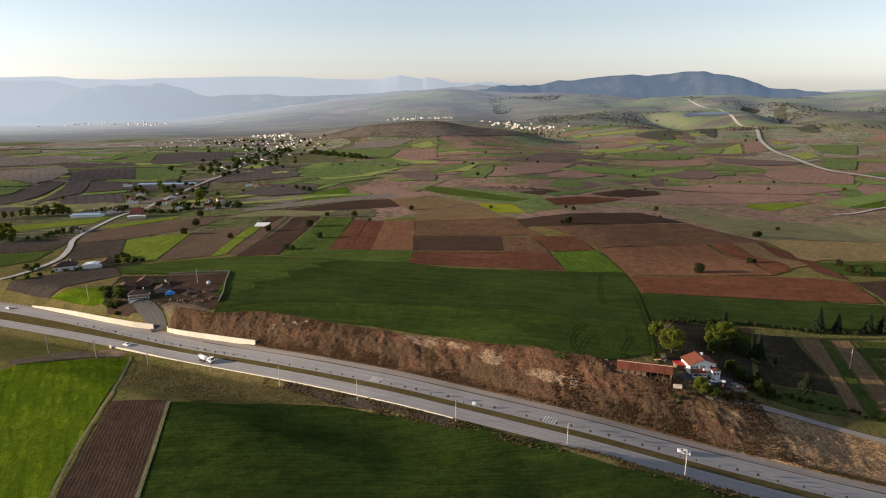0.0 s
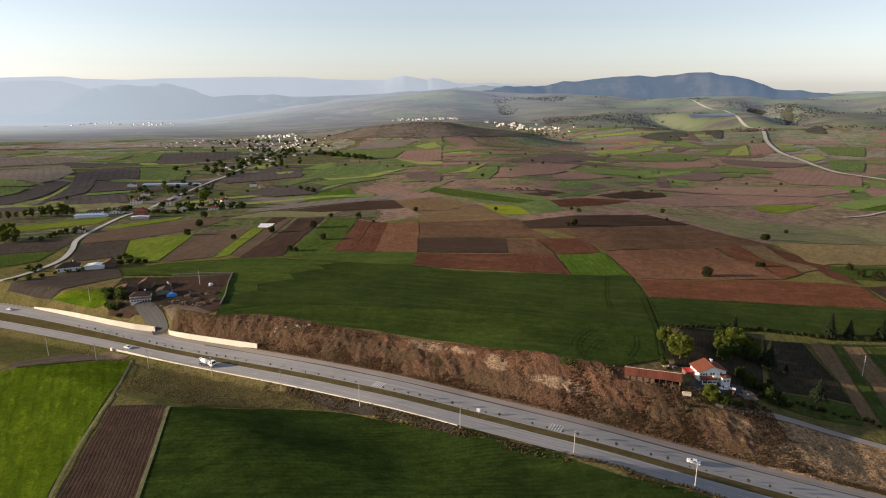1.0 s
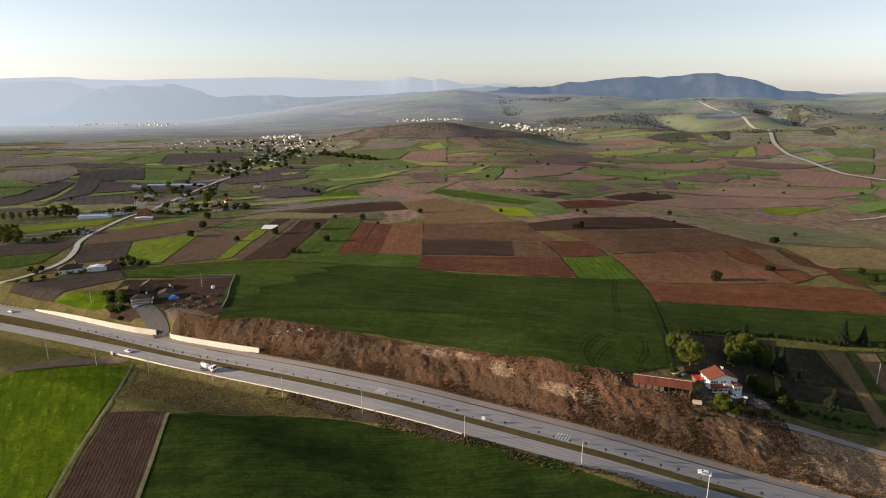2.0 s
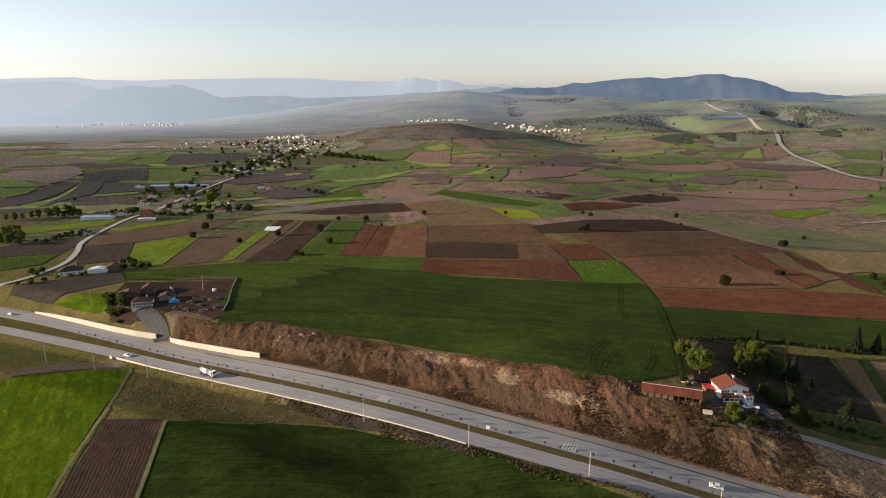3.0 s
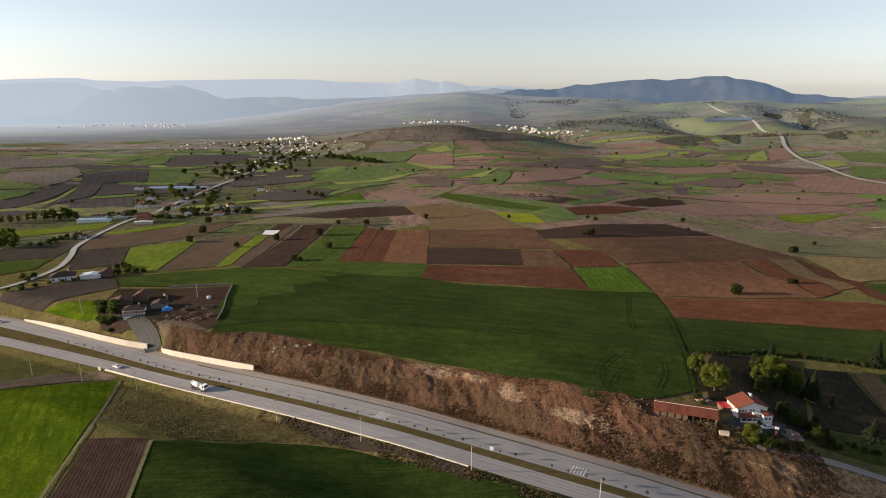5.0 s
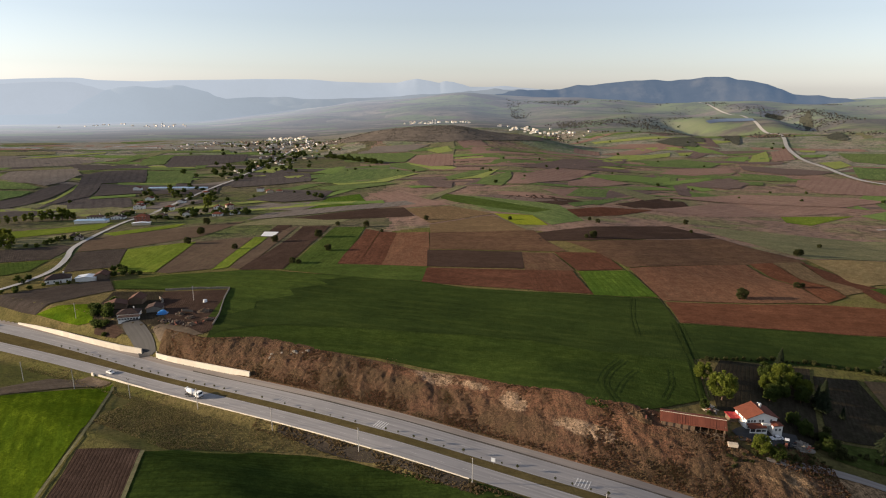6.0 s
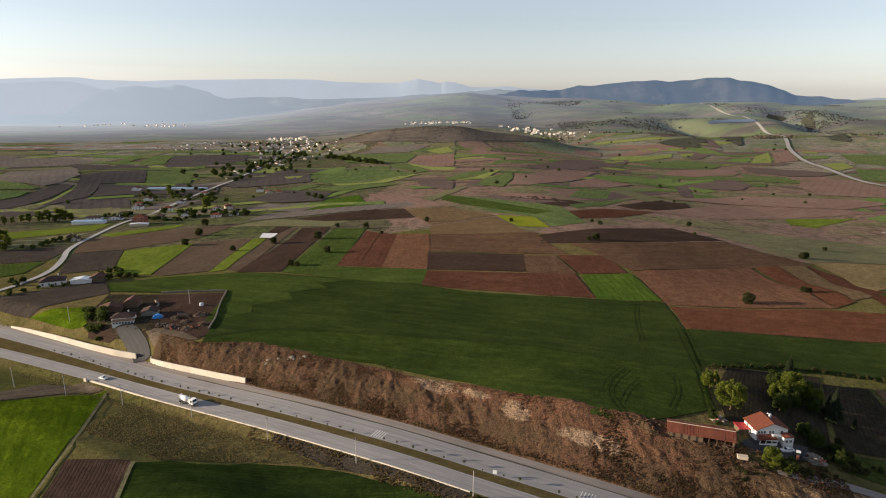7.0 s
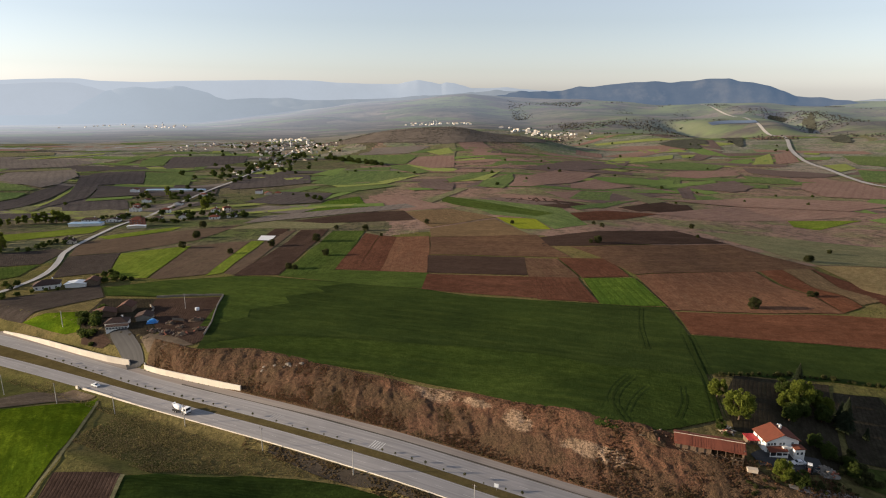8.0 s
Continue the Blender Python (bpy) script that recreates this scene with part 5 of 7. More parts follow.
class Geo:
    """A mesh in the making: boxes, tapered rods, prisms."""

    def __init__(self):
        self.v, self.f = [], []

    def add(self, verts, faces):
        n = len(self.v)
        self.v += [tuple(p) for p in verts]
        self.f += [tuple(i + n for i in f) for f in faces]
        return self

    def box(self, x, y, z, sx, sy, sz, turn=0.0, tilt=0.0):
        """A box with its bottom's centre at x, y, z."""
        m = Matrix.Translation((x, y, z)) @ Matrix.Rotation(turn, 4, "Z") @ Matrix.Rotation(tilt, 4, "Y")
        c = [m @ Vector((sx / 2 * i, sy / 2 * j, sz * k)) for k in (0, 1) for i, j in ((-1, -1), (1, -1), (1, 1), (-1, 1))]
        return self.add(c, [(3, 2, 1, 0), (4, 5, 6, 7), (0, 1, 5, 4), (1, 2, 6, 5), (2, 3, 7, 6), (3, 0, 4, 7)])

    def rod(self, p, q, r0, r1, n=8):
        p, q = Vector(p), Vector(q)
        d = (q - p).normalized()
        a = d.orthogonal().normalized()
        b = d.cross(a)
        ring = [(math.cos(2 * math.pi * i / n), math.sin(2 * math.pi * i / n)) for i in range(n)]
        verts = [p + r0 * (c * a + s * b) for c, s in ring] + [q + r1 * (c * a + s * b) for c, s in ring]
        return self.add(verts, [(i, (i + 1) % n, n + (i + 1) % n, n + i) for i in range(n)] + [tuple(range(n - 1, -1, -1)), tuple(range(n, 2 * n))])

    def prism(self, profile, axis_from, axis_to):
        """A profile in the x-z plane, drawn out along y."""
        n = len(profile)
        verts = [(x, axis_from, z) for x, z in profile] + [(x, axis_to, z) for x, z in profile]
        return self.add(verts, [tuple(range(n)), tuple(range(2 * n - 1, n - 1, -1))] + [(i, n + i, n + (i + 1) % n, (i + 1) % n) for i in range(n)])

    def mesh(self, name, material, smooth=False):
        me = bpy.data.meshes.new(name)
        me.from_pydata(self.v, [], self.f)
        me.materials.append(material)
        if smooth:
            me.shade_smooth()
        return me


def part(name, geo, material, parent, label="", smooth=False):
    ob = new(name, geo.mesh(name, material, smooth))
    ob.parent = parent
    if label:
        ob["label"] = label
    return ob


def thing(name, label, category, group="", kind=""):
    return tagged(new(name), label, category, group, kind)


def stand(ob, x, y, turn=0.0, sink=0.0, z=None):
    ob.matrix_basis = pose(x, y, (ground_z(x, y) if z is None else z) - sink, 0, 0, turn)
    return ob


def spot(x, y, turn=0.0, size=1.0, sink=0.0, z=None, tall=1.0):
    return pose(x, y, (ground_z(x, y) if z is None else z) - sink, 0, 0, turn) @ Matrix.Diagonal((size, size, size * tall, 1))


# ---- trees ----
def leaves(geo, rng, centre, radius, count, size, squash=0.8):
    for _ in range(count):
        d = Vector((rng.gauss(0, 1), rng.gauss(0, 1), rng.gauss(0, 1))).normalized()
        p = Vector(centre) + Vector((d.x, d.y, d.z * squash)) * radius * (0.55 + 0.5 * rng.random())
        a = (d + Vector((rng.gauss(0, 0.6), rng.gauss(0, 0.6), rng.gauss(0, 0.6)))).normalized()
        u = a.orthogonal().normalized() * size * (0.6 + 0.8 * rng.random())
        w = a.cross(u).normalized() * size * (0.5 + 0.6 * rng.random())
        bend = a * size * 0.25
        geo.add([p - u, p + w * 0.8 + bend, p + u, p - w * 0.8 + bend], [(0, 1, 2), (0, 2, 3)])


def broadleaf(name, seed, height, width, material, label, trunk=0.28, lumps=22, count=70, leaf_size=0.42, group=""):
    rng = random.Random(seed)
    t = thing(name, label, "tree", group)
    wood, crown = Geo(), Geo()
    fork = height * trunk
    wood.rod((0, 0, -0.4), (0.05 * height * rng.uniform(-1, 1), 0.0, fork), 0.028 * height, 0.02 * height, 8)
    for k in range(lumps):
        a, h = rng.uniform(0, 2 * math.pi), rng.random()
        z = fork * 0.9 + (height - fork) * (0.10 + 0.78 * h)
        spread = width / 2 * (0.25 + 0.75 * rng.random() ** 0.5) * (1 - 0.75 * abs(h - 0.42) ** 1.3)
        c = (spread * math.cos(a), spread * math.sin(a), z)
        r = width * rng.uniform(0.08, 0.21)
        leaves(crown, rng, c, r, int(count * (0.35 + 4 * r / width)), leaf_size)
        if k % 3 == 0:
            wood.rod((0, 0, fork * rng.uniform(0.8, 1.0)), (c[0] * 0.8, c[1] * 0.8, c[2]), 0.011 * height, 0.004 * height, 5)
    part("trunk", wood, BARK, t)
    part("crown", crown, material, t)
    return t


def conifer(name, seed, height, width, label, trunk=0.10, layers=24, per=20):
    rng = random.Random(seed)
    t = thing(name, label, "tree")
    wood, crown = Geo(), Geo()
    wood.rod((0, 0, -0.4), (0, 0, height * 0.97), 0.02 * height, 0.004 * height, 7)
    for k in range(layers):
        h = k / (layers - 1)
        z = height * (trunk + (0.97 - trunk) * h)
        reach = width / 2 * (1 - h) ** 0.85 * rng.uniform(0.75, 1.1) + 0.15
        for j in range(per):
            a = 2 * math.pi * (j + rng.random()) / per
            r = reach * rng.uniform(0.45, 1.1)
            d = Vector((math.cos(a), math.sin(a), 0))
            side = Vector((-d.y, d.x, 0)) * (0.10 * reach + 0.08)
            base, tip = Vector((0, 0, z + 0.25)), d * r + Vector((0, 0, z - 0.22 * r))
            mid = (base + tip) / 2 + Vector((0, 0, 0.12 * r))
            crown.add([base, mid + side, tip, mid - side], [(0, 1, 2), (0, 2, 3)])
            for s in (-1, 1):
                q = mid * 0.5 + tip * 0.5 + side * s * 1.6 + Vector((0, 0, -0.10 * r))
                crown.add([mid, q, tip], [(0, 1, 2)])
    part("trunk", wood, BARK, t)
    part("crown", crown, NEEDLES, t)
    return t


def bush(name, seed, height, width, material, label, lumps=7, count=60, group=""):
    rng = random.Random(seed)
    t = thing(name, label, "bush", group)
    crown, wood = Geo(), Geo()
    for k in range(lumps):
        a = rng.uniform(0, 2 * math.pi)
        r = width * 0.32 * rng.random() ** 0.5
        z = height * rng.uniform(0.3, 0.72)
        leaves(crown, rng, (r * math.cos(a), r * math.sin(a), z), height * 0.32, count, 0.16 * height ** 0.6)
        wood.rod((0, 0, -0.2), (r * math.cos(a), r * math.sin(a), z), 0.04, 0.015, 5)
    part("stem", wood, BARK, t)
    part("foliage", crown, material, t)
    return t


def set_out(first, spots):
    """Places a thing at the first spot and copies of it at the others: (x, y, size[, tall])."""
    rng = random.Random(len(spots) * 7 + 3)
    for i, (x, y, size, *tall) in enumerate(spots):
        m = spot(x, y, rng.uniform(0, 360), size, 0.1, None, tall[0] if tall else 1.0)
        if i == 0:
            kept = m
        else:
            copy_thing(first, m)
    first.matrix_basis = kept


# ---- buildings ----
def gable_roof(geo, w, d, z, h, over=0.5, thick=0.25):
    """A roof with its ridge along y."""
    a = w / 2 + over
    drop = h * over / (w / 2)
    geo.prism([(-a, z - drop), (0, z + h), (a, z - drop), (a, z - drop + thick), (0, z + h + thick), (-a, z - drop + thick)], -d / 2 - over, d / 2 + over)


def hip_roof(geo, w, d, z, h, over=0.6, thick=0.2):
    a, b = w / 2 + over, d / 2 + over
    r = max(0.0, b - a) if d > w else 0.0
    s = max(0.0, a - b) if w >= d else 0.0
    base = [(-a, -b, z), (a, -b, z), (a, b, z), (-a, b, z)]
    low = [(x, y, q - thick) for x, y, q in base]
    top = [(-s, -r, z + h), (s, r, z + h)]
    v = base + low + top
    if d > w:
        sides = [(0, 1, 8), (1, 2, 9, 8), (2, 3, 9), (3, 0, 8, 9)]
    else:
        sides = [(0, 1, 9, 8), (1, 2, 9), (2, 3, 8, 9), (3, 0, 8)]
    geo.add(v, sides + [(4, 5, 1, 0), (5, 6, 2, 1), (6, 7, 3, 2), (7, 4, 0, 3), (7, 6, 5, 4)])


def window(parent, x, y, z, w, h, face=0.0):
    """A window set on a wall that faces -y (face 0) or -x (face 1)."""
    f, g = Geo(), Geo()
    turn = 0.0 if face == 0 else -math.pi / 2
    f.box(x, y, z - 0.08, w + 0.24, 0.10, 0.08, turn).box(x, y, z + h, w + 0.2, 0.08, 0.08, turn)
    for s in (-1, 0, 1):
        off = s * (w / 2 + 0.03)
        f.box(x + (off if face == 0 else 0), y + (0 if face == 0 else off), z, 0.06, 0.08, h, turn)
    g.box(x, y, z, w, 0.05, h, turn)
    pane = part("window", f, WHITE_WALL, parent)
    part("pane", g, GLASS, pane)


def house(name, label, w, d, h, roof, wall_material, roof_material, hip=False, storeys=1, windows=True, chimney=True, group=""):
    t = thing(name, label, "house", group)
    body, top = Geo(), Geo()
    body.box(0, 0, -1.5, w, d, h + 1.5)
    if not hip:
        body.prism([(-w / 2, h), (w / 2, h), (0, h + roof)], -d / 2 + 0.002, d / 2 - 0.002)
        gable_roof(top, w, d, h + 0.03, roof)
    else:
        hip_roof(top, w, d, h + 0.22, roof)
    part("wall", body, wall_material, t)
    cap = part("roof", top, roof_material, t)
    if chimney:
        c = Geo().box(w * 0.22, d * 0.12, h + roof * 0.3, 0.7, 0.7, roof * 0.7 + 0.9)
        c.box(w * 0.22, d * 0.12, h + roof + 0.85, 0.95, 0.95, 0.15)
        part("chimney", c, wall_material, cap)
    if windows:
        for s in range(storeys):
            n = max(2, int(w / 3.2))
            for i in range(n):
                x = -w / 2 + w * (i + 0.5) / n
                if s == 0 and i == n // 2:
                    part("door", Geo().box(x, -d / 2 - 0.02, 0, 1.0, 0.10, 2.1), WOOD, t)
                else:
                    window(t, x, -d / 2 - 0.02, 0.95 + s * 2.9, 1.1, 1.3)
            for i in range(max(1, int(d / 4))):
                window(t, -w / 2 - 0.02, -d / 2 + d * (i + 0.5) / max(1, int(d / 4)), 0.95 + s * 2.9, 1.1, 1.3, 1)
    return t


# ---- along the highway ----
def retaining_wall(name, ends, heights, base, label):
    """A cast concrete wall in panels along plan points; heights and base levels at each point."""
    t = tagged(new(name), label, "wall", kind="structure")
    for i in range(len(ends) - 1):
        (x0, y0), (x1, y1) = ends[i], ends[i + 1]
        n = max(1, round(math.hypot(x1 - x0, y1 - y0) / 6.0))
        for k in range(n):
            f, g = k / n, (k + 1) / n
            p, q = Vector((x0 + (x1 - x0) * f, y0 + (y1 - y0) * f)), Vector((x0 + (x1 - x0) * g, y0 + (y1 - y0) * g))
            d = (q - p).normalized()
            s = Vector((-d.y, d.x)) * 0.25
            p, q = p + d * 0.02, q - d * 0.02
            hp, hq = heights[i] + (heights[i + 1] - heights[i]) * f, heights[i] + (heights[i + 1] - heights[i]) * g
            zp, zq = base(p.x), base(q.x)
            g1 = Geo()
            low = [(p - s * 1.6, zp), (q - s * 1.6, zq), (q + s * 1.6, zq), (p + s * 1.6, zp)]
            high = [(p - s, zp + hp), (q - s, zq + hq), (q + s, zq + hq), (p + s, zp + hp)]
            g1.add([(v.x, v.y, z) for v, z in low + high], [(0, 1, 5, 4), (1, 2, 6, 5), (2, 3, 7, 6), (3, 0, 4, 7), (4, 5, 6, 7)])
            part("panel", g1, CONCRETE, t)
    return t


retaining_wall("wall_west", [(-257, 378.5), (-240, 369), (-215, 355), (-190, 341), (-170, 330.5), (-156, 324.8)], [1.4, 2.6, 3.4, 3.6, 3.7, 3.5], lambda x: road_z(x) - 0.5, "pale cream concrete retaining wall along the highway")
retaining_wall("wall_east", [(-148.5, 325), (-146, 319.5), (-138, 314.5), (-120, 305.0), (-100, 294.5), (-89, 289.0)], [2.4, 2.9, 3.2, 3.3, 3.3, 3.2], lambda x: road_z(x) - 0.5, "pale cream concrete retaining wall beside the farm entrance")


def south_edge(x):
    return road_y(x) - half_median(x) - 8.85


def build_barrier():
    t = thing("concrete_barrier", "pale concrete safety barrier along the highway's edge", "barrier")
    prof = [(-0.32, 0), (0.32, 0), (0.30, 0.12), (0.14, 0.34), (0.09, 0.74), (-0.09, 0.74), (-0.14, 0.34), (-0.30, 0.12)]
    first = None
    x = -167.0
    while x < 6:
        y = south_edge(x)
        nx = x + 3.5
        ang = math.degrees(math.atan2(south_edge(nx) - y, 3.5))
        low = 1.25 - 0.82 * sm(-160, -120, x)
        m = pose(x, y, road_z(x) - 0.2, math.degrees(math.atan2(road_z(nx) - road_z(x), 3.96)), 0, ang - 90) @ Matrix.Diagonal((0.55 + 0.25 * low, 1, low, 1))
        if first is None:
            g = Geo().prism(prof, 0.0, 3.96 * 1.0)
            first = part("segment", g, CONCRETE, t)
            first.matrix_basis = m
        else:
            ob = new("segment", first.data)
            ob.parent, ob.matrix_basis = t, m
        x = nx
    return t


build_barrier()
end_block = thing("barrier_end", "pale concrete block at the barrier's end", "barrier")
part("block", Geo().box(0, 0, -0.2, 1.8, 0.8, 1.5).box(0, 0, 1.3, 1.5, 0.6, 0.12), CONCRETE, end_block)
stand(end_block, -168.6, 301.6, -30, z=road_z(-168))


def utility_pole():
    t = thing("utility_pole", "slim grey utility pole with a crossarm, beside the highway", "pole", "poles along the highway")
    part("pole", Geo().rod((0, 0, -1), (0, 0, 9.6), 0.17, 0.10, 10), POLE_GREY, t)
    arm = part("crossarm", Geo().box(0, 0, 9.1, 1.7, 0.12, 0.12).rod((0, 0.09, 8.3), (0.6, 0.09, 9.1), 0.03, 0.03, 5).rod((0, 0.09, 8.3), (-0.6, 0.09, 9.1), 0.03, 0.03, 5), IRON, t)
    for x in (-0.75, 0.0, 0.75):
        z = 9.22 if x else 9.6
        part("insulator", Geo().rod((x, 0, z), (x, 0, z + 0.12), 0.04, 0.09, 8).rod((x, 0, z + 0.12), (x, 0, z + 0.24), 0.09, 0.05, 8), CERAMIC, arm)
    return t


first_pole = utility_pole()
pole_spots = [(-194.3, 290.5), (-166.7, 283.5), (-138.7, 277.4), (-103.3, 264.0), (-66.1, 242.8), (-30.4, 224.9), (9.0, 205.0), (47.4, 187.7), (80.8, 167.5)]
stand(first_pole, *pole_spots[0], -32)
for px, py in pole_spots[1:]:
    copy_thing(first_pole, spot(px, py, -32))
for px, py in ((187.0, 245.6), (-213.2, 365.2), (-152, 384)):
    copy_thing(first_pole, spot(px, py, 20))["label"] = "slim grey wooden pole with a crossarm, standing in the fields"


def median_saplings():
    rng = random.Random(11)
    t = thing("sapling", "small dark young tree in the highway median", "sapling", "saplings in the median")
    crown = Geo()
    leaves(crown, rng, (0, 0, 1.55), 0.42, 70, 0.15, 1.0)
    part("stem", Geo().rod((0, 0, -0.1), (0, 0, 1.5), 0.035, 0.02, 6), BARK, t)
    part("crown", crown, LEAF_DARK, t)
    x, first = -205.0, True
    while x < 190:
        y = road_y(x) + half_median(x) - 0.5 + rng.uniform(-0.3, 0.3)
        m = spot(x, y, rng.uniform(0, 360), rng.uniform(0.6, 1.15), 0, road_z(x) + 0.06)
        if first:
            t.matrix_basis, first = m, False
        elif rng.random() < 0.86:
            copy_thing(t, m)
        x += rng.uniform(4.6, 7.2)


median_saplings()


WORN_BAR = surface("worn_thin_paint", (0.36, 0.35, 0.34), (0.30, 0.29, 0.285), 3.0, 0.8, 0, 0.002, 0.3)


def road_marks():
    """Rumble bars across the northern carriageway, edge and lane lines."""
    for x0 in (42.4, -26.5, -70.0, -128.0):
        t = tagged(new("trim_rumble_bars"), "white rumble bars painted across the carriageway", "road marking", kind="structure")
        slope = math.atan2(road_y(x0 + 1) - road_y(x0), 1)
        for k in range(5):
            x = x0 + (k - 2) * (0.95 if x0 > -50 else 1.25)
            g = Geo()
            n = 8
            for j in range(n):
                lo, hi = half_median(x) + 1.0 + 5.0 * j / n, half_median(x) + 1.0 + 5.0 * (j + 1) / n
                sh = [(x + 0.42 * o, road_y(x + 0.42 * o) + o, road_z(x + 0.42 * o) + 0.012) for o in (lo, hi)]
                d = Vector((math.cos(slope), math.sin(slope), 0)) * (0.16 if x0 > -50 else 0.3)
                g.add([Vector(sh[0]) - d, Vector(sh[0]) + d, Vector(sh[1]) + d, Vector(sh[1]) - d], [(0, 1, 2, 3)])
            part("bar", g, ROAD_PAINT if x0 > -50 else WORN_BAR, t)
    for o, dash in ((0.5, 0), (9.8, 0), (5.1, 1), (-0.5, 0), (-8.2, 0), (-4.4, 1)):
        g, x = Geo(), -300.0
        while x < 260:
            n = 1 if dash else 2
            for k in range(n):
                a, b = x + 3 * k, x + 3 * (k + 1)
                s = 1 if o > 0 else -1
                pts = [(q, road_y(q) + s * half_median(q) + o + e, road_z(q) + 0.008) for q, e in ((a, -0.08), (b, -0.08), (b, 0.08), (a, 0.08))]
                g.add(pts, [(0, 1, 2, 3)])
            x += 9 if dash else 6
        ob = new("trim_lane_line", g.mesh("lane_line", LINE_PAINT))
        tagged(ob, "faded white lane line on the carriageway", "road marking", kind="structure")


road_marks()


def wheel(parent, x, y, r, width):
    t = part("wheel", Geo().rod((x - width / 2, y, r), (x + width / 2, y, r), r, r, 14), RUBBER, parent)
    s = 1 if x > 0 else -1
    part("rim", Geo().rod((x + s * width / 2, y, r), (x + s * (width / 2 + 0.02), y, r), r * 0.6, r * 0.5, 10), CAR_GREY, t)


def car(name, label, paint, z=None):
    """A saloon car that heads along +y."""
    t = thing(name, label, "car", "cars")
    side = [(-2.15, 0.35), (2.1, 0.35), (2.2, 0.62), (2.05, 0.82), (1.05, 0.95), (0.35, 1.42), (-0.95, 1.45), (-1.75, 1.02), (-2.2, 0.92), (-2.25, 0.55)]
    bm = bmesh.new()
    rows = []
    for x, inset in ((-0.88, 0.0), (-0.80, 1.0), (0.80, 1.0), (0.88, 0.0)):
        rows.append([bm.verts.new((x * (0.84 if z0 > 1.2 else 1.0), y0 * (1.0 if inset else 0.985), z0 - (0 if inset else 0.03))) for y0, z0 in side])
    n = len(side)
    for a, b in zip(rows, rows[1:]):
        for i in range(n):
            bm.faces.new((a[i], a[(i + 1) % n], b[(i + 1) % n], b[i]))
    bm.faces.new(rows[0])
    bm.faces.new(list(reversed(rows[-1])))
    bmesh.ops.recalc_face_normals(bm, faces=bm.faces)
    me = bpy.data.meshes.new("body")
    bm.to_mesh(me)
    bm.free()
    me.materials.append(paint)
    body = new("body", me)
    body.parent = t
    part("windscreen", Geo().add([(-0.66, 1.0, 1.0), (0.66, 1.0, 1.0), (0.58, 0.42, 1.39), (-0.58, 0.42, 1.39)], [(0, 1, 2, 3)]).add([(-0.66, 1.02, 1.01), (0.66, 1.02, 1.01), (0.58, 0.44, 1.40), (-0.58, 0.44, 1.40)], [(0, 1, 2, 3)]), GLASS, t)
    part("rear_window", Geo().add([(0.62, -1.68, 1.09), (-0.62, -1.68, 1.09), (-0.58, -1.05, 1.445), (0.58, -1.05, 1.445)], [(0, 1, 2, 3)]), GLASS, t)
    for s in (-1, 1):
        part("side_window", Geo().box(s * 0.80, -0.35, 1.02, 0.06, 1.9, 0.30), GLASS, t)
        part("headlight", Geo().box(s * 0.62, 2.12, 0.62, 0.36, 0.10, 0.14), CERAMIC if paint is None else WHITE_SHEET, t)
        part("taillight", Geo().box(s * 0.66, -2.2, 0.72, 0.30, 0.08, 0.14), RED_SHEET, t)
        for y0 in (-1.35, 1.35):
            wheel(t, s * 0.78, y0, 0.32, 0.22)
    return t


def on_road(ob, x, offset, back=False):
    """Sets a vehicle on the road; offset from the median's line."""
    slope = math.degrees(math.atan2(road_y(x + 1) - road_y(x - 1), 2.0))
    pitch = math.degrees(math.atan2(road_z(x + 1) - road_z(x - 1), 2.0))
    turn = slope - 90 if not back else slope + 90
    ob.matrix_basis = pose(x, road_y(x) + offset, road_z(x) + 0.01, pitch if not back else -pitch, 0, turn)
    return ob


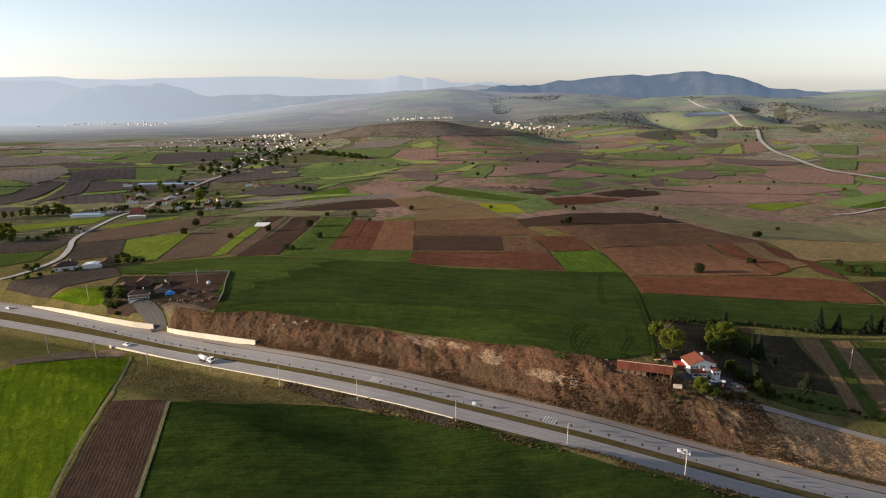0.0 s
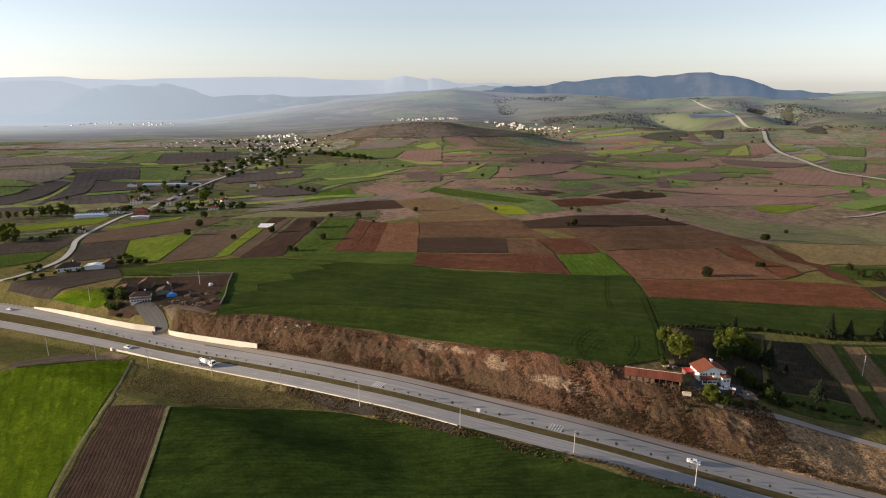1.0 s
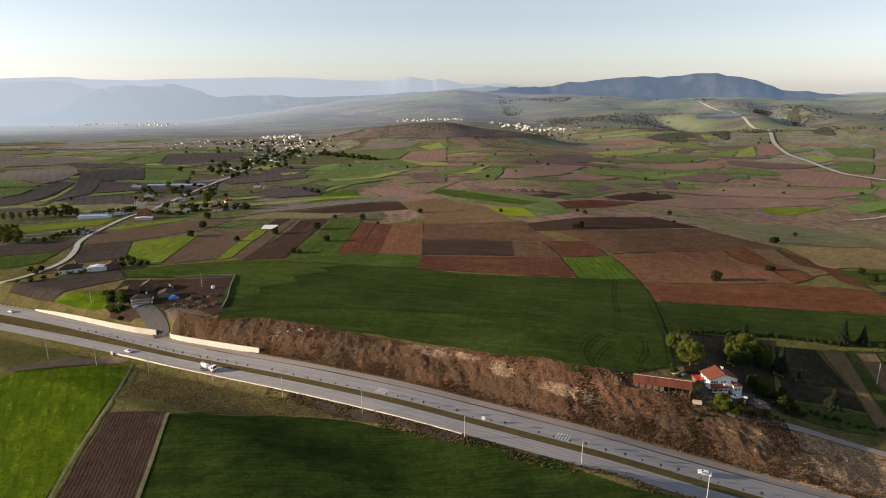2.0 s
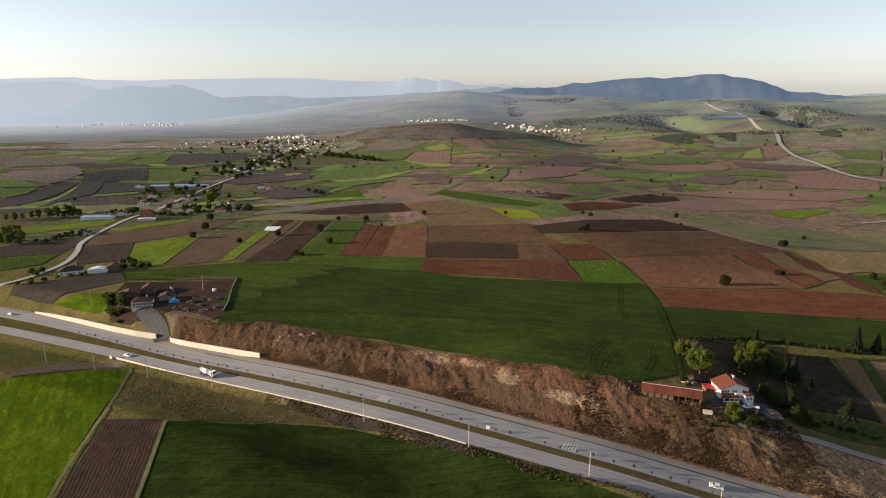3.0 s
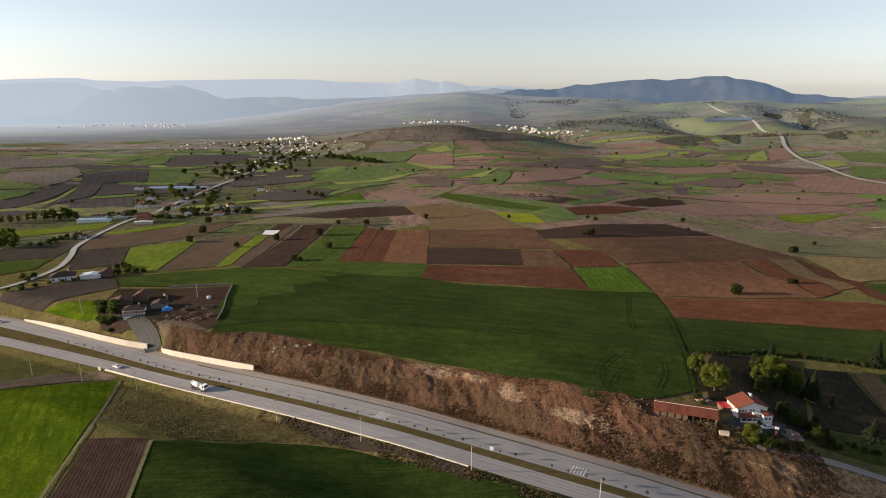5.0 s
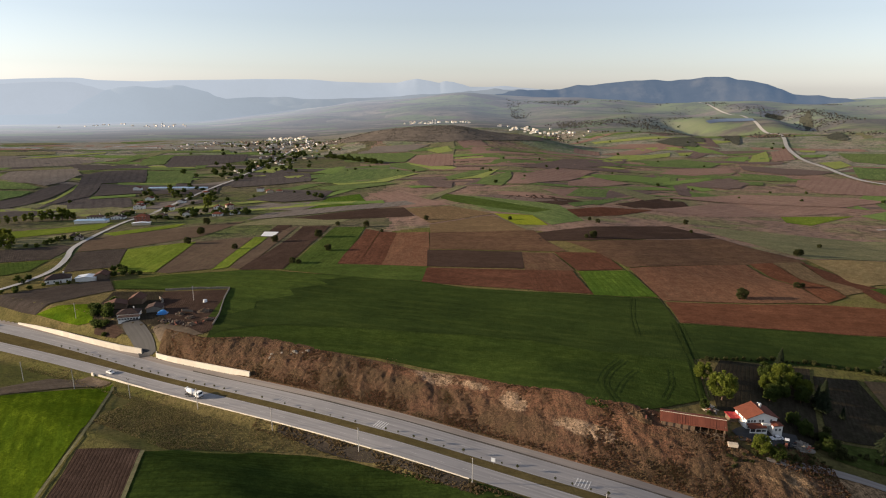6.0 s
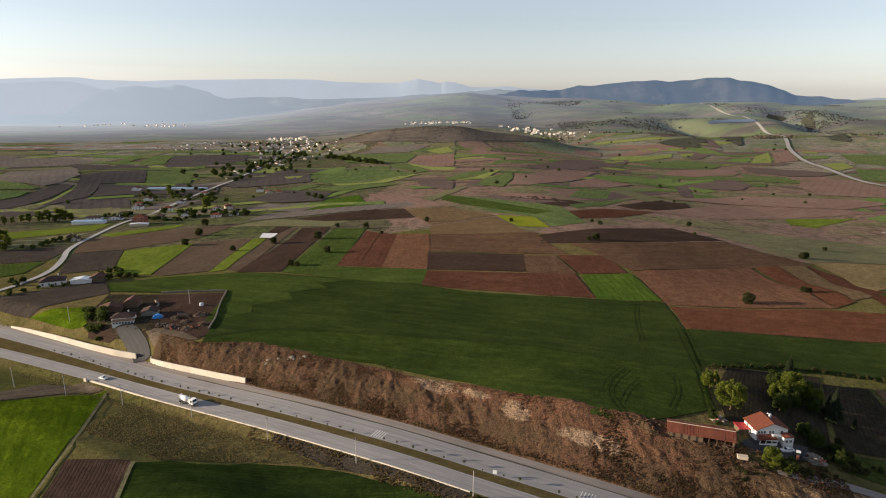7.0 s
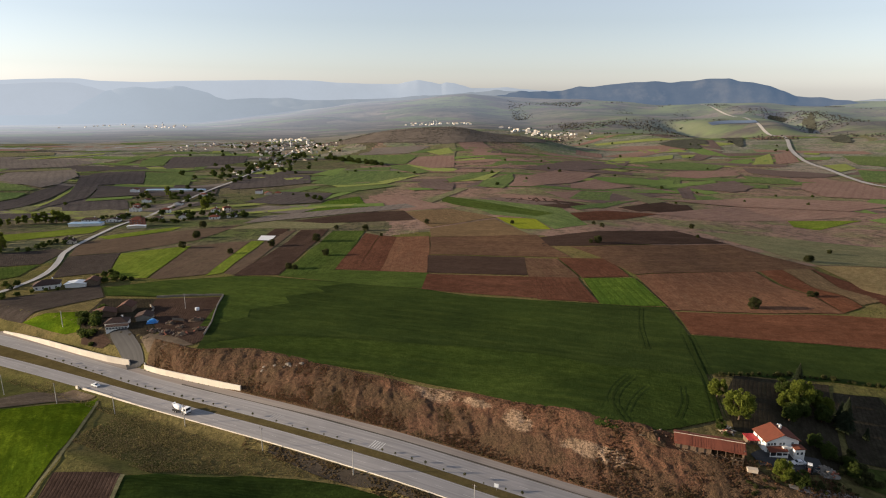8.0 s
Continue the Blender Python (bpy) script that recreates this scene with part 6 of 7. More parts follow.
def mixer_truck():
    t = thing("mixer_truck", "white concrete mixer truck with a tilted drum on the highway", "truck")
    part("chassis", Geo().box(-0.4, -0.6, 0.75, 0.2, 8.6, 0.3).box(0.4, -0.6, 0.75, 0.2, 8.6, 0.3).box(0, 2.4, 0.75, 2.2, 0.4, 0.3).box(0, -4.6, 0.7, 2.2, 0.25, 0.35), IRON, t)
    cab = part("cab", Geo().prism([(-1.2, 0.85), (1.2, 0.85), (1.2, 2.2), (1.08, 3.05), (-1.08, 3.05), (-1.2, 2.2)], 2.35, 4.35), CAR_WHITE, t)
    part("windscreen", Geo().box(0, 4.36, 1.85, 2.05, 0.06, 0.95), GLASS, cab)
    part("bumper", Geo().box(0, 4.42, 0.55, 2.35, 0.3, 0.45), IRON, cab)
    for s in (-1, 1):
        part("side_window", Geo().box(s * 1.17, 3.5, 1.9, 0.08, 1.0, 0.8), GLASS, cab)
        part("mirror", Geo().box(s * 1.38, 4.2, 1.9, 0.18, 0.12, 0.6), IRON, cab)
        part("headlight", Geo().box(s * 0.85, 4.38, 1.0, 0.4, 0.08, 0.22), WHITE_SHEET, cab)
    drum = Geo()
    prof = [(-2.9, 0.35), (-2.7, 0.75), (-1.4, 1.12), (0.4, 1.22), (1.5, 1.1), (2.2, 0.6), (2.35, 0.0)]
    n = 20
    tilt = Matrix.Translation((0, -1.3, 2.35)) @ Matrix.Rotation(radians(-9), 4, "X")
    rings = [[tilt @ Vector((r * math.cos(2 * math.pi * k / n), y, r * math.sin(2 * math.pi * k / n))) for k in range(n)] for y, r in prof]
    verts = [v for ring in rings for v in ring]
    drum.add(verts, [(i * n + k, i * n + (k + 1) % n, (i + 1) * n + (k + 1) % n, (i + 1) * n + k) for i in range(len(prof) - 1) for k in range(n)])
    part("drum", drum, CAR_WHITE, t, smooth=True)
    part("hopper", Geo().prism([(-0.5, 3.0), (0.5, 3.0), (0.8, 3.7), (-0.8, 3.7)], -4.6, -3.9), CAR_WHITE, t)
    part("chute", Geo().box(0.1, -4.8, 1.7, 0.6, 1.0, 0.12, 0.2, 0.3), IRON, t)
    part("water_tank", Geo().rod((-1.0, 1.55, 1.7), (1.0, 1.55, 1.7), 0.38, 0.38, 12), CAR_WHITE, t)
    for s in (-1, 1):
        for y in (3.3, 1.7, -2.5, -3.8):
            wheel(t, s * 1.02, y, 0.5, 0.36)
        part("mudguard", Geo().prism([(s * 0.8, 1.08), (s * 1.25, 1.08), (s * 1.25, 1.14), (s * 0.8, 1.14)], -4.4, -1.9), RUBBER, t)
    return t


on_road(mixer_truck(), -108.5, -half_median(-108) - 5.6)
white_car = on_road(car("car", "white saloon car driving on the highway", CAR_WHITE), -161.0, -half_median(-161) - 4.2)
for cx, off, back in ((-272.0, half_median(-272) + 5.5, True), (88.5, half_median(88) + 4.5, True)):
    on_road(copy_thing(white_car, Matrix.Identity(4)), cx, off, back)

sign = thing("road_sign", "small white square marker board in the median", "sign")
part("post", Geo().rod((0, 0, -0.2), (0, 0, 1.2), 0.05, 0.05, 6), POLE_GREY, sign)
part("board", Geo().box(0, 0, 1.0, 1.5, 0.08, 1.4).box(0, -0.05, 1.05, 1.3, 0.04, 1.3), WHITE_SHEET, sign)
stand(sign, 16.5, road_y(16.5) + 1.2, -20, z=road_z(16.5) + 0.05)


# ---- the farmstead above the cutting ----
def farmhouse():
    w, d, h = 15.0, 10.0, 6.1
    t = thing("farmhouse", "white two-storey farmhouse with a red tiled gable roof and porch", "house")
    part("wall", Geo().box(0, 0, -1.5, w, d, h + 1.5).prism([(-w / 2, h), (w / 2, h), (0, h + 2.9)], -d / 2 + 0.002, d / 2 - 0.002), WHITE_WALL, t)
    top = Geo()
    gable_roof(top, w, d, h + 0.03, 2.9, 0.7, 0.22)
    roof = part("roof", top, RED_TILE, t, "sun-bleached red tile roof")
    for k in range(9):
        y = -d / 2 - 0.6 + (d + 1.2) * k / 8
        for s in (-1, 1):
            part("tile_course", Geo().rod((s * 0.1, y, h + 3.13), (s * (w / 2 + 0.6), y, h + 0.03 - 0.27 + 0.24), 0.06, 0.06, 5), RED_TILE, roof)
    part("ridge", Geo().rod((0, -d / 2 - 0.7, h + 3.14), (0, d / 2 + 0.7, h + 3.14), 0.14, 0.14, 8), RED_TILE, roof)
    part("chimney", Geo().box(2.2, 1.5, h + 1.5, 0.8, 0.8, 2.2).box(2.2, 1.5, h + 3.7, 1.05, 1.05, 0.15), WHITE_WALL, roof)
    heater = part("solar_heater", Geo().box(3.4, 3.4, h + 2.0, 1.7, 1.0, 0.08, 0.0, 0.35).rod((2.5, 4.1, h + 2.95), (4.3, 4.1, h + 2.5), 0.28, 0.28, 10), WHITE_SHEET, roof, "white solar water heater")
    part("collector", Geo().box(3.4, 3.35, h + 2.1, 1.5, 0.85, 0.06, 0.0, 0.35), GLASS, heater)
    part("parapet", Geo().box(3.4, -d / 2 - 0.9, 3.0, 7.6, 1.8, 1.0), WHITE_WALL, t, "white rounded balcony front")
    wing = part("wing", Geo().box(6.1, -d / 2 - 1.8, -1.5, 4.6, 3.6, 5.2), WHITE_WALL, t)
    part("wing_roof", Geo().prism([(3.5, 3.75), (8.7, 3.75), (8.7, 3.95), (6.1, 4.4), (3.5, 3.95)], -d / 2 - 4.0, -d / 2 + 0.0), RED_TILE, wing)
    porch = part("porch_roof", Geo().add([(-7.4, -d / 2 - 3.4, 2.75), (1.2, -d / 2 - 3.4, 2.75), (1.2, -d / 2 + 0.01, 3.7), (-7.4, -d / 2 + 0.01, 3.7), (-7.4, -d / 2 - 3.4, 2.6), (1.2, -d / 2 - 3.4, 2.6), (1.2, -d / 2 + 0.01, 3.5), (-7.4, -d / 2 + 0.01, 3.5)], [(0, 1, 2, 3), (7, 6, 5, 4), (0, 4, 5, 1), (1, 5, 6, 2), (2, 6, 7, 3), (3, 7, 4, 0)]), RED_TILE, t, "red tiled porch roof")
    for x in (-7.1, -4.3, -1.5, 1.0):
        part("post", Geo().box(x, -d / 2 - 3.2, -1.2, 0.25, 0.25, 3.9), WHITE_WALL, porch)
    part("porch_wall", Geo().box(-3.0, -d / 2 - 3.2, -1.2, 8.0, 0.18, 2.0), WHITE_WALL, porch)
    for x in (-6.3, -4.9, -3.5, -0.9, 0.6, 4.6):
        window(t, x, -d / 2 - 0.02, 3.95, 0.95, 1.25)
    for x in (5.2, 7.0):
        window(wing, x, -d / 2 - 3.62, 1.2, 1.0, 1.2)
    for x in (-6.0, 0.2):
        window(t, x, -d / 2 - 0.02, 0.9, 1.2, 1.3)
    part("door", Geo().box(-2.8, -d / 2 - 0.02, 0, 1.1, 0.12, 2.1), WOOD, t)
    for y in (-2.5, 2.0):
        window(t, -w / 2 - 0.02, y, 3.95, 1.0, 1.25, 1)
    return t


stand(farmhouse(), 110.8, 229.5, 4).scale = (0.74, 0.74, 0.74)

annex = thing("annex", "lean-to with a bright red sheet metal roof beside the farmhouse", "shed")
part("wall", Geo().box(0, 0.6, -1, 4.6, 4.3, 3.7), WOOD, annex)
for px in (-2.4, 0.0, 2.4):
    part("post", Geo().box(px, -2.9, -1.0, 0.18, 0.18, 3.7), WOOD, annex)
sheet = part("roof", Geo().box(0, 0, 2.75, 5.6, 6.6, 0.14, 0, 0.05), RED_SHEET, annex)
for k in range(8):
    part("seam", Geo().box(-2.6 + k * 0.74, 0, 2.86 - 0.05 * (-2.6 + k * 0.74), 0.06, 6.6, 0.07), RED_SHEET, sheet)
stand(annex, 103.2, 230.6, 4).scale = (0.72, 0.72, 0.72)


def long_shed():
    t = thing("long_shed", "long ruined shed of mud brick with a sagging red tile roof", "shed")
    length, depth = 25.0, 7.6
    part("back_wall", Geo().box(0, depth / 2 - 0.2, -1.5, length, 0.4, 4.8), MUD_WALL, t)
    for s in (-1, 1):
        part("end_wall", Geo().box(s * (length / 2 - 0.2), 0, -1.5, 0.4, depth - 0.45, 4.4), MUD_WALL, t)
    part("front_wall", Geo().box(-length * 0.22, -depth / 2 + 0.2, -1.5, length * 0.5, 0.4, 3.4), MUD_WALL, t)
    n, verts, faces = 24, [], []
    for i in range(n + 1):
        x = -length / 2 - 0.5 + (length + 1.0) * i / n
        sag = 0.16 * math.sin(i * 0.5) + 0.05 * math.sin(i * 1.7)
        for y, z in ((-depth / 2 - 0.9, 2.35), (0.6, 4.0), (depth / 2 + 0.5, 3.15)):
            verts += [(x, y, z + sag * 0.6), (x, y, z + sag * 0.6 - 0.22)]
    for i in range(n):
        a, b = i * 6, (i + 1) * 6
        faces += [(a, b, b + 2, a + 2), (a + 2, b + 2, b + 4, a + 4), (a + 1, a + 3, b + 3, b + 1), (a + 3, a + 5, b + 5, b + 3), (a, a + 1, b + 1, b), (a + 4, b + 4, b + 5, a + 5)]
    faces += [(0, 2, 3, 1), (2, 4, 5, 3), (n * 6, n * 6 + 1, n * 6 + 3, n * 6 + 2), (n * 6 + 2, n * 6 + 3, n * 6 + 5, n * 6 + 4)]
    roof = part("roof", Geo().add(verts, faces), RED_TILE, t)
    part("ridge", Geo().rod((-length / 2 - 0.5, 0.6, 4.05), (length / 2 + 0.5, 0.6, 4.05), 0.13, 0.13, 8), CREAM_WALL, roof)
    for k in range(26):
        x = -length / 2 + length * k / 25
        part("tile_course", Geo().rod((x, -depth / 2 - 0.85, 2.40), (x, 0.55, 4.03), 0.03, 0.03, 5), RED_TILE, roof)
    for k in range(9):
        part("post", Geo().box(-length / 2 + 0.6 + k * 2.95, -depth / 2 - 0.5, -1.2, 0.2, 0.2, 3.55), WOOD, t)
    rng = random.Random(5)
    for k in range(16):
        part("prop", Geo().box(rng.uniform(-12, 11), -depth / 2 - rng.uniform(0.8, 1.8), -0.3, rng.uniform(1.6, 3.2), 0.18, 0.16, rng.uniform(-0.6, 0.6), rng.uniform(-0.5, 0.5)), WOOD, t)
    return t


stand(long_shed(), 87.3, 226.6, -18).scale = (0.84, 0.84, 0.84)

frame_box = thing("hay_rack", "empty pale wooden rack beside the shed", "rack")
for x in (-1.5, 0, 1.5):
    for y in (-0.8, 0.8):
        part("post", Geo().box(x, y, -0.3, 0.14, 0.14, 2.3), WOOD, frame_box)
for z in (0.6, 1.9):
    for y in (-0.8, 0.8):
        part("rail", Geo().box(0, y, z, 3.2, 0.12, 0.14), WOOD, frame_box)
stand(frame_box, 94.0, 220.0, -12)
trailer = thing("cart", "pale wooden box cart at the cutting's edge", "cart")
part("box", Geo().prism([(-1.5, 0.5), (1.5, 0.5), (1.6, 1.55), (-1.6, 1.55)], -0.85, 0.85), CREAM_WALL, trailer)
for s in (-1, 1):
    wheel(trailer, s * 0.95, 0, 0.42, 0.2)
stand(trailer, 97.5, 217.0, -15)

stand(car("parked_car", "white car parked before the farmhouse", CAR_WHITE), 114.6, 221.6, 96)
stand(car("parked_car", "silver car parked in the farmyard", CAR_GREY), 110.2, 219.6, 175)
tractor = thing("tractor", "small dark tractor parked in the farmyard", "tractor")
part("engine", Geo().prism([(-0.4, 0.6), (0.4, 0.6), (0.38, 1.3), (-0.38, 1.3)], 0.1, 1.9), RED_WALL, tractor)
part("cabin", Geo().prism([(-0.7, 0.7), (0.7, 0.7), (0.6, 2.3), (-0.6, 2.3)], -1.2, 0.1), GLASS, tractor)
part("cab_roof", Geo().box(0, -0.55, 2.3, 1.4, 1.5, 0.14), CAR_WHITE, tractor)
for s in (-1, 1):
    wheel(tractor, s * 0.85, -0.7, 0.78, 0.4)
    wheel(tractor, s * 0.7, 1.4, 0.45, 0.28)
stand(tractor, 116.4, 218.4, 150)
yard = drape("farmyard", [(101, 219), (112, 216.5), (122, 219), (124, 226), (104, 226.5), (100, 224)], DRIVE, 0.32, 2.0)
tagged(yard, "trodden grey earth yard before the farmhouse", "yard", kind="structure")


def heap(name, label, material, seed, radius, height, boards=26, plank=WOOD):
    """A heap of rubble with boards and stones on it."""
    rng = random.Random(seed)
    t = thing(name, label, "heap")
    verts, faces = [], []
    rings, n = 7, 20
    for i in range(rings):
        f = i / (rings - 1)
        for k in range(n):
            a = 2 * math.pi * k / n
            r = radius * f * (1 + 0.25 * math.sin(3 * a + seed) + 0.15 * rng.uniform(-1, 1))
            verts.append((r * math.cos(a), r * math.sin(a), height * (1 - f ** 1.6) * rng.uniform(0.65, 1.1) - 0.35 * f))
    for i in range(rings - 1):
        for k in range(n):
            faces.append((i * n + k, (i + 1) * n + k, (i + 1) * n + (k + 1) % n, i * n + (k + 1) % n))
    part("mound", Geo().add(verts, faces), material, t)
    for k in range(boards):
        a, r = rng.uniform(0, 6.28), radius * rng.random() ** 0.6
        z = max(0.0, height * (1 - (r / radius) ** 1.6))
        part("board", Geo().box(r * math.cos(a), r * math.sin(a), z, rng.uniform(0.6, 2.2), rng.uniform(0.2, 0.7), rng.uniform(0.1, 0.4), rng.uniform(0, 3.1), rng.uniform(-0.5, 0.5)), plank if k % 4 else STONE if k % 8 else RED_WALL, t)
    return t


stand(heap("scrap_heap", "heap of pale and rusty scrap at the yard's end", STONE, 3, 3.6, 1.6, 46, STONE), 122.2, 219.2)
stand(heap("firewood_heap", "pale firewood heap behind the shed", WOOD, 9, 2.6, 1.2, 20, CREAM_WALL), 97.5, 236.5)
stand(heap("earth_heap", "heap of red earth beside the ruined shed", EARTH, 12, 5.2, 1.5, 5), 70.5, 232.0)

# ---- trees of the farmstead ----
lime_tree = broadleaf("broadleaf_tree", 21, 12.0, 9.5, LEAF_LIME, "rounded broadleaf tree in sunlit yellow-green spring leaf", 0.18, 60, 150, 0.30)
set_out(lime_tree, [(104.8, 243.5, 1.0), (103.5, 259.0, 0.66), (136.0, 259.5, 0.95), (128.5, 254.0, 0.75), (105.5, 214.0, 0.62), (143.0, 256.0, 0.66)])
green_tree = broadleaf("broadleaf_tree", 22, 10.0, 8.0, LEAF_GREEN, "dense green broadleaf tree", 0.16, 52, 140, 0.28)
set_out(green_tree, [(131.0, 251.0, 0.8), (110.2, 212.0, 0.58), (128.0, 227.5, 0.62), (133.0, 224.0, 0.5), (131.5, 219.5, 0.5), (139.5, 250.5, 0.7), (95.6, 237.0, 0.42), (109.5, 252.0, 0.5), (126.5, 233.0, 0.55), (143, 262, 0.7), (133.5, 268.0, 0.7), (125.5, 247.5, 0.7)])
spruce = conifer("conifer", 31, 12.5, 7.0, "dark green spire-shaped conifer")
set_out(spruce, [(145.5, 247.0, 1.15), (141.5, 272.0, 1.05), (192.3, 278.5, 1.1), (201.5, 277.8, 0.85), (216.5, 276.8, 0.9), (224.0, 276.5, 1.15), (233, 275, 0.9), (146.5, 251.5, 0.8), (152, 244, 0.45)])
pine = conifer("pine_tree", 35, 12.0, 7.5, "open-crowned pine with a bare lower trunk", 0.42, 11, 12)
set_out(pine, [(150.6, 218.8, 1.2)])
hedge = bush("hedge_bush", 41, 2.4, 2.6, LEAF_DARK, "small dark bush in the hedge line", 7, 60, "hedge bushes")
rng = random.Random(8)
hedge_spots = []
for k in range(46):
    f = k / 45
    hedge_spots.append((112 + 128 * f + rng.uniform(-0.8, 0.8), 278 + 6.5 * math.sin(math.pi * min(1, f * 1.6)) - 7 * max(0, f - 0.4) + rng.uniform(-0.8, 0.8), rng.uniform(0.4, 1.15), rng.uniform(0.8, 1.3)))
for k in range(26):
    f = k / 25
    hedge_spots.append((134 + 62 * f + rng.uniform(-1, 1), 225.5 - 24 * f + rng.uniform(-1.2, 1.2), rng.uniform(0.35, 0.9), rng.uniform(0.7, 1.2)))
for k in range(20):
    hedge_spots.append((127 + 12 * rng.random(), 216 + 16 * rng.random(), rng.uniform(0.7, 1.4), rng.uniform(0.8, 1.4)))
for k in range(34):
    hedge_spots.append((92 + 36 * rng.random(), 211 + 4 * rng.random() - 0.12 * k % 3, rng.uniform(0.35, 0.8), rng.uniform(0.7, 1.2)))
set_out(hedge, hedge_spots)
undergrowth = bush("bush", 43, 3.0, 4.0, LEAF_GREEN, "spreading green bush at a field edge", 9, 70, "bushes")
set_out(undergrowth, [(176.0, 209.5, 1.0), (168.0, 214.0, 0.6), (182.0, 206.0, 1.0), (188, 203, 0.9), (96.0, 233.5, 0.55), (-193.0, 352.0, 1.6), (-188.0, 351.0, 1.3), (-199.0, 361.0, 1.6), (-190.0, 358.0, 1.9), (-203.0, 370.0, 1.5), (-208.0, 374.0, 1.2), (-194.0, 366.0, 2.0), (-200.5, 384.0, 1.4), (-197.0, 355.0, 1.2), (-186.5, 345.5, 0.8), (-176.0, 335.0, 0.7), (-281, 414, 1.0), (-285, 419, 1.2), (-277, 421, 1.0), (-290, 413, 0.9), (-272, 429, 0.8), (-265, 432, 0.8), (-258, 434, 0.8), (-237, 452, 1.3), (-231, 456, 1.5), (-225, 455, 1.4), (-220, 455, 1.1), (-240, 458, 1.0)])

# ---- lone trees in the fields ----
lone = broadleaf("field_tree", 51, 6.6, 6.2, LEAF_DARK, "lone dark round tree standing in the fields", 0.12, 46, 110, 0.26)
set_out(lone, [(169.5, 366.0, 1.0), (213.5, 389.0, 0.62), (218, 391, 0.45), (287, 519, 0.8), (291, 521, 0.8), (267, 378, 0.7), (262, 360, 0.8), (268.5, 354, 0.95), (127, 547, 1.0), (121, 546, 0.6), (-20, 663, 0.8), (-79, 632, 1.0), (-116, 581, 1.15), (-109, 642, 0.7), (-96.5, 522, 0.9), (-115, 478, 0.75), (-110, 476, 0.6), (-152, 565, 1.0), (-179, 538, 0.75), (-231, 567, 1.0), (-237, 613, 1.1), (-254, 673, 1.15), (150, 626, 0.7), (247, 653, 0.8), (66, 649, 0.6), (145, 640, 0.6), (232, 600, 0.5), (330, 560, 0.6), (-60, 600, 0.5)])

# ---- the farm behind the western wall ----
W_FARM = stand(house("farm_house", "white farm building with a dark tiled hip roof", 13.5, 9.0, 3.2, 2.2, WHITE_WALL, DARK_TILE, True, 1), -177.5, 357.0, 14)
W_FARM.scale = (0.82, 0.82, 0.82)
lean = thing("farm_shop", "low white farm annex with a band of windows", "shed")
part("wall", Geo().box(0, 0, -2.0, 13.0, 3.6, 4.4), WHITE_WALL, lean)
part("roof", Geo().prism([(-6.9, 2.42), (6.9, 2.42), (6.9, 2.6), (-6.9, 2.6)], -2.3, 2.3), DARK_TILE, lean)
for k in range(7):
    window(lean, -5.4 + 1.8 * k, -1.82, 0.6, 1.3, 1.2)
stand(lean, -174.5, 350.6, 14).scale = (0.82, 0.82, 0.82)
stand(house("barn", "old barn with a brown gable roof", 7.5, 8.0, 3.6, 1.9, MUD_WALL, BROWN_TILE, False, 1, False, False), -186.0, 384.0, 8)
stand(house("barn", "low red-roofed barn behind the farm house", 12.0, 7.0, 2.8, 1.8, MUD_WALL, BROWN_TILE, False, 1, False, False), -194.0, 374.0, 20)
stand(house("barn", "grey-roofed cow shed beside the farm house", 8.0, 7.0, 2.8, 1.2, STONE, DARK_TILE, False, 1, False, False), -167.0, 366.0, 12)
tarp = thing("tarpaulin", "bright blue tarpaulin over a hay stack", "tarpaulin")
verts, faces = [], []
for i in range(9):
    for j in range(9):
        u, v = i / 8 * 2 - 1, j / 8 * 2 - 1
        verts.append((3.2 * u, 2.5 * v, 2.5 * (1 - abs(u) ** 3) * (1 - abs(v) ** 3) + 0.25 * math.sin(5 * u + 3 * v) - 0.2))
for i in range(8):
    for j in range(8):
        faces.append((i * 9 + j, (i + 1) * 9 + j, (i + 1) * 9 + j + 1, i * 9 + j + 1))
part("sheet", Geo().add(verts, faces), TARP_BLUE, tarp, smooth=True)
part("stack", Geo().box(0, 0, -0.5, 5.0, 3.8, 1.6), SAND_GRASS, tarp)
stand(tarp, -160.0, 359.5, 15)
for k, (hx, hy, hr, hh) in enumerate(((-149, 357, 3.0, 1.3), (-137.5, 362, 4.2, 1.8), (-145, 343, 5.0, 1.2), (-136, 340, 4.5, 1.2), (-130, 347, 3.5, 1.3), (-153, 346, 4.0, 1.0), (-141, 351, 3.0, 1.0))):
    stand(heap("rubble_heap", "heap of timber and rubble in the farm yard", (WOOD, WOOD, SOIL_GREY)[k % 3], 60 + k, hr, hh, 24, WOOD), hx, hy, 30 * k)
shelter = thing("lean_to", "collapsed plank shelter in the farm yard", "shelter")
part("roof", Geo().box(0, 0, 1.2, 6.0, 4.0, 0.15, 0, 0.28), WOOD, shelter)
for q in ((-2.6, -1.6), (-2.6, 1.6), (2.4, 1.6), (2.4, -1.6)):
    part("post", Geo().box(q[0], q[1], -0.5, 0.2, 0.2, 1.7 - 0.28 * q[0]), WOOD, shelter)
stand(shelter, -146.5, 361.0, 30)
tank = thing("water_tank", "round white water tank in the ploughed yard", "tank")
part("vessel", Geo().rod((0, 0, -0.2), (0, 0, 1.7), 1.2, 1.2, 16).rod((0, 0, 1.7), (0, 0, 2.0), 1.2, 0.3, 16), WHITE_SHEET, tank)
stand(tank, -143.5, 380.0)


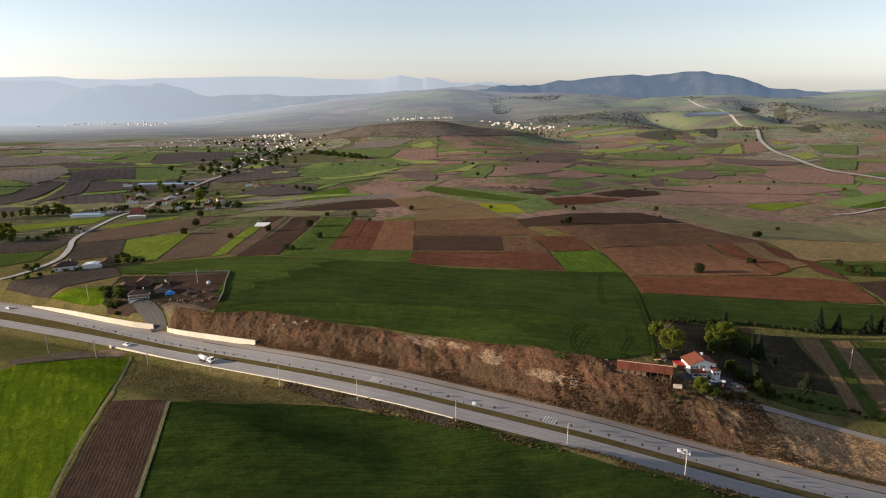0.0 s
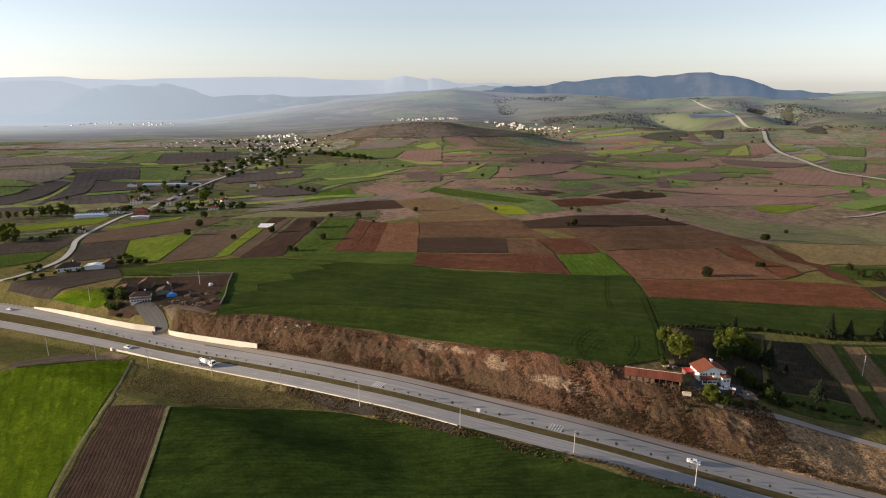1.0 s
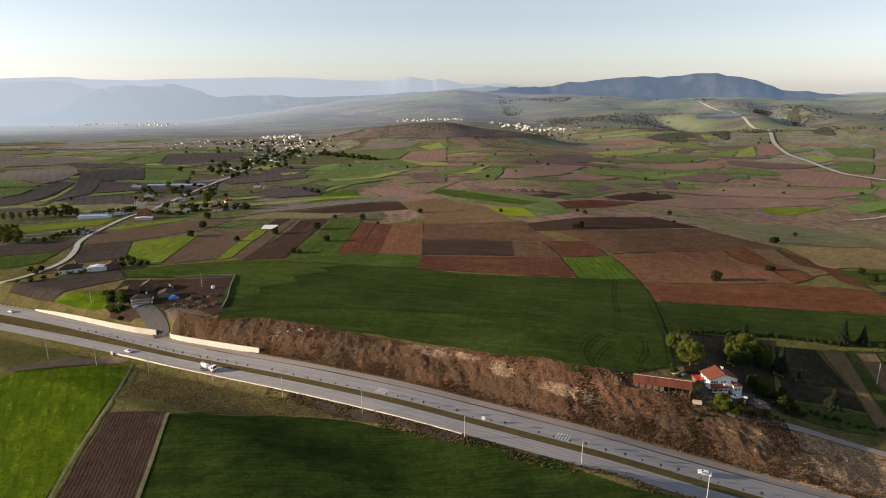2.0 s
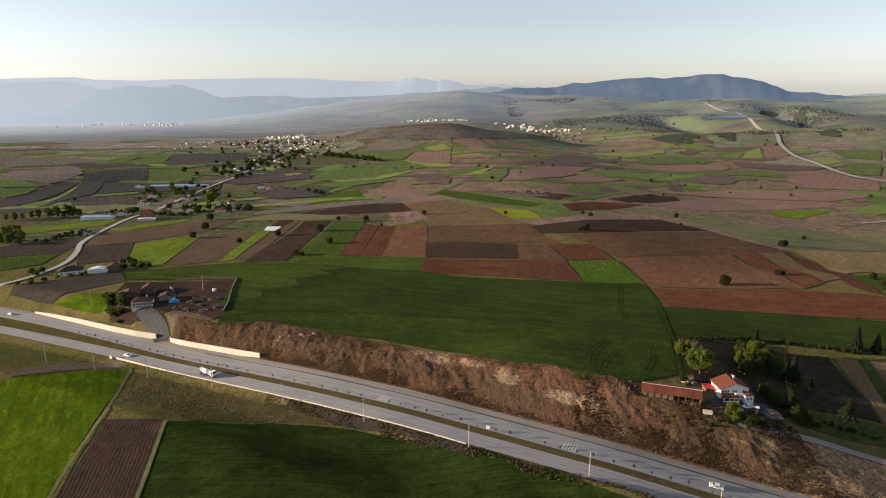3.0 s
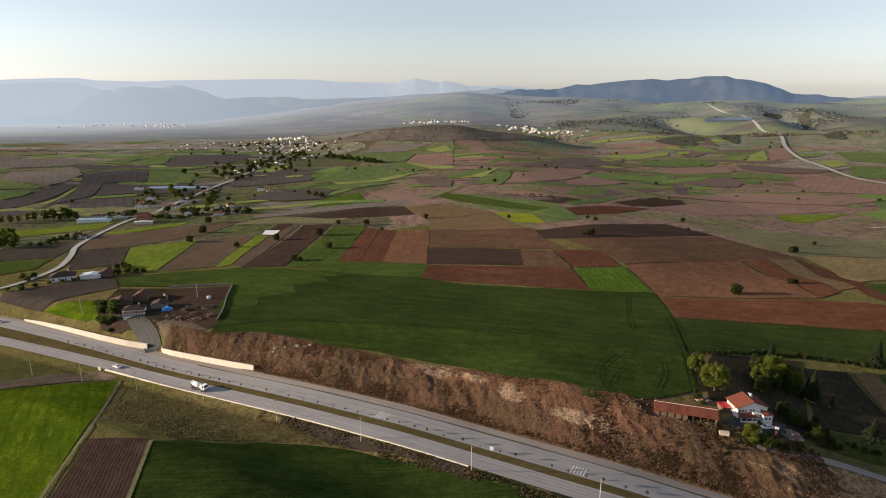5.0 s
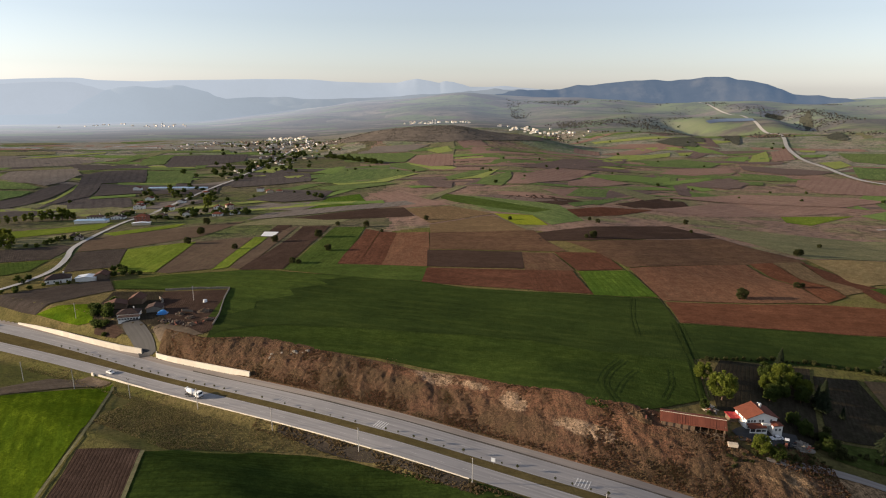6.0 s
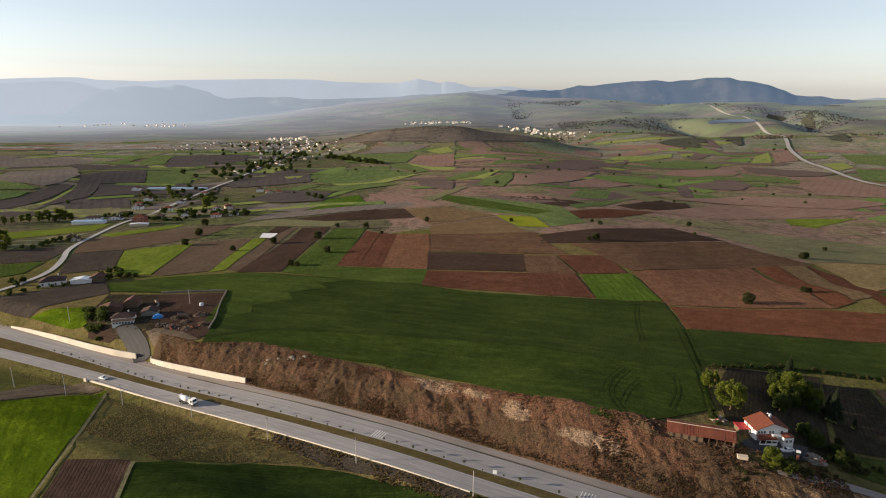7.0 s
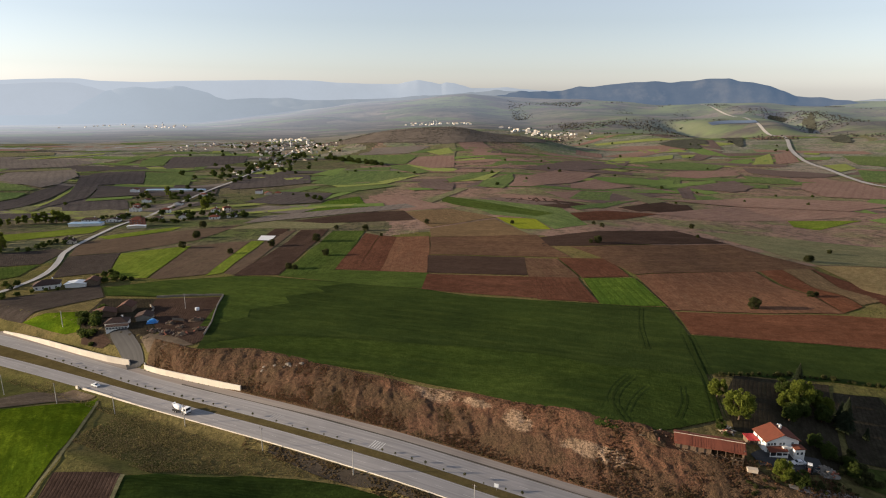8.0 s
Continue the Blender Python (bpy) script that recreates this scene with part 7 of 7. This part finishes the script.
def field_wall(name, points, height, label, material=STONE, thick=0.5):
    t = tagged(new(name), label, "wall", kind="structure")
    rng = random.Random(len(points) + int(abs(points[0][0])))
    for (x0, y0), (x1, y1) in zip(points, points[1:]):
        length = math.hypot(x1 - x0, y1 - y0)
        n = max(1, int(length / 2.2))
        for k in range(n):
            f = (k + 0.5) / n
            x, y = x0 + (x1 - x0) * f, y0 + (y1 - y0) * f
            part("stone_block", Geo().box(x, y, ground_z(x, y) - 0.4, length / n - 0.03, thick * rng.uniform(0.85, 1.15), 0.4 + height * rng.uniform(0.85, 1.1), math.atan2(y1 - y0, x1 - x0)), material, t)


field_wall("wall_yard", [(-181, 410), (-160, 411.5), (-139.5, 411), (-134, 385), (-127, 358), (-123.5, 338)], 1.3, "pale stone wall round the farm yard")
field_wall("wall_barnyard", [(-176, 391), (-171, 385), (-169, 378), (-172, 371)], 1.6, "pale stone wall of the barn yard")

# ---- houses on the village road ----
stand(house("house", "low white house with a dark hip roof among bushes", 15, 10, 3.2, 2.6, WHITE_WALL, DARK_TILE, True, 1), -269.0, 440.0, 25)
stand(house("shed", "white shed with a pale sheet metal roof", 13, 7, 2.6, 0.9, WHITE_WALL, WHITE_SHEET, False, 1, False, False), -250.5, 443.0, 8)
stand(house("shed", "brown timber shed with a tiled roof", 8, 8, 3.4, 1.8, WOOD, BROWN_TILE, False, 1, False, False), -242.0, 447.0, 10)
stand(house("house", "large red brick house of three storeys with a red hip roof", 13, 10, 7.6, 2.8, RED_WALL, RED_TILE, True, 3), -333.0, 694.0, 8)
stand(house("shop", "low white building before the red brick house", 18, 5, 2.4, 0.7, CREAM_WALL, WHITE_SHEET, False, 1, False, False), -328.0, 681.0, 8)
for k, (hx, hy, hw, hd, hh, turn, white, red) in enumerate((
        (-386, 766, 20, 10, 3.2, 5, 1, 0), (-391, 806, 16, 11, 6.0, 0, 1, 1), (-408, 736, 24, 9, 3.0, 4, 1, 0), (-378, 729, 20, 8, 3.0, 4, 1, 0), (-330, 735, 14, 9, 3.2, 0, 1, 0), (-301, 737, 13, 9, 4.5, 6, 1, 0),
        (-264, 732, 14, 9, 3.2, 0, 1, 1), (-247, 741, 13, 9, 3.2, 0, 1, 0), (-287, 979, 13, 9, 5.8, 0, 1, 0), (-268, 962, 14, 9, 3.2, 20, 0, 1), (-252, 958, 12, 8, 3.2, 0, 0, 1), (-495, 1013, 16, 10, 5.8, 0, 1, 1),
        (-345, 790, 13, 9, 5.8, 10, 1, 1), (-279, 775, 12, 9, 6.0, 10, 1, 1), (-270, 790, 12, 9, 6.0, 30, 0, 1), (-360, 860, 14, 9, 4.0, 0, 1, 0), (-410, 850, 14, 9, 4.0, 0, 1, 1), (-425, 905, 14, 9, 4.0, 0, 1, 1), (-365, 960, 13, 9, 4.0, 0, 1, 1), (-408, 582, 9, 6, 3.0, 10, 1, 0), (-360, 612, 10, 7, 3.0, 20, 0, 0), (-350, 602, 9, 7, 3.0, 10, 0, 0))):
    stand(house("house", ("white" if white else "cream") + " village house with a " + ("red" if red else "dark") + " tiled roof on the village road", hw * 0.75, hd * 0.8, hh * 0.85, 1.9, WHITE_WALL if white else CREAM_WALL, RED_TILE if red else DARK_TILE, k % 2 == 0, 2 if hh > 5 else 1, hy < 830, hy < 830, "village houses"), hx, hy, turn)
for hx, hy, hw, label in ((-396, 706, 34, "long low shed with a pale blue sheet roof"), (-455, 1033, 60, "long white poultry house with a blue sheet roof"), (-410, 1030, 40, "long white poultry house with a blue sheet roof")):
    stand(house("long_barn", label, hw, 9, 3.0, 1.2, WHITE_WALL, BLUE_SHEET, True, 1, False, False), hx, hy, 6)
cover = drape("crop_cover", [(-173, 593), (-176, 615), (-161, 612), (-160, 590)], PLASTIC_SHEET, 0.62, 4.0)
tagged(cover, "white plastic sheet spread over a seed bed", "crop cover")


# ---- villages ----
def village():
    rng = random.Random(77)
    kinds = []
    for w, d, h, wall, roof, hip, label in ((11, 9, 5.6, WHITE_WALL, RED_TILE, False, "white two-storey village house with a red tiled roof"), (12, 9, 3.2, WHITE_WALL, BROWN_TILE, True, "white single-storey village house with a brown hip roof"), (10, 8, 5.4, CREAM_WALL, RED_TILE, True, "cream village house with a red hip roof"), (13, 8, 3.4, CREAM_WALL, DARK_TILE, False, "cream village house with a dark weathered roof"), (9, 8, 8.0, WHITE_WALL, RED_TILE, False, "tall white village house with a red gable roof"), (14, 8, 3.0, STONE, DARK_TILE, False, "grey stone barn with a dark roof")):
        kinds.append(house("village_house", label, w, d, h, 2.2, wall, roof, hip, 1, False, True, "houses of the far villages"))
    used = set()
    spots = []
    def inside(x, y, poly):
        odd = False
        for (ax, ay), (bx, by) in zip(poly, poly[1:] + poly[:1]):
            if (ay > y) != (by > y) and x < (bx - ax) * (y - ay) / (by - ay) + ax:
                odd = not odd
        return odd

    core = [(-820, 2188), (-689, 2276), (-673, 2500), (-576, 2560), (-476, 2337), (-315, 1878), (-280, 1782), (-364, 1781), (-403, 1690), (-465, 1650), (-587, 1878), (-682, 1960)]
    tail = [(-916, 1930), (-884, 2016), (-820, 2188), (-682, 1960), (-743, 1846), (-822, 1835)]
    for poly, count in ((core, 230), (tail, 26)):
        aim = len(spots) + count
        while len(spots) < aim:
            x, y = rng.uniform(-920, -270), rng.uniform(1620, 2580)
            if inside(x, y, poly) and rng.random() < 1.25 - (y - 1650) / 1200 and all((x - p) ** 2 + (y - q) ** 2 > 230 for p, q in spots):
                spots.append((x, y))
    for k in range(30):
        f = rng.random()
        spots.append((-440 + 60 * f + rng.gauss(0, 40), 1250 + 520 * f + rng.gauss(0, 25)))
    for k in range(34):
        f = rng.random()
        spots.append((-200 + 330 * f, 3080 - 190 * f + rng.gauss(0, 35)))
    for k in range(52):
        f = rng.random()
        spots.append((200 + 210 * f + rng.gauss(0, 20) + rng.random() ** 2 * 160, 2700 - 380 * f + rng.gauss(0, 60)))
    for k in range(30):
        spots.append((-1640 + rng.gauss(0, 170), 3450 + rng.gauss(0, 110)))
    far_spots = [p for p in spots if math.hypot(*p) > 2450]
    walls, roofs = Geo(), Geo()
    for x, y in far_spots:
        w, d, h, turn, z = rng.uniform(8, 12), rng.uniform(7, 9), rng.uniform(3.0, 6.0), rng.uniform(-0.8, 0.3), ground_z(x, y) + 0.6
        walls.box(x, y, z - 1.5, w, d, h + 1.5, turn)
        m = Matrix.Translation((x, y, z + h)) @ Matrix.Rotation(turn, 4, "Z")
        roofs.add([m @ Vector(q) for q in ((-w / 2 - 0.5, -d / 2 - 0.5, 0), (w / 2 + 0.5, -d / 2 - 0.5, 0), (w / 2 + 0.5, d / 2 + 0.5, 0), (-w / 2 - 0.5, d / 2 + 0.5, 0), (-w / 4, 0, 2.3), (w / 4, 0, 2.3))], [(0, 1, 5, 4), (1, 2, 5), (2, 3, 4, 5), (3, 0, 4), (3, 2, 1, 0)])
    count = len(walls.f)
    walls.add(roofs.v, roofs.f)
    me = walls.mesh("far_village", WHITE_WALL)
    # cream on the roofs imitates tiles seen through haze
    me.materials.append(CREAM_WALL)
    me.polygons.foreach_set("material_index", [0 if k < count else 1 for k in range(len(walls.f))])
    tagged(new("far_village", me), "white houses of far villages, roofs paled for haze", "village", kind="stuff")
    for i, (x, y) in enumerate(p for p in spots if math.hypot(*p) <= 2450):
        t = kinds[i % 6]
        m = spot(x, y, rng.uniform(-40, 25), rng.uniform(0.6, 0.92), 0.3)
        if t.name in used:
            copy_thing(t, m)
        else:
            used.add(t.name)
            t.matrix_basis = m


village()
for mx, my in ((-62, 2935), (-48, 2930), (-498, 2030), (-1560, 3480)):
    minaret = thing("minaret", "slender white minaret above village roofs", "tower", "village minarets")
    part("shaft", Geo().rod((0, 0, -1), (0, 0, 22), 1.5, 1.1, 12), WHITE_WALL, minaret)
    part("balcony", Geo().rod((0, 0, 17), (0, 0, 18.2), 1.2, 2.0, 12), WHITE_WALL, minaret)
    part("spire", Geo().rod((0, 0, 22), (0, 0, 28), 1.3, 0.05, 12), DARK_TILE, minaret)
    stand(minaret, mx, my)

# ---- trees of the valley ----
poplar = broadleaf("poplar", 71, 13.0, 7.0, LEAF_LIME, "tall yellow-green poplar in spring leaf", 0.10, 40, 80, 0.45)
set_out(poplar, [(-302, 803, 1.35), (-408, 566, 0.9), (-412, 575, 0.9), (-424, 594, 1.0), (-432, 614, 0.9), (-418, 602, 1.1), (-401, 583, 0.8), (-398, 561, 0.9), (-388, 560, 0.7), (-405, 578, 0.9), (-496, 699, 0.7), (-487, 700, 0.8), (-483, 708, 0.65), (-478, 716, 0.75), (-470, 716, 0.9), (-462, 721, 1.0), (-460, 725, 0.8), (-454, 725, 1.1), (-444, 721, 0.7), (-441, 725, 1.3), (-437, 729, 1.0), (-430, 729, 0.8), (-313, 836, 1.2), (-449, 957, 0.9), (-427, 977, 1.2), (-410, 947, 0.9)])
valley_tree = broadleaf("valley_tree", 72, 8.0, 8.0, LEAF_GREEN, "round dark green tree of the valley", 0.12, 26, 60, 0.55)
rng = random.Random(19)
vt = [(x, y, (0.6 if y < 700 else 1.0) * rng.uniform(0.75, 1.25)) for x, y in (
    (-366, 578), (-366, 586), (-367, 597), (-367, 606), (-354, 598), (-352, 606), (-368, 568), (-379, 570), (-247, 459), (-246, 469), (-243, 473), (-237, 468), (-294, 439), (-302, 446), (-296, 449), (-347, 939), (-325, 890), (-437, 1459), (-449, 1532), (-425, 1485), (-424, 1392), (-437, 1578), (-412, 1416), (-419, 1334), (-415, 1692), (-387, 1638), (-304, 1632), (-314, 1726), (-352, 1806), (-299, 1777), (-431, 1215),
    (-438, 1250), (-420, 1232), (-456, 1252), (-438, 941), (-452, 949), (-381, 1177), (-384, 1155), (-372, 1200), (-353, 1314), (-353, 1361), (-333, 1307), (-327, 1330), (-303, 1279), (-482, 1219), (-428, 1055), (-405, 1026), (-411, 990), (-409, 961), (-343, 773), (-307, 739), (-300, 746), (-292, 736), (-289, 761), (-272, 744), (-258, 744), (-246, 738), (-232, 737), (-270, 756), (-197, 909), (-182, 885), (-171, 870))]
for k in range(46):
    f = k / 45
    vt.append((-310 + 170 * f + rng.gauss(0, 4), 1640 - 230 * f + rng.gauss(0, 6), rng.uniform(0.8, 1.5)))
for k in range(60):
    vt.append((-400 + rng.gauss(0, 60), 1250 + 500 * rng.random(), rng.uniform(0.7, 1.5)))
for k in range(40):
    vt.append((-480 + rng.gauss(0, 120), 1700 + 450 * rng.random(), rng.uniform(0.6, 1.3)))
for k in range(46):
    f = rng.random()
    vt.append((-420 + 190 * f, 735 + 20 * math.sin(9 * f) + rng.gauss(0, 9), rng.uniform(0.3, 0.7)))
for k in range(36):
    vt.append((-370 + rng.gauss(0, 45), 800 + 230 * rng.random(), rng.uniform(0.4, 0.9)))
for k in range(34):
    vt.append((rng.uniform(350, 1100), rng.uniform(1700, 2900), rng.uniform(0.5, 1.0)))
for k in range(24):
    vt.append((rng.uniform(-200, 800), rng.uniform(850, 1700), rng.uniform(0.4, 0.8)))
set_out(valley_tree, vt)


# ---- rough growth ----
def scrub_sheet(name, material, label, seed, count, where, size, lift=0.15):
    """Tufts that nobody could count, in one mesh; where() gives a plan place or None."""
    rng = random.Random(seed)
    geo = Geo()
    made = 0
    while made < count:
        spot_xy = where(rng)
        if spot_xy is None:
            continue
        x, y = spot_xy
        made += 1
        z = ground_z(x, y) + lift
        s = size * rng.uniform(0.5, 1.5)
        for k in range(5):
            a = rng.uniform(0, 6.28)
            d = Vector((math.cos(a), math.sin(a), 0)) * s
            up = Vector((rng.uniform(-0.3, 0.3), rng.uniform(-0.3, 0.3), rng.uniform(0.7, 1.3))) * s
            side = Vector((-d.y, d.x, 0)) * 0.45
            p = Vector((x, y, z))
            geo.add([p - side, p + side, p + d * 0.8 + up * 0.8 + side * 0.6, p + d * 0.5 + up - side * 0.5], [(0, 1, 2), (0, 2, 3)])
    return tagged(new(name, geo.mesh(name, material)), label, "scrub", kind="stuff")


def on_cutting(rng):
    x = rng.uniform(-144, 128)
    f = rng.random()
    f *= 1 - 0.55 * sm(-85, -125, x)
    y = road_y(x) + half_median(x) + 16.3 + f * (27.5 + 10 * sm(100, 150, x))
    keep = noise.noise((x * 0.05, y * 0.06, 9.0)) + 0.25 * (0.6 - f)
    return (x, y) if keep > rng.uniform(-0.35, 0.45) else None


def on_verge(rng):
    x = rng.uniform(-210, 60)
    d = rng.random() ** 0.7 * (42 - 30 * sm(-60, 20, x))
    y = road_y(x) - half_median(x) - 10.5 - d
    if (x < -135 and d > 10) or y < 1.5 + float(np.interp(x, (-140, -101.5, -92.5, -66.9, -49.9, -34.4, -14.2, 2.8, 14.3, 37.6, 64), (217, 215.2, 220.1, 224.8, 224.3, 221.4, 213.7, 207.5, 204, 189.5, 177))):
        return None
    return (x, y) if noise.noise((x * 0.07, y * 0.07, 5.0)) > rng.uniform(-0.9, 0.4) else None


def on_cutting_foot(rng):
    x = rng.uniform(-95, 215)
    f = rng.random() ** 1.6 * (1 - 0.88 * sm(105, 130, x))
    y = road_y(x) + half_median(x) + 15.8 + f * 20
    keep = noise.noise((x * 0.045, y * 0.05, 19.0)) + 0.35 * (0.35 - f) + 0.25 * sm(0.12, 0.0, f)
    return (x, y) if keep > rng.uniform(-0.05, 0.4) else None


def on_east_cutting(rng):
    x = rng.uniform(85, 230)
    f = rng.random()
    y = road_y(x) + half_median(x) + 16.3 + f * (18 + 8 * sm(115, 140, x))
    keep = noise.noise((x * 0.08, y * 0.08, 29.0)) + 0.3 * sm(90, 150, x)
    return (x, y) if keep > rng.uniform(-0.3, 0.5) else None


def on_thicket(rng):
    cx, cv, ca, cb = ((-87, 29, 6, 12), (-24, 40, 5, 9), (2, 32, 7, 6), (-45, 27, 12, 5), (30, 27, 9, 4), (92, 24, 7, 6), (118, 27, 12, 7), (75, 24, 6, 4), (110, 30, 9, 4))[rng.randrange(9)]
    x, v = cx + rng.gauss(0, 0.5) * ca, cv + rng.gauss(0, 0.5) * cb
    return (x, road_y(x) + v) if v > half_median(x) + 16 else None


scrub_sheet("thicket_scrub", DARK_SCRUB, "dark thickets of scrub in hollows of the cutting", 41, 6000, on_thicket, 0.27, 0.4)
scrub_sheet("dry_scrub", DRY_SCRUB, "dry rust-brown scrub over the earth cutting", 3, 17000, on_cutting, 0.34, 0.35)
scrub_sheet("olive_scrub", OLIVE_SCRUB, "olive green scrub on the cutting", 4, 6500, on_cutting, 0.36, 0.35)
scrub_sheet("dark_scrub", DARK_SCRUB, "dark clumps of scrub along the cutting's foot", 14, 6500, on_cutting_foot, 0.22, 0.35)
scrub_sheet("golden_grass", GOLD_GRASS, "golden dry grass over the eastern cutting", 15, 3600, on_east_cutting, 0.20, 0.35)


def on_south_bank(rng):
    x = rng.uniform(-75, 150)
    d = rng.random() ** 1.3 * (5 + 4 * sm(0, 30, x))
    return (x, road_y(x) - half_median(x) - 10.2 - d) if noise.noise((x * 0.09, d * 0.2, 49.0)) > rng.uniform(-0.3, 0.5) else None


scrub_sheet("bank_scrub", DARK_SCRUB, "dark scrub on the bank below the wheat", 24, 2600, on_south_bank, 0.42, 0.05)
scrub_sheet("rough_grass", GRASS_TUFT, "rough olive grass tufts below the highway", 5, 6800, on_verge, 0.23, 0.0)
scrub_sheet("dead_grass", GOLD_GRASS, "dead yellow grass tufts below the highway", 6, 1800, on_verge, 0.20, 0.0)


def on_knob(rng):
    x, y = rng.uniform(-380, 360), rng.uniform(1760, 2150)
    inside = ((x + 20) / 340) ** 2 + ((y - 1950) / 190) ** 2
    return (x, y) if inside < 1 and noise.noise((x * 0.012, y * 0.012, 4.0)) > rng.uniform(-0.5, 0.5) else None


def on_hills(rng):
    x, y = rng.uniform(350, 2300), rng.uniform(2050, 3900)
    return (x, y) if noise.noise((x * 0.0042, y * 0.003, 14.0)) > rng.uniform(0.1, 0.5) else None


THORN = leaf("grey_thorn_leaves", (0.08, 0.078, 0.06), (0.13, 0.12, 0.092))
scrub_sheet("thorn_scrub", THORN, "grey thorn scrub dotted over the low hill", 8, 3000, on_knob, 1.3, 0.8)
scrub_sheet("hill_scrub", THORN, "dark thorn scrub in patches on the far hills", 9, 3600, on_hills, 3.2, 0.5)


def boulders(spots, label):
    rng = random.Random(33)
    for x, y, s in spots:
        bm = bmesh.new()
        bmesh.ops.create_icosphere(bm, subdivisions=2, radius=s)
        for v in bm.verts:
            v.co *= 1 + 0.28 * noise.noise(v.co * (1.6 / s) + Vector((x, y, 0)))
            v.co.z *= 0.7
        me = bpy.data.meshes.new("boulder")
        bm.to_mesh(me)
        bm.free()
        me.materials.append(STONE)
        stand(tagged(new("boulder", me), label, "boulder", "boulders above the cutting"), x, y, rng.uniform(0, 360), -0.35 * s - 0.3)


rng = random.Random(14)
boulders([(-84 + rng.uniform(0, 20), 301.5 - rng.uniform(0, 4.0), rng.uniform(0.5, 1.15)) for k in range(15)], "pale boulder dumped above the cutting")


# ---- wheel tracks in the wheat ----
TRACK = crop("trodden_wheat", (0.028, 0.043, 0.013), (0.038, 0.055, 0.015), (0.045, 0.060, 0.016), 1.0, 0.1, 0.1)


def track(points, gauge=1.9, width=0.36):
    for s in (-1, 1):
        off = []
        for i, p in enumerate(points):
            a, b = Vector(points[max(i - 1, 0)]), Vector(points[min(i + 1, len(points) - 1)])
            d = (b - a).normalized()
            off.append((p[0] - d.y * s * gauge / 2, p[1] + d.x * s * gauge / 2))
        ribbon("wheel_track", off, width, TRACK, 0.44, "dark wheel track pressed into the green wheat", "track")


track([(-115.5, 327.4), (-95.2, 335.0), (-65.4, 332.0), (-19.6, 320.6), (11.6, 313.8), (41.2, 303.3), (68.0, 288.8), (104.4, 277.1)])
track([(-117.9, 317.1), (-80.6, 313.7), (-33.7, 305.0), (10.7, 288.6), (62.9, 265.6)])
track([(116.8, 322.8), (112.5, 300.7), (107.2, 275.6), (102.9, 257.4), (99.8, 244.7)])
track([(114.3, 323.1), (109.2, 298.0), (104.1, 271.6), (96.4, 242.9)])
track([(78.0, 277.2), (68.2, 263.1), (62.9, 251.6), (63.7, 240.7), (64.8, 233.0)])
track([(75.6, 279.0), (65.9, 264.7), (60.8, 253.5)])
track([(78.9, 265.3), (70.9, 254.8), (65.2, 244.3)])
track([(93.4, 267.3), (89.0, 253.3), (82.4, 241.6)])
track([(107.1, 365.5), (98.0, 335.9), (91.9, 306.3)])
